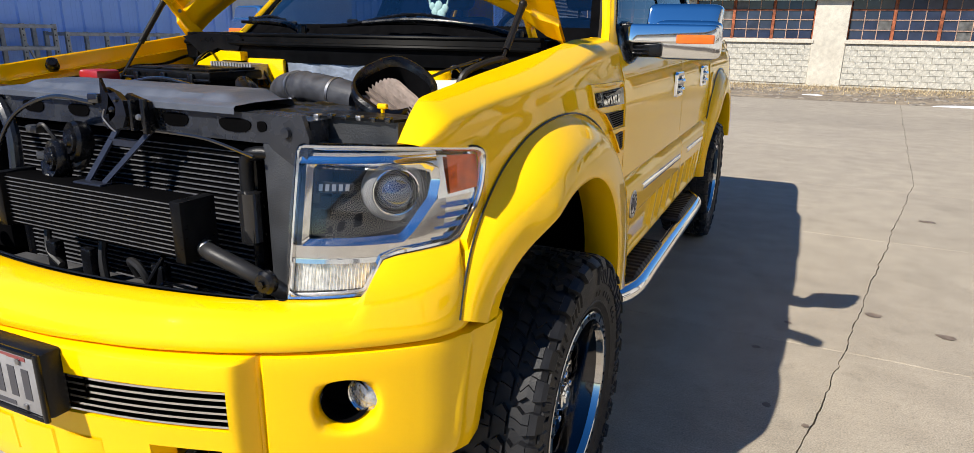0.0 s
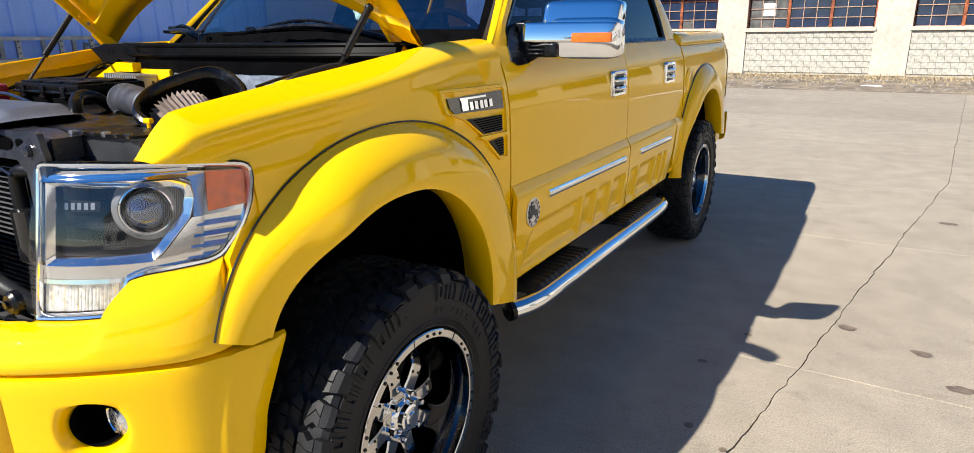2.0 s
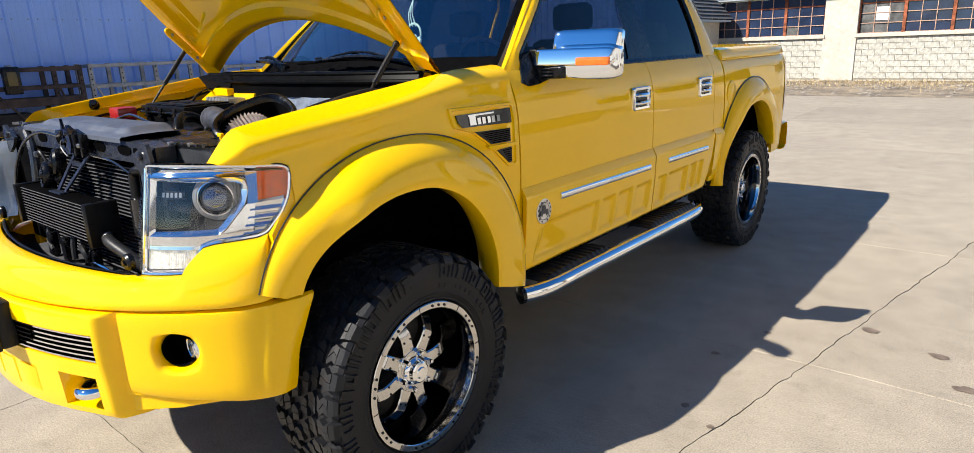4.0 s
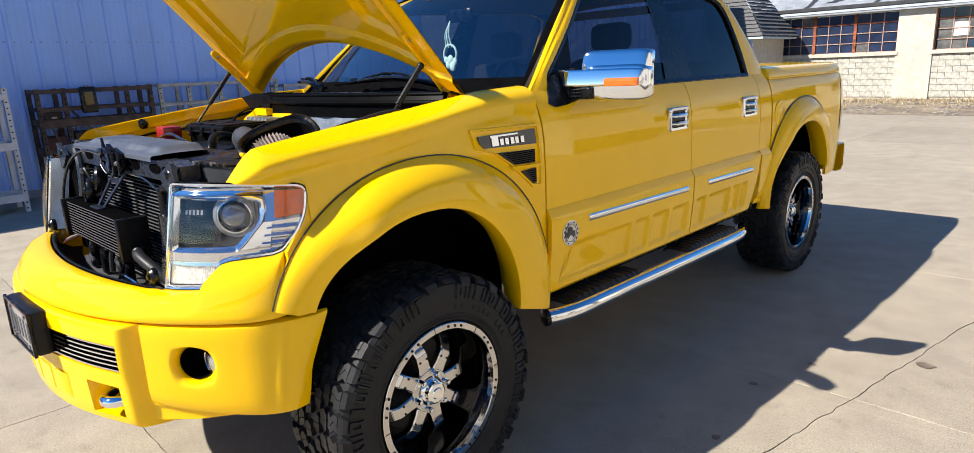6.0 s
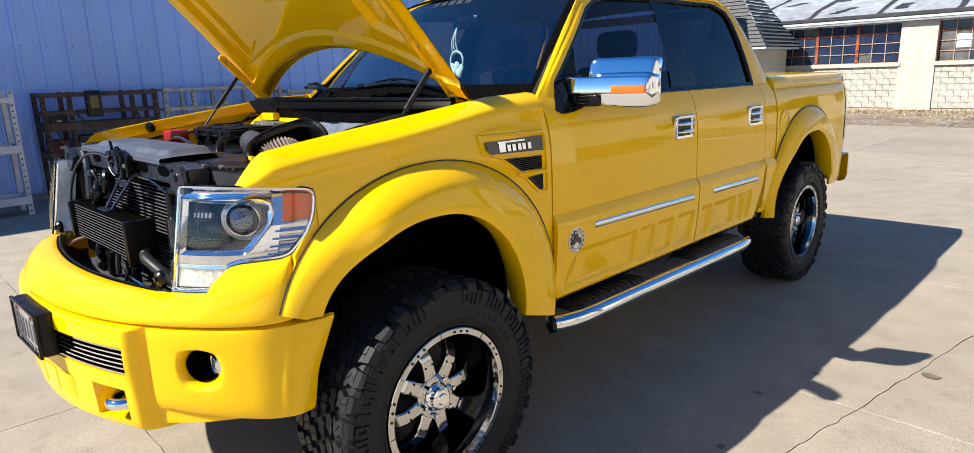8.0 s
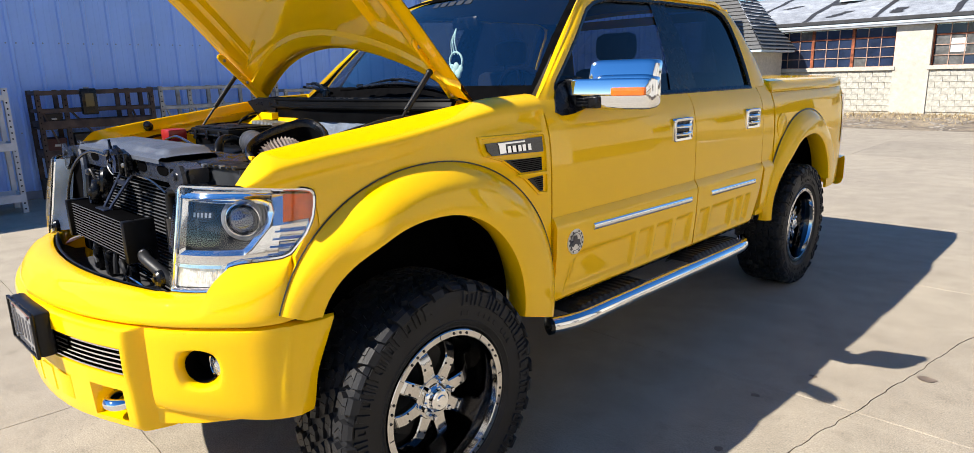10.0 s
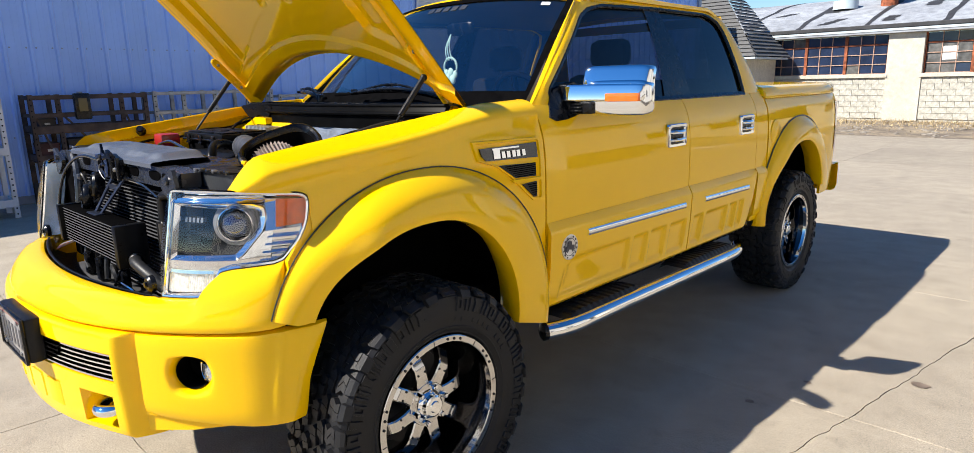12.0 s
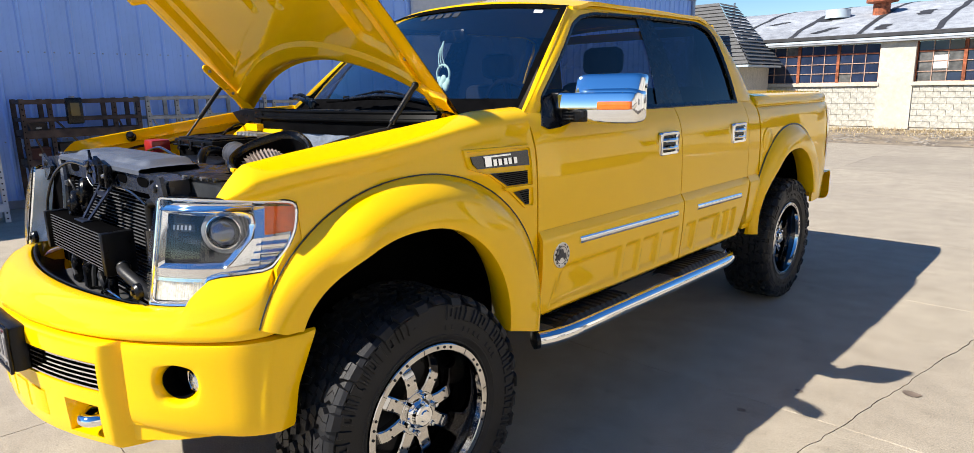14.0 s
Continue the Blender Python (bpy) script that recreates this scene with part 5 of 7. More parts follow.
loft(bm, [[(x, -.823 + .085 * (abs(x) / .6) ** 2 + dy, z) for dy, z in ((0, .9535), (.004, .955), (.010, .953), (.016, .90), (.06, .872), (.10, .868))] for x in lin(-.63, .63, 60)])
P("valance_liner", bm, MATBLACK, bumper_top, "black plastic liner behind the valance")

BUMPZ = [.866, .861, .85, .807, .78, .745, .714, .668, .62, .579, .560, .548, .543]
BUMPO = [-.016, -.004, 0, 0, 0, 0, -.002, -.006, -.009, -.012, -.017, -.03, -.055]


def centre(x, off, z):
    y = -.988 + .112 * (abs(x) / .6) ** 2
    z2 = z - .036 * (1 - .4 * sstep(.2, .62, abs(x))) * sstep(.70, .56, z) if z < .70 else z
    return Vector((x, y - off, z2))


bm = bmesh.new()
XS = [-.628, -.6255, -.622, -.617, -.612, -.606, -.598, -.575, -.53, -.49, -.45, -.42, -.32, -.22, -.13, -.05, .05, .13, .22, .32, .42, .45, .49, .53, .575, .598, .606, .612, .617, .622, .6255, .628]
grid = {}
for i, x in enumerate(XS):
    for j, z in enumerate(BUMPZ):
        e = -.045 * max(0, (abs(x) - .600) / .028) ** 2.6
        grid[i, j] = bm.verts.new(centre(x, BUMPO[j] + e, z))
for i in range(len(XS) - 1):
    xm = (XS[i] + XS[i + 1]) / 2
    for j in range(len(BUMPZ) - 1):
        zm = (BUMPZ[j] + BUMPZ[j + 1]) / 2
        if abs(xm) < .598 and .714 < zm < .807:
            continue
        if .42 < abs(xm) < .575 and .579 < zm < .668:
            continue
        bm.faces.new((grid[i, j], grid[i + 1, j], grid[i + 1, j + 1], grid[i, j + 1]))
skirt(bm, (0, .06, 0))
bumper = P("bumper", bm, YELLOW, None, "yellow front bumper")
bm = bmesh.new()
loft(bm, [[centre(x, -.115, .543), centre(x, -.16, .556), centre(x, -.24, .59)] for x in lin(-.64, .64, 21)])
P("underside", bm, YELLOW, bumper)
for s in (-1, 1):
    bm = bmesh.new()
    loft(bm, [[(s * .628, centre(.628, -.045, .8).y, z), (s * .633, yb(.633) + .012, z), (s * .665, yb(.665) + .014, z)] for z in lin(.866, .60, 5)])
    loft(bm, [[(s * .628, centre(.628, -.06, .8).y, .545 + f * .16), (s * .75, -.722, .556 + f * .06), (s * .87, -.615, .574 + f * .03)] for f in lin(0, 1, 4)])
    P("channel", bm, YELLOW, bumper)


def bump_end():
    bm = bmesh.new()
    def low(x, z):
        return z - sstep(-.70, -.635, -z) * (.026 + .044 * min(1, max(0, (x - .636) / .34)))

    ZS = [.866, .861, .85, .82] + lin(.815, .67, 9) + [.66, .645, .635, .629, .627]
    OF = [-.014, -.003, 0, 0] + [0] * 9 + [-.001, -.004, -.010, -.022, -.05]
    XL = [.636, .638, .643, .650, .668, .688] + lin(.704, .86, 9)
    U = lin(0, 1, 42)[1:]

    def X(i, z):
        if i < len(XL):
            return XL[i]
        xe = 1.052 - .062 * (.889 - z) / .265
        return .86 + (xe - .86) * U[i - len(XL)]
    nx = len(XL) + len(U)
    g = {}
    for i in range(nx):
        for j, z in enumerate(ZS):
            e = -.02 if i == 0 else -.006 if i == 1 else 0
            crease = .0055 * math.exp(-((X(i, z) - .985 + .10 * (.86 - z)) / .0085) ** 2) * sstep(.63, .67, z)
            g[i, j] = bm.verts.new(bp3(X(i, z), OF[j] + e + crease, low(X(i, z), z)))
    for i in range(nx - 1):
        for j in range(len(ZS) - 1):
            if 6 <= i < 14 and 4 <= j < 12:
                continue
            bm.faces.new((g[i, j], g[i + 1, j], g[i + 1, j + 1], g[i, j + 1]))
    # rings from the square hole in the grid to the round lamp opening
    sq = [(6 + k, 4) for k in range(8)] + [(14, 4 + k) for k in range(8)] + [(14 - k, 12) for k in range(8)] + [(6, 12 - k) for k in range(8)]
    cx, cz, rx, rz = .778, .742, .045, .052
    prev = [g[p] for p in sq]
    for q, (f, dep) in enumerate([(.40, 0), (.62, 0), (.74, -.002), (.84, -.006), (.93, -.012), (1.0, -.019), (1.0, -.034)]):
        ring_ = []
        for k, p in enumerate(sq):
            x0, z0 = X(p[0], ZS[p[1]]), ZS[p[1]]
            a = math.atan2((z0 - cz) / .0725, (x0 - cx) / .08)
            xc, zc = cx + rx * 1.12 * math.cos(a), cz + rz * 1.12 * math.sin(a)
            if q == 6:
                xc, zc = cx + rx * math.cos(a), cz + rz * math.sin(a)
            ring_.append(bm.verts.new(bp3(x0 + (xc - x0) * f, dep, low(x0, z0) + (zc - low(x0, z0)) * f)))
        for k in range(32):
            bm.faces.new((prev[k], prev[(k + 1) % 32], ring_[(k + 1) % 32], ring_[k]))
        prev = ring_
    skirt(bm, (-.005, .045, 0), lambda m: abs(m.x - cx) < .07 and abs(m.z - cz) < .07)
    ob = P("bumper_end", bm, YELLOW, None, "yellow bumper end with fog lamp")
    c3, n3 = bp3(cx, -.02, cz), bn(cx)
    M = look(c3, c3 - Vector((n3.x, n3.y, 0)))
    b2 = bmesh.new()
    lathe(b2, [(.0515, -.004), (.050, -.008), (.049, -.03), (.048, -.075), (.0001, -.08)], 32, M)
    P("fog_housing", b2, VOID, ob, "black fog lamp well")
    cf = c3 + Vector((.018, .042, 0))
    M2 = look(cf, cf + Vector((0.05, 1, 0)))
    b2 = bmesh.new()
    lathe(b2, [(.044, -.03), (.044, .002), (.041, .006), (.039, .003)], 28, M2)
    P("fog_ring", b2, CHROME, ob, "chrome fog lamp ring")
    b2 = bmesh.new()
    lathe(b2, [(.040, .0), (.034, .006), (.02, .011), (.0001, .013)], 28, M2)
    P("fog_lens", b2, mat("fog_lens", (.55, .57, .6), .06, .7, 1, .4, 90, .5, 120), ob, "clear round fog lamp")
    return ob


be = bump_end()
mirrored(be, truck)

# billet grille insert, with bars before a black sheet that stands for shade
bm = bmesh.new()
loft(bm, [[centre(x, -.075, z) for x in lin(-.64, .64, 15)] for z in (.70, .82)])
insert = P("grille_backing", bm, VOID, bumper, "near-black sheet standing for the shaded grille opening")
for k in range(6):
    z = .722 + .0155 * k
    bm = bmesh.new()
    rows = []
    for x in lin(-.596, .596, 31):
        rows.append([centre(x, -.012, z - .0035), centre(x, -.006, z - .0025), centre(x, -.006, z + .0025), centre(x, -.012, z + .0035), centre(x, -.05, z + .002), centre(x, -.05, z - .002)])
    loft(bm, rows, True)
    P("grille_bar", bm, CHROME, bumper, "polished billet bar")
for x in (-.42, -.25, .25, .42):
    bm = bmesh.new()
    c0 = centre(x, -.03, .79)
    box(bm, x - .004, x + .004, c0.y, c0.y + .03, .716, .806)
    P("grille_post", bm, BLACK, bumper)
for s in (-1, 1):
    bm = bmesh.new()
    pts = spline([(s * .468, -.80, .616), (s * .472, -.875, .613), (s * .515, -.905, .611), (s * .555, -.875, .613), (s * .560, -.80, .616)], 6)
    tube(bm, pts, .019, 12)
    P("tow_hook", bm, CHROME, bumper, "chrome tow hook")
    # black plate in place of the shade behind the hook
    bm = bmesh.new()
    box(bm, s * .515 - .09, s * .515 + .09, -.80, -.79, .55, .68)
    P("hook_recess", bm, VOID, bumper)
# raised lettering band as plain bars
for k in range(5):
    bm = bmesh.new()
    x = -.26 + .13 * k
    loft(bm, [[centre(x + a, float(np.interp(z, [.579, .62, .655, .714], [-.012, -.009, -.006, -.002])) + (.0022 if 0 < i < 3 else -.001), z) for i, a in enumerate((-.045, -.04, .04, .045))] for z in (.60, .607, .655, .662)])
    P("raised_bar", bm, YELLOW, bumper, "raised yellow bar on the bumper")

# number plate in a black holder
PM = Matrix.Translation((.085, -.985, .791)) @ pose(0, 0, 0, 0, 0, 1)


def on_plate(name, x0, x1, y0, y1, z0, z1, bev, material, parent, label=""):
    bm = bmesh.new()
    box(bm, x0, x1, y0, y1, z0, z1, bev, PM)
    return P(name, bm, material, parent, label)


holder = on_plate("plate_holder", -.160, .160, -.030, .02, -.076, .076, .012, MATBLACK, bumper, "black plate holder")
for x0, x1, z0, z1 in ((-.161, -.149, -.077, .077), (.149, .161, -.077, .077), (-.149, .149, -.077, -.067), (-.149, .149, .067, .077)):
    on_plate("holder_rim", x0, x1, -.039, -.028, z0, z1, .003, BLACK, holder)
on_plate("number_plate", -.148, .148, -.0335, -.0295, -.066, .066, .002, SILVERPLATE, holder, "silver number plate with dark bars")
for k in range(8):
    on_plate("plate_band", -.118 + .0295 * k, -.0885 + .0295 * k, -.0345, -.033, .052 - .005 * abs(k - 3.5) / 3.5 + .006, .062, 0, PLATERED, holder, "faded red band")
for k in range(6):
    on_plate("plate_bar", -.128 + .045 * k, -.105 + .045 * k, -.0345, -.033, -.036, .034, 0, INK, holder)
on_plate("plate_bar", -.06, .06, -.0345, -.033, -.060, -.050, 0, INK, holder)
for x in (-.095, .095):
    for z in (-.054, .050):
        on_plate("plate_screw", x - .006, x + .006, -.0385, -.033, z - .006, z + .006, .002, DULLMETAL, holder)

# --- mirrors ---
def pillow(bm, x0, x1, y0, y1, z0, z1, p=5.0, n=28):
    """A box with softly rounded faces and edges."""
    def f(c, q):
        return math.copysign(abs(c) ** (2 / q), c)
    rows = []
    for i in range(n // 2 + 1):
        th = -math.pi / 2 + math.pi * i / (n // 2)
        row = []
        for k in range(n):
            ph = 2 * math.pi * k / n
            row.append(((x0 + x1) / 2 + (x1 - x0) / 2 * f(math.cos(th), p) * f(math.cos(ph), p), (y0 + y1) / 2 + (y1 - y0) / 2 * f(math.cos(th), p) * f(math.sin(ph), p), (z0 + z1) / 2 + (z1 - z0) / 2 * f(math.sin(th), p)))
        rows.append(row)
    loft(bm, rows, True)


def sweep(bm):
    """The outer end lies further back."""
    for v in bm.verts:
        v.co.y += max(0, v.co.x - .93) * .34


bm = bmesh.new()
pillow(bm, 1.010, 1.252, .905, .985, 1.418, 1.565, 6.5)
sweep(bm)
mir = P("door_mirror", bm, CHROME, None, "large chrome towing mirror")
bm = bmesh.new()
pillow(bm, .98, 1.245, .915, .985, 1.50, 1.626, 7.5)
for v in bm.verts:
    v.co.y += (v.co.z - 1.52) * .28
sweep(bm)
P("mirror_cap", bm, CHROME, mir, "chrome upper mirror cap")
bm = bmesh.new()
pillow(bm, .908, 1.244, .894, .96, 1.478, 1.550, 9)
for v in bm.verts:
    v.co.y += (v.co.z - 1.505) * .12
sweep(bm)
P("mirror_arm_cover", bm, CHROME, mir, "chrome arm cover")
bm = bmesh.new()
pillow(bm, 1.098, 1.232, .882, .92, 1.478, 1.512, 11)
sweep(bm)
P("turn_signal", bm, AMBER, mir, "bright amber turn signal")
bm = bmesh.new()
box(bm, 1.02, 1.24, .985, 1.0, 1.44, 1.60, .006)
sweep(bm)
P("mirror_glass", bm, CHROME, mir, "mirror glass")
bm = bmesh.new()
pillow(bm, .885, 1.05, .918, .99, 1.426, 1.478, 9)
pillow(bm, .885, .935, .900, .99, 1.484, 1.552, 10)
box(bm, .88, .945, .910, 1.0, 1.436, 1.545, .01)
for k in range(3):
    box(bm, .90, 1.0, .912, .93, 1.436 + .014 * k, 1.442 + .014 * k, .002)
P("mirror_arm", bm, BLACK, mir, "black mirror arm")
bm = bmesh.new()
lo = walk_poly([Vector(p) for p in ((.765, 1.418), (.79, 1.402), (.87, 1.405), (1.02, 1.432), (1.20, 1.455))], 12)
up = walk_poly([Vector(p) for p in ((.824, 1.508), (.86, 1.535), (1.0, 1.56), (1.20, 1.47))], 12)
loft(bm, [[(max(side_x(q.x, q.y), gx(q.y, q.x)) + .005, q.x, q.y) for q in (a.lerp(b, f) for f in lin(0, 1, 8))] for a, b in zip(lo, up)])
skirt(bm, (-.03, 0, 0))
P("sail_panel", bm, BLACK, mir, "black corner panel")
mirrored(mir, truck)


# --- wheels ---
def wheel_meshes():
    M0 = pose(0, 0, 0, 0, 90, 0)
    out = {}
    bm = bmesh.new()
    half = [(.266, .120), (.272, .136), (.279, .143), (.281, .1465), (.284, .1468), (.286, .1455), (.300, .1535), (.302, .156), (.306, .1565), (.308, .1545), (.325, .157), (.352, .160), (.392, .1595), (.412, .154), (.424, .140), (.429, .10), (.431, .05)]
    prof = half + [(r, -h) for r, h in reversed(half)]
    lathe(bm, prof, 96, M0)
    out["tyre"] = (bm, RUBBER, "black all-terrain tyre")
    bm = bmesh.new()
    n = 34
    st = 2 * math.pi / n

    def lug(rows, depth, w_in=.0):
        """A rubber block from rows of (r, h, a0, a1): a top skin with walls down to the carcass."""
        top, low = [], []
        for r, h, a0, a1 in rows:
            top.append([bm.verts.new(M0 @ Vector((r * math.cos(a), r * math.sin(a), h))) for a in (a0, a1)])
        for k, (r, h, a0, a1) in enumerate(rows):
            rr = r - depth * (1.0 if abs(h) < .15 else .25)
            hh = h - math.copysign(depth * (0.0 if abs(h) < .15 else .9), h)
            low.append([bm.verts.new(M0 @ Vector((rr * math.cos(a), rr * math.sin(a), hh))) for a in (a0 - .008, a1 + .008)])
        for k in range(len(rows) - 1):
            bm.faces.new((top[k][0], top[k][1], top[k + 1][1], top[k + 1][0]))
            bm.faces.new((top[k][0], top[k + 1][0], low[k + 1][0], low[k][0]))
            bm.faces.new((top[k][1], low[k][1], low[k + 1][1], top[k + 1][1]))
        bm.faces.new((top[0][0], low[0][0], low[0][1], top[0][1]))
        bm.faces.new((top[-1][0], top[-1][1], low[-1][1], low[-1][0]))

    def siped(rows, depth):
        """A block cut in two by a narrow slanting slit."""
        one, two = [], []
        for i, (r, h, a0, a1) in enumerate(rows):
            m = a0 + (a1 - a0) * (.56 if i % 2 else .44)
            one.append((r, h, a0, m - .004))
            two.append((r - .0015, h, m + .004, a1))
        lug(one, depth)
        lug(two, depth)

    R = .4455
    for k in range(n):
        for side in (1, -1):
            a = k * st + (0 if side > 0 else st / 2)
            odd = k % 2
            # shoulder block: zigzag edges over the tread, stepping down on to the sidewall
            z1, z2 = (.20, .02) if odd else (.0, .18)
            siped([(R, side * .090, a + st * .04, a + st * .64), (R, side * .104, a + st * z1, a + st * (.62 + z1)), (R, side * .121, a + st * z2, a + st * (.62 + z2)),
                   (R - .002, side * .138, a + st * .08, a + st * .74)], .018)
            lug([(R - .004, side * .1385, a + st * .08, a + st * .74), (R - .012, side * .156, a + st * .10, a + st * .70), (.424 if odd else .411, side * .1668, a + st * .12, a + st * .66), (.420 if odd else .404, side * .1655, a + st * .13, a + st * .64)], .015)
            # staggered middle blocks, cut by slanting grooves
            siped([(R, side * .081, a + st * .22, a + st * .86), (R, side * .064, a + st * .0, a + st * .74), (R, side * .048, a + st * .16, a + st * .62)], .016)
            siped([(R, side * .040, a + st * .46, a + st * 1.12), (R, side * .024, a + st * .36, a + st * 1.04), (R, side * .008, a + st * .54, a + st * .98)], .016)
    # raised marks and ribs on the sidewall
    for k in range(54):
        a = 2 * math.pi * k / 54
        if k % 27 < 24:
            for d, w in ((0, .020), (.055, .018)) if k % 3 else ((.012, .055),):
                lug([(.410, .1625, a + d, a + d + w), (.388, .1655, a + d + .003, a + d + w + .003), (.362, .1655, a + d + .004, a + d + w + .004)], .007)
            if k % 2:
                lug([(.411, .1628, a, a + .075), (.400, .1640, a, a + .075)], .007)
                lug([(.372, .1658, a, a + .075), (.361, .1655, a, a + .075)], .007)
    for k in range(70):
        a = 2 * math.pi * k / 70
        if k % 35 in (20, 21, 22, 24, 25, 26, 27, 29, 30):
            lug([(.340, .1622, a + .01, a + .055), (.324, .1602, a + .012, a + .05)], .004)
    out["tread"] = (bm, RUBBER, "deep black tread lugs")
    bm = bmesh.new()
    lathe(bm, [(.262, .118), (.272, .140), (.2725, .1465), (.2695, .149), (.250, .149), (.2475, .1465), (.246, .138), (.243, .125)], 96, M0)
    out["rim"] = (bm, WHEELCHROME, "chrome rim with bolted lip")
    bm = bmesh.new()
    lathe(bm, [(.243, .125), (.230, .09), (.222, -.11), (.25, -.13)], 96, M0)
    out["barrel"] = (bm, mat("dark_chrome", (.06, .06, .065), .1, 1.0), "dark chrome wheel barrel")
    bm = bmesh.new()
    # hub plate and eight spokes
    lathe(bm, [(.0001, .07), (.078, .070), (.083, .066), (.083, .03)], 40, M0)
    for k in range(8):
        c, s = math.cos(2 * math.pi * k / 8), math.sin(2 * math.pi * k / 8)
        rows = []
        for r, w, h, th in ((.07, .029, .068, .03), (.105, .0245, .071, .03), (.145, .0245, .072, .03), (.153, .0245, .069, .03), (.175, .0255, .056, .032), (.198, .029, .036, .034), (.215, .034, .018, .036), (.226, .038, .006, .04)):
            row = []
            for ww, hh in ((-w, h - th), (-w, h - .004), (-w + .005, h), (w - .005, h), (w, h - .004), (w, h - th)):
                row.append(M0 @ Vector((r * c - ww * s, r * s + ww * c, hh)))
            rows.append(row)
        loft(bm, rows, True)
    out["spokes"] = (bm, WHEELCHROME, "eight chrome spokes")
    bm = bmesh.new()
    lathe(bm, [(.0001, .108), (.018, .108), (.022, .104), (.034, .104), (.040, .100), (.043, .085), (.052, .078), (.056, .069)], 36, M0)
    out["centre_cap"] = (bm, CHROME, "chrome centre cap")
    for k in range(6):
        bm = bmesh.new()
        a = 2 * math.pi * (k + .5) / 6
        lathe(bm, [(.0001, .098), (.008, .096), (.011, .09), (.0115, .068)], 6, M0 @ Matrix.Translation((.068 * math.cos(a), .068 * math.sin(a), 0)))
        out["lug_nut" + "." * k] = (bm, CHROME, "chrome lug nut")
    bm = bmesh.new()
    for k in range(32):
        a = 2 * math.pi * (k // 4) / 8 + (k % 4 - 1.5) * .12 + .39
        if k % 4 == 3:
            continue
        lathe(bm, [(.0001, .152), (.0045, .152), (.0055, .1485)], 8, M0 @ Matrix.Translation((.2595 * math.cos(a), .2595 * math.sin(a), 0)))
    for k in range(8):
        a = 2 * math.pi * k / 8
        for d in (-.016, .016):
            for r in (.128,):
                p = Vector((r * math.cos(a) - d * math.sin(a), r * math.sin(a) + d * math.cos(a), 0))
                lathe(bm, [(.0001, .0755), (.0038, .0755), (.0045, .0715)], 8, M0 @ Matrix.Translation(p))
        b = a + .39 + .30
        p0 = [M0 @ Vector((r * math.cos(b), r * math.sin(b), .1495)) for r in (.2505, .2690)]
        tube(bm, p0, .0012, 4)
    out["rivets"] = (bm, BLACK, "black lip bolts and seams")
    bm = bmesh.new()
    lathe(bm, [(.0001, -.03), (.17, -.03), (.175, -.05), (.218, -.06), (.218, -.08), (.0001, -.09)], 40, M0)
    out["brake_disc"] = (bm, mat("brake_steel", (.03, .03, .032), .5, .3), "dark brake disc")
    return {k: (v[0], v[1], v[2]) for k, v in out.items()}


made = None
for wx, wy, sx in ((.93, 0, 1), (.875, 3.58, 1), (-.93, 0, -1), (-.875, 3.58, -1)):
    w = new("wheel")
    w.parent = truck
    turn = {(1, 0): 12, (1, 3.58): 40}.get((sx, wy), 0)
    w.matrix_local = pose(wx, wy, .445, turn, 0, 0) @ pose(0, 0, 0, 0, 0, 0 if sx > 0 else 180)
    w["label"] = "black lugged tyre on an eight-spoke chrome wheel"
    if made is None:
        made = [P(k.strip("."), b, m, w, lab, smooth=k != "tread") for k, (b, m, lab) in wheel_meshes().items()]
        for o in made:
            if o.name in ("tread", "rivets"):
                o["kind"] = "stuff"
    else:
        for o in made:
            c2 = new(o.name.split(".")[0], o.data)
            c2.parent = w
            c2["label"] = o["label"]
            if "kind" in o:
                c2["kind"] = "stuff"

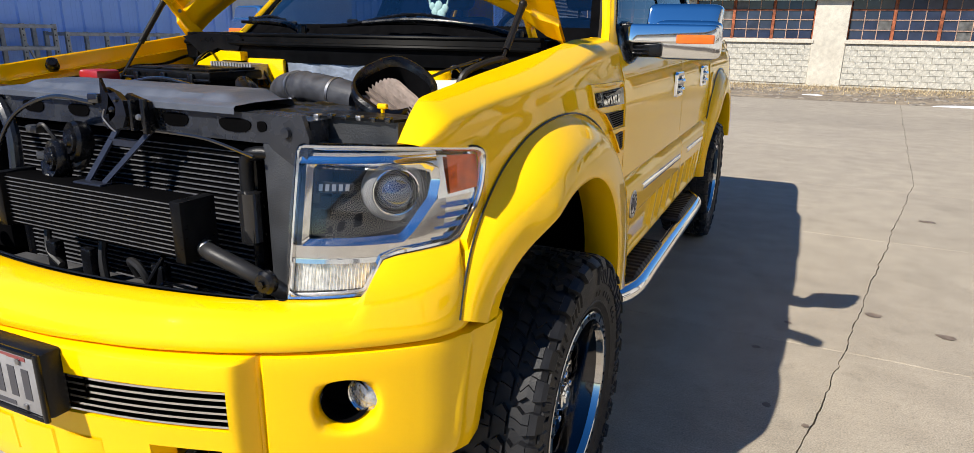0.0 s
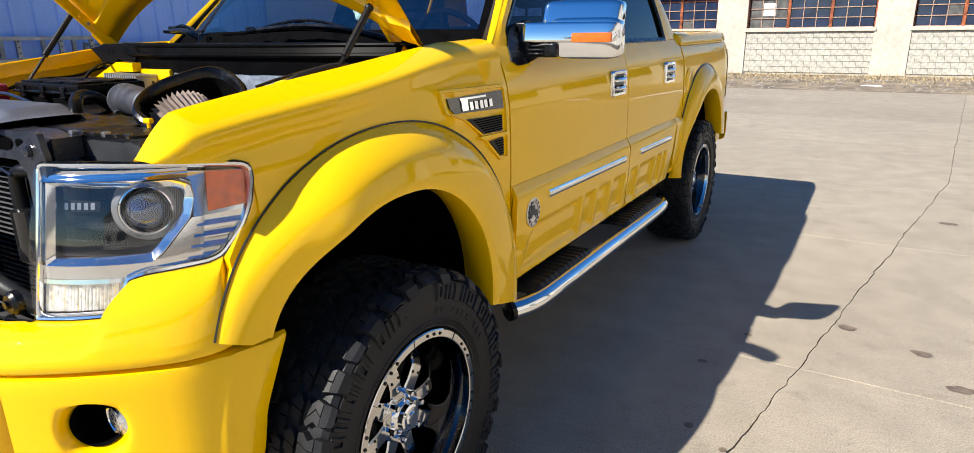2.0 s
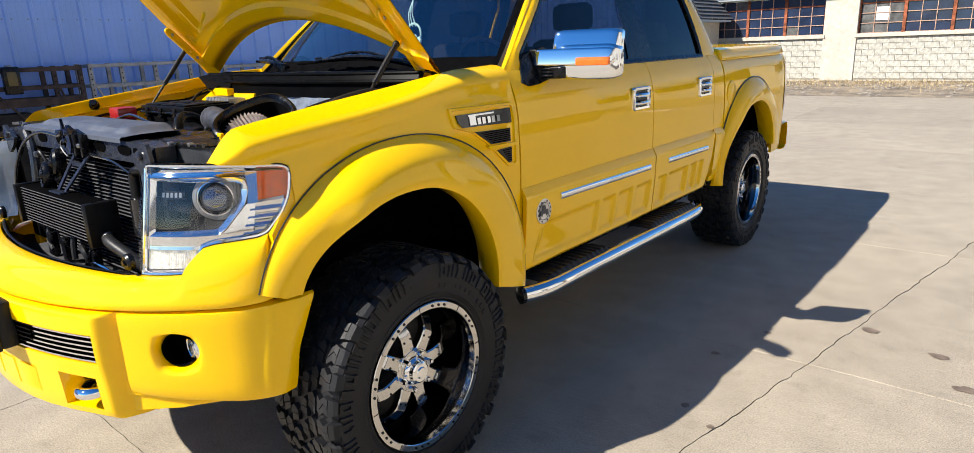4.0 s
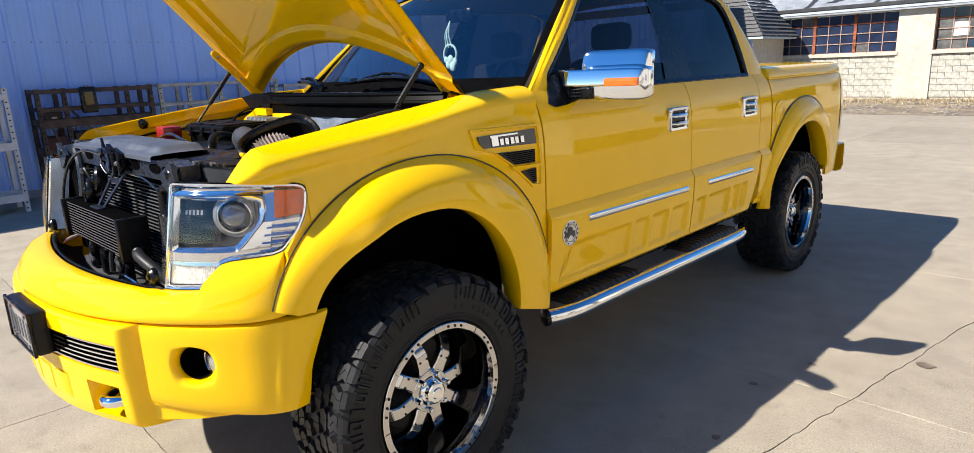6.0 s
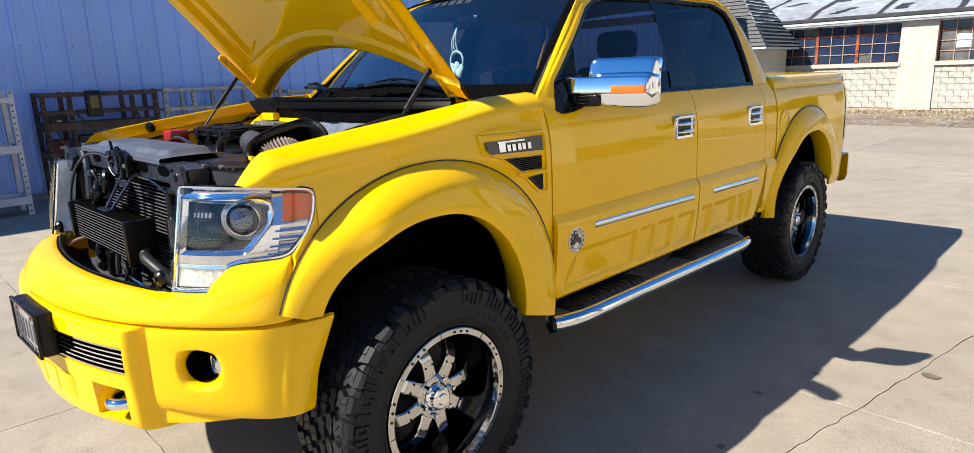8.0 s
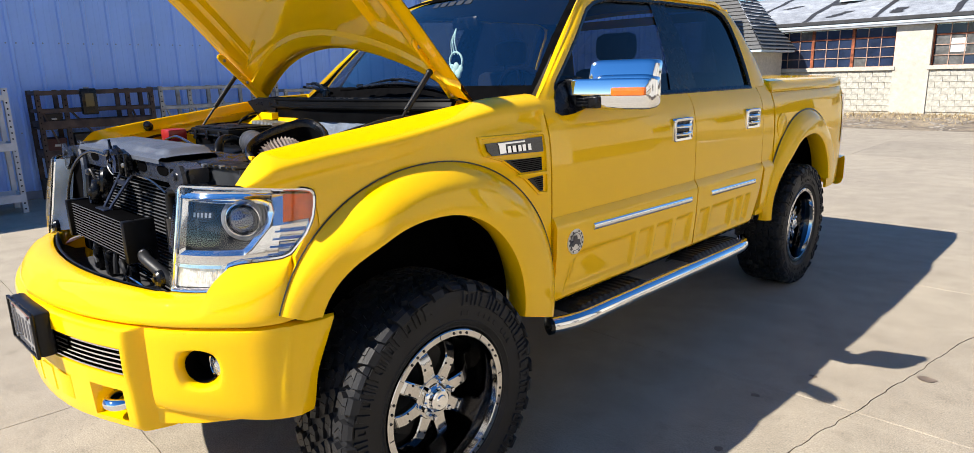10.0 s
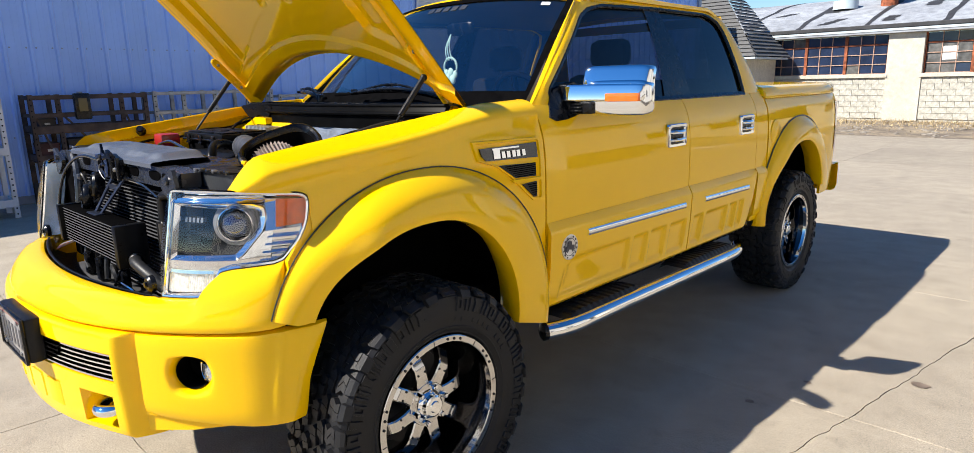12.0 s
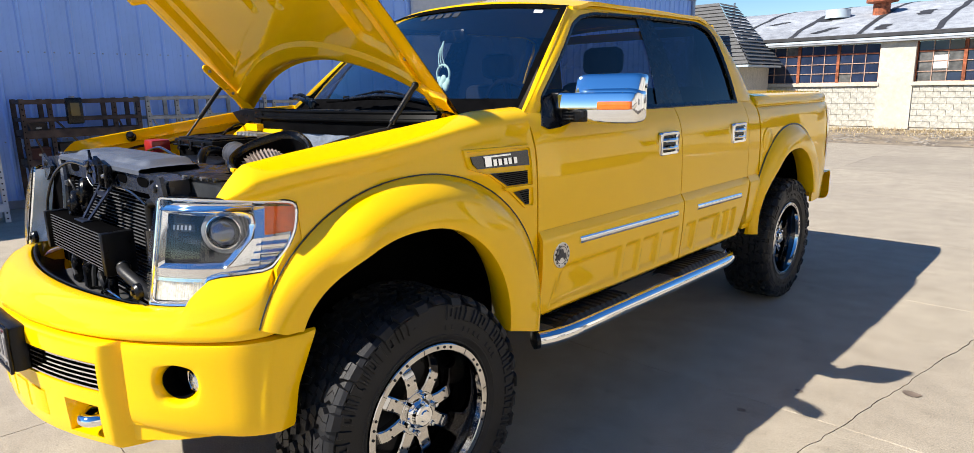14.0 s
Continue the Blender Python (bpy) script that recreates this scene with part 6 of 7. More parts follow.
# --- side steps, frame and axles ---
for s in (1, -1):
    bm = bmesh.new()
    pts = spline([(s * 1.0, .655, .522), (s * 1.035, .735, .524), (s * 1.053, .85, .525), (s * 1.055, 1.1, .525), (s * 1.055, 1.7, .52), (s * 1.055, 2.3, .515), (s * 1.04, 2.5, .512), (s * .98, 2.66, .505)], 6)
    tube(bm, pts, .037, 18)
    step = P("side_step", bm, CHROME, None, "chrome tube side step with black treads")
    bm = bmesh.new()
    a = Vector(pts[0])
    d = (Vector(pts[0]) - Vector(pts[1])).normalized()
    tube(bm, [a - d * .012, a + d * .006, a + d * .012], [.0385, .0385, .025], 16)
    P("end_cap", bm, BLACK, step, "black end cap")
    for y0, y1 in ((.76, 1.38), (1.80, 2.46)):
        bm = bmesh.new()
        rows = []
        for y in lin(y0, y1, 116):
            e = 1 - abs((y - (y0 + y1) / 2) / ((y1 - y0) / 2)) ** 6
            h = .020 * e + .005
            xo = 1.062
            rib = .007 if int((y - y0) / .022) % 2 and min(y - y0, y1 - y) > .04 else 0
            rows.append([(s * (xo - .155), y, .535), (s * (xo - .15), y, .548 + h), (s * (xo - .10), y, .553 + h + rib), (s * (xo - .02), y, .551 + h + rib), (s * (xo - .005), y, .545 + h * .6), (s * (xo - .0), y, .532)])
        loft(bm, rows)
        P("step_pad", bm, RUBBER, step, "black rubber step tread")
    for y in (.95, 2.05):
        bm = bmesh.new()
        tube(bm, [(s * 1.0, y, .50), (s * .80, y, .56), (s * .62, y, .62)], .02, 8)
        P("step_bracket", bm, BLACK, step)
    # rails, axles and underbody: shade under the truck is put into their colour
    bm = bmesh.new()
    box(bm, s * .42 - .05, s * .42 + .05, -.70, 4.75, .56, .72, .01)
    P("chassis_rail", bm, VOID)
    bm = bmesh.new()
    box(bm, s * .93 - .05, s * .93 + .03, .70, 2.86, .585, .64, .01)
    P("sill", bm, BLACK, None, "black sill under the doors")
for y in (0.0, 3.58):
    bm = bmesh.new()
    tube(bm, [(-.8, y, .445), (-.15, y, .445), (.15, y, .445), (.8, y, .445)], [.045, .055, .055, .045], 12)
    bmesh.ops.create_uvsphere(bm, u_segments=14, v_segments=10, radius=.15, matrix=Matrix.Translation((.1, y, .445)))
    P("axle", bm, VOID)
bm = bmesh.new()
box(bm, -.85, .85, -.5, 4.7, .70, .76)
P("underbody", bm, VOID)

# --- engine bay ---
# floor and shroud are near-black sheets that carry the bay's deep shade
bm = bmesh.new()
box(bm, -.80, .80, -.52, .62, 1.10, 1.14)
P("bay_floor", bm, VOID, None, "engine bay floor coloured near black for deep shade")
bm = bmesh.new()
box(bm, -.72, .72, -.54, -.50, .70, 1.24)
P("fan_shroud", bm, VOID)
for s in (-1, 1):
    bm = bmesh.new()
    rows = []
    for y in lin(-.50, .46, 20):
        zt = fender_top(y) - .05
        rows.append([(s * (fender_in(y) - .014), y, zt), (s * (fender_in(y) - .016), y, zt - .004), (s * (fender_in(y) - .020), y, zt - .03), (s * (fender_in(y) - .030), y, zt - .10), (s * (fender_in(y) - .045), y, 1.10)])
    loft(bm, rows)
    P("inner_apron", bm, YELLOW, None, "yellow inner fender apron")
    bm = bmesh.new()
    tube(bm, [(s * (fender_in(y) - .040 - .006 * math.sin(y * 9)), y, fender_top(y) - .085 + .006 * math.sin(y * 23)) for y in lin(-.35, .34, 30)], .006, 6)
    P("apron_harness", bm, BLACK, None, "black cable along the apron")
bm = bmesh.new()
rows = []
for x in lin(-.80, .80, 33):
    b = 1 - (x / .8) ** 2
    rows.append([(x, .36 - .10 * b, 1.10), (x, .36 - .10 * b, 1.38), (x, .335 - .11 * b, 1.39), (x, .33 - .11 * b, 1.455), (x, .345 - .11 * b, 1.482), (x, .39 - .11 * b, 1.486), (x, .46 - .12 * b, 1.476), (x, .60 - .14 * b, 1.458), (x, .76 - .16 * b, 1.474)])
loft(bm, rows)
P("cowl", bm, COWLBLACK, None, "black cowl and bulkhead")
bm = bmesh.new()
prism(bm, [(-.715, 1.474), (-.612, 1.400), (-.60, 1.402), (-.535, 1.432), (-.44, 1.418), (-.425, 1.426), (-.40, 1.466), (-.43, 1.482), (-.60, 1.488)], "y", .245, .256)
P("cowl_end_plate", bm, LIDBLACK, None, "black angled end plate of the cowl")
for dy, z, r2 in ((.325, 1.452, .009), (.345, 1.484, .007), (.44, 1.486, .006)):
    bm = bmesh.new()
    tube(bm, [(x, dy - .11 * (1 - (x / .8) ** 2) + (.01 * math.sin(x * 60) if r2 < .007 else 0), z) for x in lin(-.79, .79, 61)], r2, 8)
    P("cowl_seal", bm, COWLBLACK, None, "black rubber cowl seal")
for x in lin(-.70, .70, 29):
    bm = bmesh.new()
    b = 1 - (x / .8) ** 2
    box(bm, x - .004, x + .004, .385 - .11 * b, .45 - .11 * b, 1.482, 1.490, .001)
    P("cowl_louvre", bm, COWLBLACK)
bm = bmesh.new()
rows = [[(x, .232 + .02 * x + .004 * math.sin(x * 40 + z * 30), z) for x in lin(-.17, .40, 18)] for z in lin(1.25, 1.388, 6)]
loft(bm, rows)
P("heat_shield", bm, FOIL, None, "crinkled silver heat shield")
bm = bmesh.new()
box(bm, -.36, -.18, .215, .235, 1.2, 1.40, .008)
P("bulkhead_patch", bm, YELLOW, None, "yellow bulkhead panel")
bm = bmesh.new()
prism(bm, [(-.72, 1.30), (-.60, 1.372), (-.46, 1.425), (-.36, 1.422), (-.36, 1.39), (-.45, 1.39), (-.60, 1.33), (-.70, 1.26)], "y", .19, .225)
P("bulkhead_brace", bm, YELLOW, None, "slanting yellow brace")

# radiator stack
bm = bmesh.new()
prism(bm, [(-.635, 1.262), (.61, 1.262), (.64, 1.272), (.64, 1.318), (.55, 1.326), (-.57, 1.326), (-.66, 1.318), (-.66, 1.272)], "y", -.625, -.565)
beam = P("radiator_support", bm, STEELBLACK, None, "black steel radiator support beam")
# holes are not cut: near-black plates on the face stand for their shade
for x, w in ((-.44, .018), (-.285, .044), (-.10, .040), (.165, .012), (.245, .042), (.430, .047), (.508, .013)):
    bm = bmesh.new()
    h = min(w, .017)
    arc = []
    for a in lin(0, 2 * math.pi, 29)[:-1]:
        c2, s2 = math.cos(a), math.sin(a)
        arc.append((x + w * math.copysign(abs(c2) ** .6, c2), 1.302 + h * (1.2 if s2 < 0 else .6) * s2))
    prism(bm, arc, "y", -.6275, -.6255)
    P("beam_hole", bm, VOID, beam, "near-black plate standing for a shaded hole")
bm = bmesh.new()
rows = []
for x in lin(-.43, .445, 70):
    e = sstep(-.40, -.33, x) * (1 - sstep(.36, .42, x))
    n2 = .004 * (sstep(-.30, -.285, x) * (1 - sstep(-.20, -.185, x)) + sstep(.20, .215, x) * (1 - sstep(.30, .315, x)))
    k = .035 * e
    rows.append([(x, -.640, 1.322), (x, -.640, 1.336), (x, -.634, 1.340), (x, -.606, 1.341), (x, -.600 + n2, 1.342 + .003 * e), (x, -.588 + n2, 1.342 + .014 * e), (x, -.575, 1.343 + .018 * e - n2), (x, -.50, 1.343 + .020 * e), (x, -.465 + k * .3, 1.342 + .020 * e), (x, -.455 + k * .3, 1.341 + .014 * e), (x, -.44 + k * .3, 1.32)])
loft(bm, rows)
P("radiator_cover", bm, COVER, None, "dusty grey plastic radiator cover")
# solid core, near black so the gaps between fins look shaded
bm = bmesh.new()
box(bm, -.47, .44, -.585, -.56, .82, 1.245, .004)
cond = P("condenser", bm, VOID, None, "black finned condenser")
fin = None
for k in range(30):
    if fin is None:
        bm = bmesh.new()
        box(bm, -.455, .425, -.0025, .006, -.0010, .0010)
        fin = P("fin", bm, FINS, cond)
        fin.location = (0, -.588, .845)
    else:
        f2 = new("fin", fin.data)
        f2.parent = cond
        f2.location = (0, -.588, .845 + .0132 * k)
for x in (-.47, .435):
    bm = bmesh.new()
    tube(bm, [(x, -.585, .82), (x, -.585, 1.24)], .016, 10)
    P("condenser_tank", bm, BLACK, cond)
for x0, x1, m in ((-.655, -.50, DEEPBLACK), (.50, .655, GREYBLACK)):
    bm = bmesh.new()
    box(bm, x0, x1, -.625, -.57, .86, 1.272, .012)
    P("radiator_side_panel", bm, m, None, "black side panel beside the radiator")
for s in (-1, 1):
    bm = bmesh.new()
    prism(bm, [(s * .527, 1.288), (s * .60, 1.318), (s * .628, 1.334), (s * .642, 1.332), (s * .658, 1.285), (s * .648, 1.24), (s * .62, 1.222), (s * .560, 1.255)], "y", -.652, -.640)
    P("support_bracket", bm, STEELBLACK, None, "folded black bracket")
    bm = bmesh.new()
    prism(bm, [(s * .598, -.560), (s * .70, -.556), (s * .80, -.540), (s * .822, -.50), (s * .822, -.44), (s * .598, -.44)], "z", 1.235, 1.318)
    shelf = P("lamp_shelf", bm, GREYBLACK, None, "black panel behind the headlight")
    bm = bmesh.new()
    prism(bm, [(s * .58, -.568), (s * .70, -.564), (s * .795, -.549), (s * .815, -.49), (s * .815, -.455), (s * .58, -.455)], "z", 1.3184, 1.324)
    P("shelf_strip", bm, LIDBLACK, shelf, "black lipped top")
    for k in range(6):
        bm = bmesh.new()
        x = .612 + .034 * k
        box(bm, s * x - .007, s * x + .007, -.573 + .0035 * k, -.557 + .0035 * k, 1.318, 1.3275 + .002 * (k % 2), .002)
        P("shelf_clip", bm, GLOSSBLACK if k % 3 else DULLMETAL, shelf)
    bm = bmesh.new()
    lathe(bm, [(.0001, .012), (.02, .011), (.026, .004), (.026, -.01)], 16, Matrix.Translation((s * .590, -.735, .99)) @ pose(0, 0, 0, 90, 0, 0))
    lathe(bm, [(.0001, .018), (.009, .018), (.009, .0)], 6, Matrix.Translation((s * .590, -.735, .99)) @ pose(0, 0, 0, 90, 0, 0))
    P("mount_bolt", bm, BLACK, None, "round mount with bolt")
    bm = bmesh.new()
    lathe(bm, [(.0001, .008), (.011, .007), (.013, 0)], 10, Matrix.Translation((s * .60, -.653, 1.295)) @ pose(0, 0, 0, 90, 0, 0))
    P("bracket_bolt", bm, STEELBLACK)

# oil cooler before it; the core's black stands for shade between its fins
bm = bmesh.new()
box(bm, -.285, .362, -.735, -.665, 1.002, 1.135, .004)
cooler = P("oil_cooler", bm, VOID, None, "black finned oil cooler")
fin = None
for k in range(12):
    if fin is None:
        bm = bmesh.new()
        box(bm, -.27, .345, -.0005, .004, -.0009, .0009)
        fin = P("cooler_fin", bm, FINS, cooler)
        fin.location = (0, -.737, 1.010)
    else:
        f2 = new("cooler_fin", fin.data)
        f2.parent = cooler
        f2.location = (0, -.737, 1.010 + .0107 * k)
for x0, x1 in ((-.30, -.27), (.345, .378)):
    bm = bmesh.new()
    box(bm, x0, x1, -.752, -.655, .998, 1.140, .004)
    P("cooler_tank", bm, LIDBLACK, cooler, "black end tank")
bm = bmesh.new()
tube(bm, spline([(.375, -.70, 1.025), (.43, -.715, 1.02), (.52, -.70, .985), (.58, -.66, .93), (.60, -.6, .86)], 7), .019, 14)
P("cooler_hose", bm, HOSE, None, "ribbed black hose")
bm = bmesh.new()
lathe(bm, [(.021, -.008), (.022, -.006), (.022, .006), (.021, .008)], 18, Matrix.Translation((.392, -.704, 1.025)) @ pose(0, 0, 0, 0, 95, 0))
P("hose_clamp", bm, SATIN, None, "steel hose clamp")

bm = bmesh.new()
tube(bm, spline([(-.44, -.628, 1.315), (-.40, -.634, 1.27), (-.372, -.642, 1.21), (-.365, -.65, 1.14), (-.365, -.66, 1.03)], 6), .017, 10)
P("support_tube", bm, STEELBLACK, None, "bent black support tube")
# latch, its A-shaped stay and the horns
bm = bmesh.new()
for a, b in (((.060, -.642, 1.268), (.000, -.70, 1.136)), ((.178, -.642, 1.270), (.058, -.70, 1.136)), ((.042, -.656, 1.232), (.142, -.656, 1.232))):
    a, b = Vector(a), Vector(b)
    w = Vector((.010, 0, 0)) if abs(a.z - b.z) > .02 else Vector((0, 0, .008))
    t = Vector((0, .007, 0))
    vs = loft(bm, [[a - w, a + w, a + w + t, a - w + t], [b - w, b + w, b + w + t, b - w + t]], True)
    bm.faces.new(vs[0])
    bm.faces.new(vs[1])
box(bm, -.02, .08, -.722, -.69, 1.134, 1.140, .002)
P("latch_stay", bm, mat("blued_steel", (.035, .042, .065), .3, 0.6, 0, .2, 30), None, "dark blue-grey A-shaped latch stay")
bm = bmesh.new()
prism(bm, [(.035, 1.262), (.165, 1.268), (.192, 1.285), (.192, 1.335), (.150, 1.345), (.125, 1.352), (.105, 1.338), (.09, 1.35), (.05, 1.362), (.038, 1.345), (.030, 1.30)], "y", -.652, -.64)
latch = P("hood_latch", bm, BLACK, None, "black hood latch")
bm = bmesh.new()
prism(bm, [(.055, 1.385), (.070, 1.352), (.086, 1.350), (.070, 1.318), (.060, 1.300), (.048, 1.318)], "y", -.668, -.660)
P("latch_hook", bm, BLACK, latch, "upright latch hook")
bm = bmesh.new()
prism(bm, [(.092, 1.352), (.118, 1.356), (.140, 1.338), (.146, 1.305), (.130, 1.275), (.098, 1.268), (.085, 1.285), (.108, 1.302), (.112, 1.322), (.092, 1.332)], "y", -.678, -.664)
P("latch_claw", bm, GLOSSBLACK, latch, "black latch claw")
bm = bmesh.new()
box(bm, .008, .048, -.675, -.645, 1.325, 1.348, .005)
P("cable_boss", bm, GLOSSBLACK, latch)
bm = bmesh.new()
tube(bm, spline([(.080, -.684, 1.315), (.074, -.686, 1.297), (.084, -.686, 1.285), (.096, -.684, 1.272), (.105, -.68, 1.264)], 4), .0018, 6)
P("latch_spring", bm, DULLMETAL, latch, "bright latch spring")
bm = bmesh.new()
box(bm, .150, .160, -.674, -.65, 1.268, 1.34, .002)
box(bm, .176, .190, -.664, -.65, 1.262, 1.342, .002)
P("latch_flange", bm, BLACK, latch)
for x, z in ((.052, 1.283), (.118, 1.340), (.170, 1.30), (.100, 1.315), (.045, 1.31)):
    bm = bmesh.new()
    lathe(bm, [(.0001, .006), (.006, .005), (.0085, 0)], 8, Matrix.Translation((x, -.664 - .014 * (.09 < x < .13), z)) @ pose(0, 0, 0, 90, 0, 0))
    P("latch_bolt", bm, GLOSSBLACK if x < .15 else DULLMETAL, latch)
for x, y, z, r in ((-.075, -.665, 1.224, .052), (-.132, -.685, 1.178, .050)):
    bm = bmesh.new()
    M = Matrix.Translation((x, y, z)) @ pose(0, 0, 0, 82, 0, -14)
    lathe(bm, [(.0001, .022), (.012, .022), (.016, .014), (r * .6, .016), (r * .62, .008), (r * .9, .012), (r, .004), (r, -.012), (r * .8, -.03), (.0001, -.034)], 30, M)
    P("horn", bm, BLACK, None, "round black horn")
    bm = bmesh.new()
    tube(bm, spline([(x + .03, y + .01, z - .03), (x + .01, y, z - .058), (x - .03, y, z - .05), (x - .045, y + .01, z - .015)], 5), [.010 + .0006 * k for k in range(16)], 10)
    P("horn_trumpet", bm, BLACK, None)
bm = bmesh.new()
tube(bm, spline([(.02, -.665, 1.325), (-.10, -.69, 1.335), (-.22, -.71, 1.29), (-.285, -.73, 1.20), (-.31, -.74, 1.10), (-.31, -.74, 1.0)], 8), .0055, 8)
P("release_cable", bm, GLOSSBLACK, None, "black release cable")
bm = bmesh.new()
tube(bm, spline([(.12, -.64, 1.268), (.22, -.645, 1.268), (.36, -.645, 1.262), (.50, -.65, 1.235)], 8), .004, 6)
P("wire", bm, GLOSSBLACK, None, "thin black wire")
# dryer tube
bm = bmesh.new()
tube(bm, spline([(.53, -.60, 1.232), (.49, -.615, 1.238), (.452, -.62, 1.225), (.445, -.62, 1.18), (.445, -.62, 1.14)], 6), .016, 12)
P("refrigerant_pipe", bm, MATBLACK, None, "bent black pipe")
bm = bmesh.new()
tube(bm, [(.45, -.62, 1.15), (.45, -.62, 1.145), (.45, -.62, 1.03), (.45, -.62, 1.022)], [.015, .027, .027, .018], 16)
P("receiver_drier", bm, GLOSSBLACK, None, "black cylinder drier")
# lower clutter behind the valance
for k, (p, r, m) in enumerate((
        ([(.27, -.735, .925), (.30, -.74, .940), (.375, -.745, .943), (.465, -.745, .937), (.48, -.74, .90)], .0065, CHROME),
        ([(-.02, -.66, 1.0), (-.015, -.68, .94), (0.0, -.69, .88)], .011, HOSE),
        ([(.10, -.67, .90), (.12, -.70, .95), (.17, -.71, .94), (.19, -.70, .88)], .010, HOSE),
        ([(-.22, -.68, 1.0), (-.20, -.70, .93), (-.14, -.71, .90)], .009, HOSE),
        ([(.24, -.70, .98), (.20, -.72, .91), (.19, -.73, .88)], .006, BLACK),
        ([(.46, -.70, .90), (.53, -.73, .93), (.57, -.74, .95)], .012, HOSE))):
    bm = bmesh.new()
    tube(bm, spline(p, 6), r, 8)
    P("pipe" if m is CHROME else "hose", bm, m)
for x in (-.18, -.04, .22):
    bm = bmesh.new()
    box(bm, x - .02, x + .02, -.71, -.68, .87, .96, .008)
    P("small_bracket", bm, BLACK)
bm = bmesh.new()
box(bm, -.45, .50, -.79, -.62, .835, .865, .01)
P("crash_bar", bm, mat("grey_primer_steel", (.07, .07, .074), .5, 0, 0, .3, 20), None, "grey crossmember behind the valance")

# battery, intake, reservoirs
bm = bmesh.new()
box(bm, -.60, -.21, -.10, .12, 1.16, 1.345, .012)
batt = P("battery_box", bm, DEEPBLACK, None, "black battery box")
bm = bmesh.new()
box(bm, -.61, -.20, -.11, .13, 1.335, 1.366, .008)
lid = P("battery_lid", bm, LIDBLACK, batt, "black lid")
for x0, x1, y0, y1 in ((-.59, -.46, -.095, -.01), (-.44, -.33, -.095, -.01), (-.31, -.215, -.095, -.01), (-.585, -.40, .01, .115), (-.38, -.22, .01, .115)):
    bm = bmesh.new()
    box(bm, x0, x1, y0, y1, 1.366, 1.373, .003)
    P("lid_panel", bm, LIDBLACK, lid)
bm = bmesh.new()
tube(bm, [(-.612, -.112, 1.337), (-.20, -.112, 1.337)], .005, 6)
P("lid_lip", bm, BLACK, lid)
for x in (-.54, -.41, -.28):
    bm = bmesh.new()
    box(bm, x - .012, x + .012, -.121, -.106, 1.312, 1.358, .003)
    box(bm, x - .018, x + .018, -.123, -.112, 1.318, 1.326, .002)
    P("lid_clip", bm, BLACK, batt)
bm = bmesh.new()
box(bm, -.70, -.60, -.22, -.13, 1.30, 1.362, .012)
P("terminal_cover", bm, RED, None, "red terminal cover")
bm = bmesh.new()
lathe(bm, [(.0001, .03), (.014, .03), (.018, .024), (.018, .006), (.022, .0), (.022, -.01)], 16, Matrix.Translation((-.805, -.235, 1.372)) @ pose(0, 0, 0, 60, 0, 60))
P("rubber_stop", bm, BLACK, None, "black rubber hood stop")
bm = bmesh.new()
box(bm, -.455, -.25, .13, .215, 1.325, 1.372, .006)
module = P("control_module", bm, CASTING, None, "grey ribbed control module")
for k in range(15):
    bm = bmesh.new()
    box(bm, -.450 + .0136 * k, -.4435 + .0136 * k, .128, .217, 1.368, 1.387 - .0004 * k)
    P("cooling_rib", bm, CASTING, module)
bm = bmesh.new()
box(bm, -.40, .30, -.30, .20, 1.14, 1.30, .04)
P("engine_cover", bm, LIDBLACK, None, "black engine cover")
# intake pipe with clamps
pts = spline([(.04, .0, 1.285), (.13, -.13, 1.318), (.23, -.215, 1.342), (.33, -.255, 1.352), (.44, -.275, 1.342), (.52, -.285, 1.33)], 8)
bm = bmesh.new()
tube(bm, pts, [.041 + (.0025 * math.sin(k * 1.7) if 20 < k < 27 else 0) + (.003 if k < 20 else 0) for k in range(len(pts))], 24)
P("intake_pipe", bm, PIPE, None, "black rubber intake pipe")
for k, r in ((20, .0455), (32, .043)):
    a, b = Vector(pts[k]), Vector(pts[k + 1])
    d = (b - a).normalized()
    bm = bmesh.new()
    tube(bm, [a - d * .005, a - d * .0045, a + d * .0045, a + d * .005], [r - .004, r, r, r - .004], 24)
    cl = P("pipe_clamp", bm, DULLMETAL, None, "steel band clamp")
    bm = bmesh.new()
    box(bm, -.006, .006, -.012, .012, -.006, .006, .002, Matrix.Translation(a + Vector((.004, -.030, -.032))))
    P("clamp_screw", bm, SATIN, cl)
# open-top filter box, its mouth leaning towards the fender
def mouth(a, f, dz):
    """A point of the D-shaped mouth at angle a, f times as wide, dz above its plane."""
    c2, s2 = math.cos(a), math.sin(a)
    w = .078 if c2 > 0 else .074
    x = .624 + f * w * math.copysign(abs(c2) ** .8, c2) - f * .018 * s2
    y = -.280 + f * .138 * math.copysign(abs(s2) ** (.62 if s2 > 0 else .9), s2)
    return Vector((x, y, 1.4095 - .5 * (x - .593) + .19 * (y + .139) + dz))


def mouth_loft(steps):
    b = bmesh.new()
    loft(b, [[mouth(2 * math.pi * k / 64, f, dz) for k in range(64)] for f, dz in steps], True)
    return b


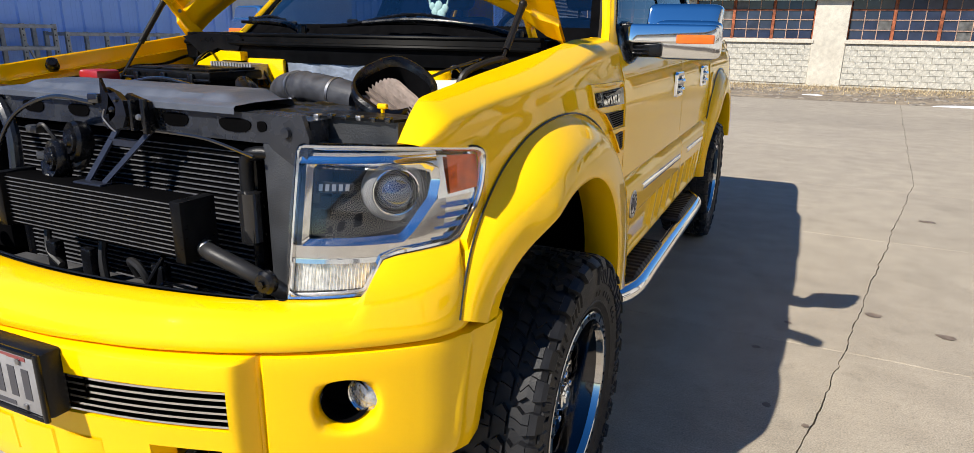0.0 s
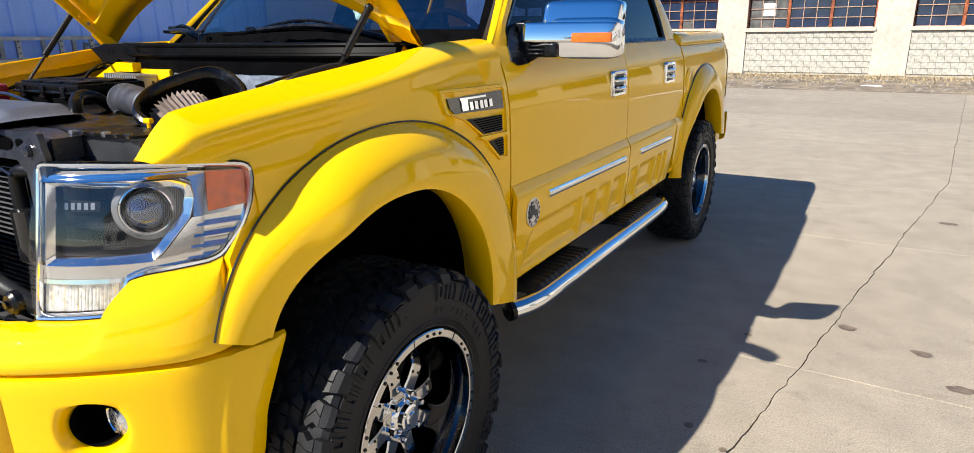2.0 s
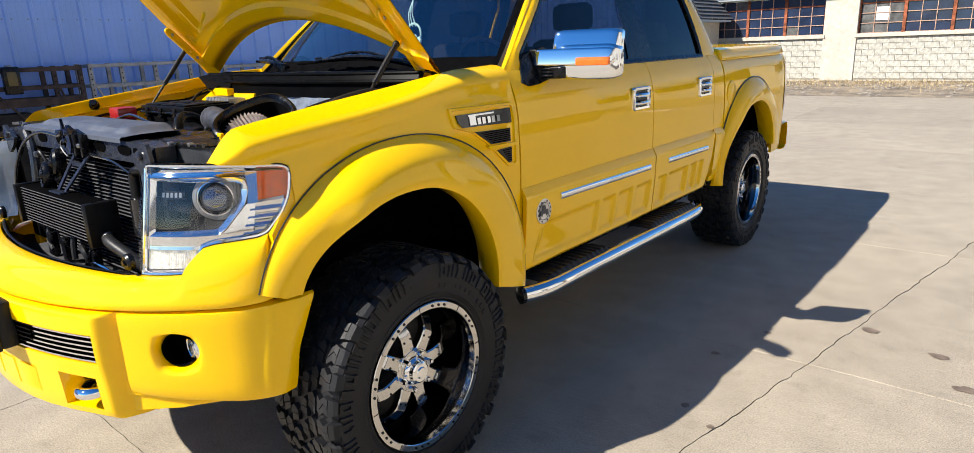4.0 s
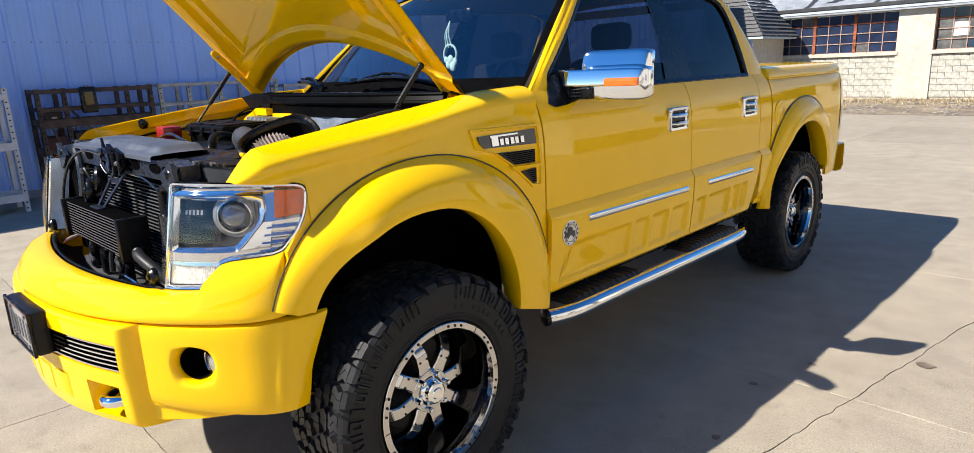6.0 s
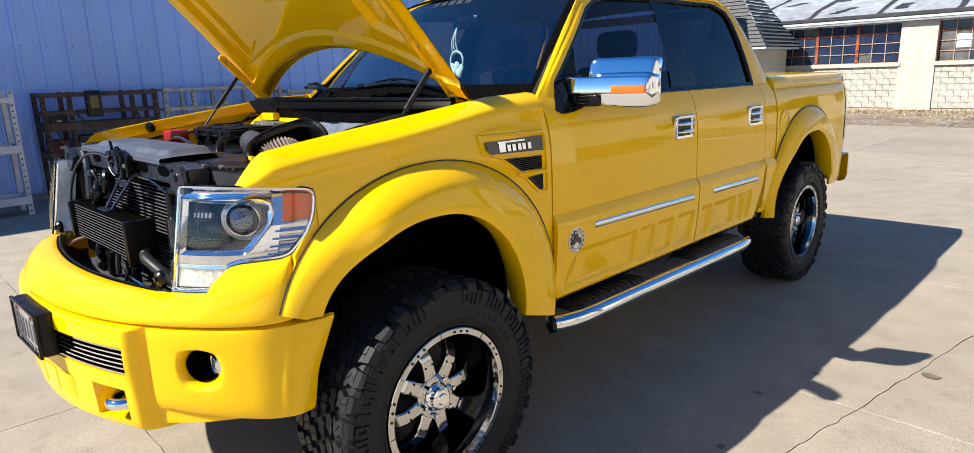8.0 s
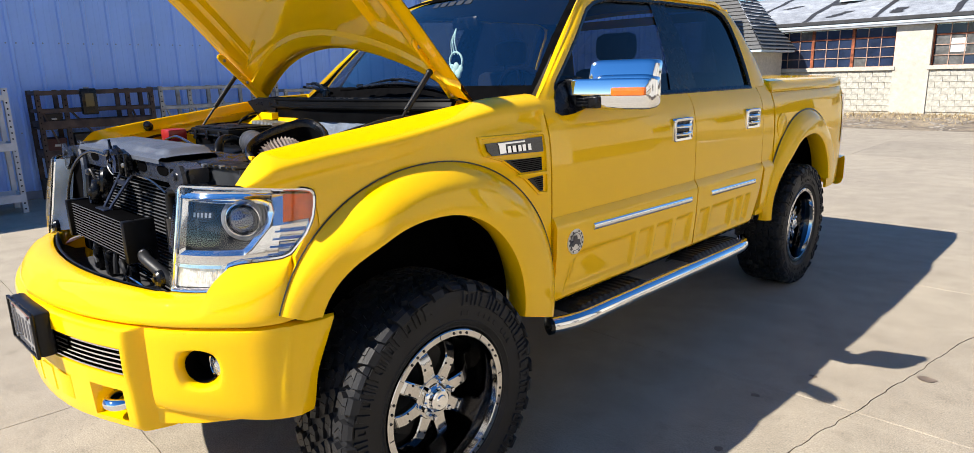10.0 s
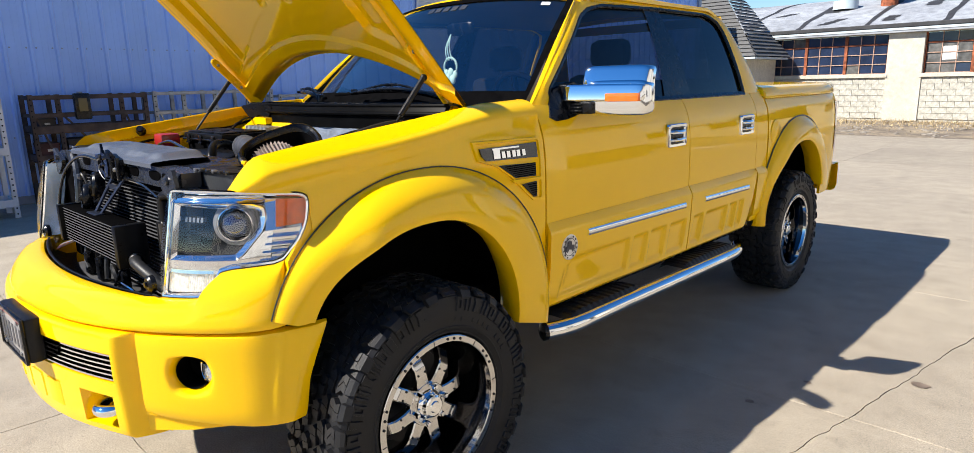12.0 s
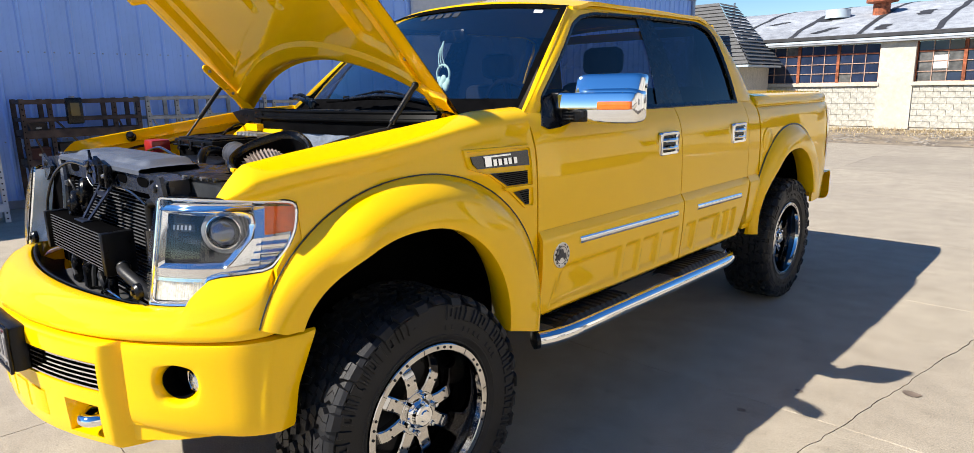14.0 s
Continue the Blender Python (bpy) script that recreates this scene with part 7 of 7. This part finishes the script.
fb = P("filter_box", mouth_loft(((.98, -.17), (1.0, -.075), (1.07, -.070), (1.085, -.062), (1.07, -.054), (1.0, -.050), (1.01, -.020), (1.09, -.015), (1.125, -.006), (1.12, .006), (1.08, .013), (1.02, .014), (.97, .008), (.955, -.004), (.95, -.03), (.93, -.125), (.5, -.130))), BLACK, None, "open-topped black air filter box")
P("box_liner", mouth_loft(((.945, -.008), (.94, -.03), (.92, -.122), (.2, -.124))), DEEPBLACK, fb, "matt black inside of the box")
bm = bmesh.new()
rows = []
A, B = Vector((.588, -.292, 1.326)), Vector((.715, -.318, 1.268))
ax = (B - A).normalized()
e1 = ax.cross(Vector((0, 0, 1))).normalized()
e2 = e1.cross(ax)
for f, r in ((-.03, .5), (0, .97), (.02, 1.0), (1.0, .82)):
    rows.append([A.lerp(B, f) + (e1 * 1.12 * math.cos(2 * math.pi * k / 76) + e2 * math.sin(2 * math.pi * k / 76)) * .066 * r * (1 + .10 * (1 if k % 2 else -1)) for k in range(76)])
vs = loft(bm, rows, True)
bm.faces.new(vs[0])
P("air_filter", bm, FILTER, fb, "pale brown pleated cone filter")
bm = bmesh.new()
box(bm, -.0125, .0125, -.006, .006, .006, .018, .003, Matrix.Translation((.703, -.452, 1.327)))
lathe(bm, [(.0001, .008), (.0042, .008), (.0042, -.006), (.009, -.008), (.009, -.02)], 14, Matrix.Translation((.703, -.452, 1.327)))
P("washer_cap", bm, YELLOW, None, "yellow filler cap")
bm = bmesh.new()
box(bm, .485, .66, .06, .20, 1.26, 1.362, .02)
res = P("fluid_reservoir", bm, WHITE, None, "white fluid reservoir")
bm = bmesh.new()
lathe(bm, [(.0001, .03), (.04, .03), (.046, .024), (.046, .0)], 20, Matrix.Translation((.528, .12, 1.362)) @ Matrix.Scale(.85, 4))
P("reservoir_cap", bm, YELLOW, res, "yellow cap")
bm = bmesh.new()
tube(bm, spline([(.70, .26, 1.40), (.74, .12, 1.43), (.70, -.02, 1.40), (.68, -.05, 1.35)], 6), .010, 8)
P("bay_hose", bm, HOSE, None, "black hose")
bm = bmesh.new()
tube(bm, spline([(.02, -.12, 1.30), (.05, -.20, 1.345), (.10, -.27, 1.352), (.17, -.32, 1.33), (.20, -.34, 1.29)], 6), .018, 12)
P("elbow_hose", bm, LIDBLACK, None, "black elbow hose")
for x, y in ((-.75, .36), (-.70, .30)):
    bm = bmesh.new()
    tube(bm, spline([(x, y, 1.30), (x + .01, y - .01, 1.38), (x + .03, y - .02, 1.43)], 4), .008, 6)
    P("bay_wire", bm, BLACK)

# harness and small brackets over the bay
for p, r in (
        ([(-.30, -.34, 1.34), (-.12, -.36, 1.362), (.06, -.38, 1.345), (.18, -.36, 1.32)], .006),
        ([(-.52, .26, 1.38), (-.50, .18, 1.42), (-.47, .10, 1.40), (-.46, .06, 1.37)], .006),
        ([(.62, .26, 1.43), (.66, .14, 1.425), (.62, .02, 1.40), (.60, -.06, 1.38)], .005),
        ([(.545, .16, 1.38), (.60, .08, 1.405), (.65, .04, 1.39), (.66, .02, 1.36)], .006)):
    bm = bmesh.new()
    tube(bm, spline(p, 6), r, 8)
    P("bay_wire", bm, GLOSSBLACK)
bm = bmesh.new()
for a, b in (((-.275, .20, 1.305), (-.268, .19, 1.372)), ((-.225, .20, 1.305), (-.262, .19, 1.372)), ((-.25, .205, 1.305), (-.265, .19, 1.365))):
    tube(bm, [a, b], .005, 6)
P("wire_fork", bm, BLACK, None, "three dark wires on the bulkhead")
bm = bmesh.new()
box(bm, .14, .60, -.57, -.34, 1.285, 1.318, .006)
tray = P("slam_panel", bm, LIDBLACK, None, "black panel behind the radiator support")
bm = bmesh.new()
rows = []
for a in lin(0, 1, 40):
    row = []
    for b in lin(0, 1, 26):
        x, y = .16 + .46 * a, -.545 + .20 * b
        fold = .012 * abs(noise.noise((x * 9, y * 14, 2.0))) + .010 * abs(noise.noise((x * 21 + y * 9, y * 25, 5.0)))
        row.append((x, y, 1.3215 + fold * min(1, 6 * a, 6 * (1 - a), 6 * b, 6 * (1 - b))))
    rows.append(row)
loft(bm, rows)
skirt(bm, (0, 0, -.004))
P("crumpled_sheet", bm, SHEET, tray, "crumpled glossy black sheet")
for k in range(5):
    bm = bmesh.new()
    lathe(bm, [(.0001, .004), (.009, .0035), (.011, 0)], 10, Matrix.Translation((.40 + .055 * k, -.556 + .006 * (k % 2), 1.3185)))
    P("panel_clip", bm, DULLMETAL if k == 2 else GLOSSBLACK, tray)
for x, z in ((-.225, 1.245), (-.20, 1.178)):
    bm = bmesh.new()
    box(bm, x - .022, x + .022, -.68, -.655, z - .010, z + .010, .004)
    P("wire_plug", bm, GREYBLACK, None, "small grey plug")
bm = bmesh.new()
tube(bm, spline([(-.215, -.67, 1.25), (-.17, -.68, 1.262), (-.145, -.675, 1.235), (-.135, -.665, 1.205)], 5), .005, 6)
P("horn_wire", bm, HOSE)

# wipers
def wiper(pivot, tip, bow):
    """An arm from its pivot, and a framed blade that lies low along the glass."""
    p, t = Vector(pivot), Vector(tip)
    mid = p.lerp(t, .5) + Vector((0, -.01, bow))
    bm = bmesh.new()
    tube(bm, spline([p, p.lerp(mid, .4) + Vector((0, -.012, .012)), mid, p.lerp(t, .8) + Vector((0, 0, bow * .5))], 6), [.014 - .0003 * k for k in range(19)], 8)
    arm = P("wiper_arm", bm, BLACK, None, "black wiper arm")
    bm = bmesh.new()
    lathe(bm, [(.0001, .028), (.016, .026), (.020, .016), (.020, -.01)], 14, Matrix.Translation(p))
    P("wiper_pivot", bm, BLACK, arm, "black pivot cap")
    a, b = p.lerp(t, -.02), p.lerp(t, 1.06)
    bm = bmesh.new()
    tube(bm, spline([a + Vector((0, .03, .006)), mid + Vector((0, .035, -.012)), b + Vector((0, .012, .0))], 8), .007, 6)
    P("wiper_blade", bm, DEEPBLACK, arm, "black rubber blade")
    bm = bmesh.new()
    tube(bm, spline([p.lerp(t, .12) + Vector((0, .02, .012)), mid + Vector((0, .022, .020)), p.lerp(t, .90) + Vector((0, .012, .012))], 8), .006, 6)
    for f in (.2, .38, .55, .72, .88):
        c = p.lerp(t, f) + Vector((0, .022, .010 + bow * (1 - abs(2 * f - 1)) * .9))
        box(bm, -.022, .022, -.006, .006, -.012, .014, .003, Matrix.Translation(c))
    P("blade_bridge", bm, BLACK, arm)


wiper((.62, .535, 1.492), (-.20, .515, 1.520), .042)
wiper((-.30, .47, 1.500), (-.74, .60, 1.535), .022)

# ---------- steel racks along the blue wall ----------
RACKBROWN = mat("rusty_brown_angle", (.075, .05, .04), .75, .3, 0, .5, 9, .2, 80)
RACKGREY = mat("galvanised_angle", (.34, .34, .33), .6, .4, 0, .25, 12)
RACKWHITE = mat("white_painted_steel", (.50, .52, .56), .55, 0, 0, .12, 9)


def rack(name, label, material, y0, y1, x0, x1, h, posts, shelves, holes=True, solid=(), diag=True):
    r = empty(name, label, "rack", group="racks along the blue wall" if name == "storage_rack" else "", at=((x0 + x1) / 2, (y0 + y1) / 2, 0))
    off = ((x0 + x1) / 2, (y0 + y1) / 2, 0)

    def put(nm, bm, m, lab=""):
        return part(nm, lift(bm, off), m, r, lab, False)
    for y in posts:
        for x in (x0, x1):
            bm = bmesh.new()
            box(bm, x - .003, x + .003, y - .03, y + .03, 0, h)
            box(bm, x - .03, x + .003, y - .03, y - .024, 0, h)
            p = put("post", bm, material)
            if holes and x == x1:
                # slots are not cut: near-black discs stand for the shade in them
                bm = bmesh.new()
                for k in range(int(h / .075)):
                    lathe(bm, [(.0001, .0), (.011, .0)], 8, Matrix.Translation((x + .005, y, .05 + .075 * k)) @ pose(0, 0, 0, 0, 90, 0))
                q = part("slots", lift(bm, off), VOID, p, "row of near-black discs standing for shaded slots", False)
                q["kind"] = "stuff"
    for z, th in shelves:
        for x in (x0, x1):
            bm = bmesh.new()
            box(bm, x - .02, x + .006, y0, y1, z - th, z, .004)
            put("beam", bm, material)
        for y in (y0, y1):
            bm = bmesh.new()
            box(bm, x0, x1, y - .012, y + .012, z - th * .8, z)
            put("end_beam", bm, material)
    for z in solid:
        bm = bmesh.new()
        box(bm, x0, x1, y0, y1, z - .012, z + .004)
        put("deck", bm, material)
    if diag:
        for k in range(len(posts) - 1):
            a, b = posts[k], posts[k + 1]
            bm = bmesh.new()
            tube(bm, [(x1 - .02, a + .03, shelves[0][0] - .25), (x1 - .02, a + .03 + (b - a) * .45, shelves[0][0] - .72)], .016, 4)
            put("brace", bm, material)
    return r


rack("storage_rack", "rusty brown slotted-angle steel rack", RACKBROWN, .82, 2.30, -8.42, -7.95, 1.54, (.82, 1.14, 1.95, 2.28), ((1.53, .06), (1.28, .05), (1.12, .10), (.72, .10), (.30, .10)), solid=(1.02, .62))
rack("storage_rack", "grey galvanised slotted-angle steel rack", RACKGREY, 2.42, 4.35, -8.42, -7.95, 1.55, (2.42, 2.85, 3.35, 3.9, 4.33), ((1.54, .05), (1.25, .05), (.85, .08), (.35, .08)))
rack("storage_rack", "grey galvanised slotted-angle steel rack", RACKGREY, 4.5, 6.4, -8.42, -7.95, 1.45, (4.5, 5.1, 5.8, 6.38), ((1.44, .05), (1.1, .05), (.6, .08)))
rack("metal_shelf", "white painted steel shelving unit", RACKWHITE, -1.1, .40, -7.95, -7.45, 1.58, (-1.1, .38), ((1.50, .07), (.90, .10), (.24, .10)), solid=(1.46, .84, .18), diag=False)
lampbox = empty("work_lamp", "dark box lamp with a yellow panel hung on the rack", "lamp", at=(-7.90, 1.42, 1.36))
bm = bmesh.new()
box(bm, -.05, .05, -.10, .10, -.17, .19, .02)
part("housing", bm, BLACK, lampbox)
bm = bmesh.new()
box(bm, .048, .056, -.055, .055, -.06, .12, .004)
part("panel", bm, mat("dull_yellow_panel", (.14, .10, .03), .5), lampbox, "dull yellow panel")
bm = bmesh.new()
box(bm, -.12, .02, -.02, .02, .17, .21, .004)
part("hook", bm, DULLMETAL, lampbox)
BIN = mat("dark_storage_bin", (.022, .017, .016), .7, 0, 0, .4, 6)
BINRED = mat("dark_red_bin", (.06, .014, .012), .65, 0, 0, .3, 6)


def storage_bin(y0, y1, x0, x1, z, h, material, label):
    """A lidded bin with a rim and a recessed handle."""
    b = empty("storage_bin", label, "bin", "bins on the brown rack", at=((x0 + x1) / 2, (y0 + y1) / 2, z))
    w, d = (x1 - x0) / 2, (y1 - y0) / 2
    bm = bmesh.new()
    loft(bm, [[(-w * f, -d * f, hz), (w * f, -d * f, hz), (w * f, d * f, hz), (-w * f, d * f, hz)] for f, hz in ((.90, 0), (.97, h * .86))], True)
    loft(bm, [[(-w * .9, -d * .9, 0), (w * .9, -d * .9, 0)], [(-w * .9, d * .9, 0), (w * .9, d * .9, 0)]])
    part("body", bm, material, b, "", False)
    bm = bmesh.new()
    box(bm, -w, w, -d, d, h * .86, h, .008)
    part("lid", bm, material, b, "", False)
    bm = bmesh.new()
    box(bm, w * .93, w * 1.0, -d * .3, d * .3, h * .55, h * .68, .004)
    part("grip", bm, DULLMETAL, b)


for y0, y1, z, h, material, label in ((.88, 1.10, 1.024, .20, BIN, "dark brown bin on a rusty rack shelf"), (1.2, 1.62, .624, .30, BIN, "wide dark bin on a rusty rack shelf"), (1.66, 1.92, .624, .24, BINRED, "dark red bin on a rusty rack shelf"), (2.0, 2.25, .624, .33, BIN, "dark bin on a rusty rack shelf"), (.86, 1.10, .624, .26, BINRED, "dark red bin on a rusty rack shelf"), (1.98, 2.24, 1.024, .10, BINRED, "low dark red bin on a rusty rack shelf")):
    storage_bin(y0, y1, -8.38, -8.0, z, h, material, label)
# pale door in the blue wall
bm = bmesh.new()
box(bm, BXW + .032, BXW + .05, 8.2, 12.0, 0, 3.9, .004)
for k in range(6):
    box(bm, BXW + .05, BXW + .058, 8.25, 11.95, .08 + .64 * k, .66 + .64 * k, .003)
tagged(part("door_1", bm, mat("pale_grey_door", (.52, .54, .58), .5), None), "pale grey sectional workshop door", "door", kind="structure")

# ---------- shingled annex ----------
SHINGLE = mat("grey_asphalt_shingles", (.13, .13, .13), .9, 0, 0, .2, 14, .15, 60, spec=.1)
annex = empty("annex", "small annex with a steep grey shingled roof", "building", at=(-8, 22, 0))
E0, E1 = Vector((-12.0, 21.9, 2.25)), Vector((-6.75, 21.9, 2.25))
T0, T1 = Vector((-12.0, 23.6, 4.6)), Vector((-8.72, 23.6, 4.6))
for k in range(17):
    a, b = k / 17, (k + 1.15) / 17
    bm = bmesh.new()
    n = Vector((0, -.81, .59))
    p = [E0.lerp(T0, a) + n * .045, E1.lerp(T1, a) + n * .045, E1.lerp(T1, min(1, b)), E0.lerp(T0, min(1, b)), E0.lerp(T0, a) + n * .008, E1.lerp(T1, a) + n * .008]
    vs = [bm.verts.new(q - Vector((-8, 22, 0))) for q in p]
    bm.faces.new(vs[:4])
    bm.faces.new((vs[0], vs[1], vs[5], vs[4]))
    part("shingle_course", bm, SHINGLE, annex, "", False)
    bm = bmesh.new()
    R0, R1 = Vector((-6.75, 25.1, 2.25)), Vector((-8.72, 25.1, 4.6))
    n = Vector((.76, 0, .64))
    p = [E1.lerp(T1, a) + n * .045, R0.lerp(R1, a) + n * .045, R0.lerp(R1, min(1, b)), E1.lerp(T1, min(1, b))]
    vs = [bm.verts.new(q - Vector((-8, 22, 0))) for q in p]
    bm.faces.new(vs)
    part("shingle_course", bm, SHINGLE, annex, "", False)
bm = bmesh.new()
box(bm, -4.0, .78, .12, 3.0, 0, 2.2)
part("wall", bm, STUCCO, annex, "cream wall", False)
bm = bmesh.new()
box(bm, -4.0, 1.23, -.10, 3.0, 2.17, 2.24)
part("soffit", bm, GUTTER, annex, "pale soffit", False)
bm = bmesh.new()
box(bm, .73, .83, .04, .13, 0, 2.18)
part("corner_post", bm, GUTTER, annex)

# ---------- far things ----------
pole = empty("utility_pole", "distant grey utility pole with one wire", "pole", at=(-29.0, 72, 0))
bm = bmesh.new()
tube(bm, [(0, 0, 0), (0, 0, 10.3)], [.16, .11], 8)
part("pole", bm, DULLMETAL, pole)
bm = bmesh.new()
tube(bm, [Vector((0, 0, 9.2)).lerp(Vector((-60, 10, 7.0)), k / 20) - Vector((0, 0, 1.2 * math.sin(k / 20 * math.pi))) for k in range(21)], .03, 5)
part("wire", bm, BLACK, pole)

# weeds, litter and old snow on the dirt strip
STRAW = mat("dry_grass", (.42, .33, .19), .95, 0, 0, .4, 5)
bm = bmesh.new()
for k in range(5200):
    x = random.uniform(-8, 13)
    y = 25.1 - abs(random.gauss(0, 1.9))
    if y < 18.1:
        continue
    h = random.uniform(.03, .11) * (1.4 if y > 24.4 else 1)
    a = random.uniform(0, 6.28)
    w = .012
    dx, dy = math.cos(a), math.sin(a)
    lean = random.uniform(.3, 1.2) * h
    v = [bm.verts.new(q) for q in ((x - dx * w, y - dy * w, -.06), (x + dx * w, y + dy * w, -.06), (x - dy * lean, y + dx * lean, -.06 + h))]
    bm.faces.new(v)
tagged(part("dry_weeds", bm, STRAW, None, "", False, False), "dry straw-coloured weeds along the wall", "weeds", kind="stuff")
RUBBLE = mat("grey_rubble", (.25, .22, .18), .95, 0, 0, .4, 8)
bm = bmesh.new()
for k in range(420):
    x, y = random.uniform(-7, 12), random.uniform(18.0, 23.5)
    r = random.uniform(.02, .09)
    g = bmesh.ops.create_icosphere(bm, subdivisions=1, radius=r, matrix=Matrix.Translation((x, y, -.055)) @ Matrix.Diagonal((random.uniform(.8, 2.2), random.uniform(.7, 1.4), .45, 1)))
tagged(part("rubble", bm, RUBBLE, None, "", False, False), "broken grey rubble in the dirt", "rubble", kind="stuff")
SNOW = mat("old_snow", (.82, .84, .88), .7, 0, 0, .06, 6, .4, 20)


def patch(cx, cy, rx, ry, h, z0, material, name, label, cat, sd=0):
    bm = bmesh.new()
    rows = []
    for f, hh in ((0.001, 1), (.5, .9), (.8, .6), (1.0, 0)):
        row = []
        for k in range(28):
            a = 2 * math.pi * k / 28
            q = 1 + .35 * noise.noise((math.cos(a) * 1.7 + sd, math.sin(a) * 1.7, sd * 3.1))
            row.append((cx + f * rx * q * math.cos(a), cy + f * ry * q * math.sin(a), z0 + h * hh))
        rows.append(row)
    loft(bm, rows, True)
    return tagged(part(name, bm, material), label, cat, "old snow patches" if cat == "snow" else "")


patch(5.6, 18.3, 1.1, .28, .07, -.06, SNOW, "snow_patch", "thin patch of old snow on the dirt", "snow", 1)
for k, (x, y, a, b) in enumerate(((1.9, 20.6, .3, .12), (9.0, 19.0, .9, .25))):
    patch(x, y, a, b, .03, -.06, SNOW, "snow_patch", "thin patch of old snow on the dirt", "snow", 2 + k)

# oil spots and scuffs on the slabs
STAIN = mat("oil_stain", (.16, .12, .09), .7, 0, 0, .3, 20)
for k, (x, y, a, b) in enumerate(((2.097, 2.356, .045, .032), (2.427, 2.205, .045, .032), (2.559, 1.894, .05, .032), (1.52, 1.62, .02, .02), (1.66, 2.02, .02, .015), (2.9, 1.75, .06, .03), (1.60, 1.05, .02, .02), (3.3, 3.0, .05, .03), (1.75, .95, .015, .015), (2.7, 4.9, .06, .04))):
    o = patch(x, y, a, b, .0, .0035, STAIN, "stain", "", "", 11 + k)
    o.parent = pavement

# ---------- blocks of the factory wall ----------
bw, bh = .405, .2
mesh_block = None
for k in (-1, 0, -2, 1):
    xa, xb = P0 + BAY * k + PIER, P0 + BAY * (k + 1)
    n = 10
    w = (xb - xa) / n
    for r in range(7):
        sh = 0 if r % 2 else w / 2
        for c in range(n + (1 if sh else 0)):
            x0, x1 = max(xa, xa + w * c - sh), min(xb, xa + w * (c + 1) - sh)
            full = abs(x1 - x0 - w) < .001
            if mesh_block is None or not full:
                bm = bmesh.new()
                box(bm, -(x1 - x0) / 2 + .005, (x1 - x0) / 2 - .005, -.012, .03, .005, bh - .005, .004)
                ob = part("block", bm, BLOCK, factory, "", False)
                if full:
                    mesh_block = ob.data
            else:
                ob = new("block", mesh_block)
                ob.parent = factory
            ob.location = ((x0 + x1) / 2, random.uniform(-.004, .003), .02 + bh * r)


# ---------- plain unseen buildings, added to close the yard and bounce light ---
FARWALL = mat("far_brown_siding", (.34, .30, .26), .8, 0, 0, .2, .4)
# out of view: sunlit walls added to fill and reflect in the truck's flank
east = empty("workshop_row", "unseen pale buildings added to bounce light on the truck", "building", at=(9.5, 0, 0))
EASTWALL = mat("white_painted_siding", (.72, .68, .60), .75, 0, 0, .12, .6)
EASTDARK = mat("shaded_opening", (.04, .04, .045), .6, 0, 0, .2, 1)
EASTROOF = mat("brown_roofing", (.12, .10, .085), .85, 0, 0, .2, .6)
for y0, y1, h, openings in ((-34, -4.5, 5.6, ((-30, -26), (-22, -18), (-14, -12))), (-4.2, 10, 6.4, ((-1.5, .2), (3.4, 5.0))), (12, 16, 5.0, ())):
    bm = bmesh.new()
    box(bm, 0, 8, y0, y1, -.06, h)
    part("wall", bm, EASTWALL, east, "unseen pale wall that bounces light", False)
    bm = bmesh.new()
    prism(bm, [(-.5, h), (4, h + 1.3), (8.5, h), (8.5, h - .2), (-.5, h - .2)], "y", y0 - .3, y1 + .3)
    part("roof", bm, EASTROOF, east, "dark roof of the unseen bounce row", False)
    bm = bmesh.new()
    box(bm, -.05, .1, y0 + .05, y1 - .05, -.06, .55)
    part("dado", bm, EASTROOF, east, "dark base band added for the door reflections", False)
    for a, b in openings:
        bm = bmesh.new()
        box(bm, -.03, .1, a, b, 1.45, 2.5)
        part("opening", bm, EASTDARK, east, "dark patch on the unseen bounce wall", False)
# added wall behind the camera, there only to close the horizon in reflections
bm = bmesh.new()
box(bm, -60, 60, -86, -78, -.06, 1.9)
tagged(part("wall_south", bm, FARWALL, None, "", False), "unseen low brown wall added to close the reflected horizon", "wall", kind="structure")
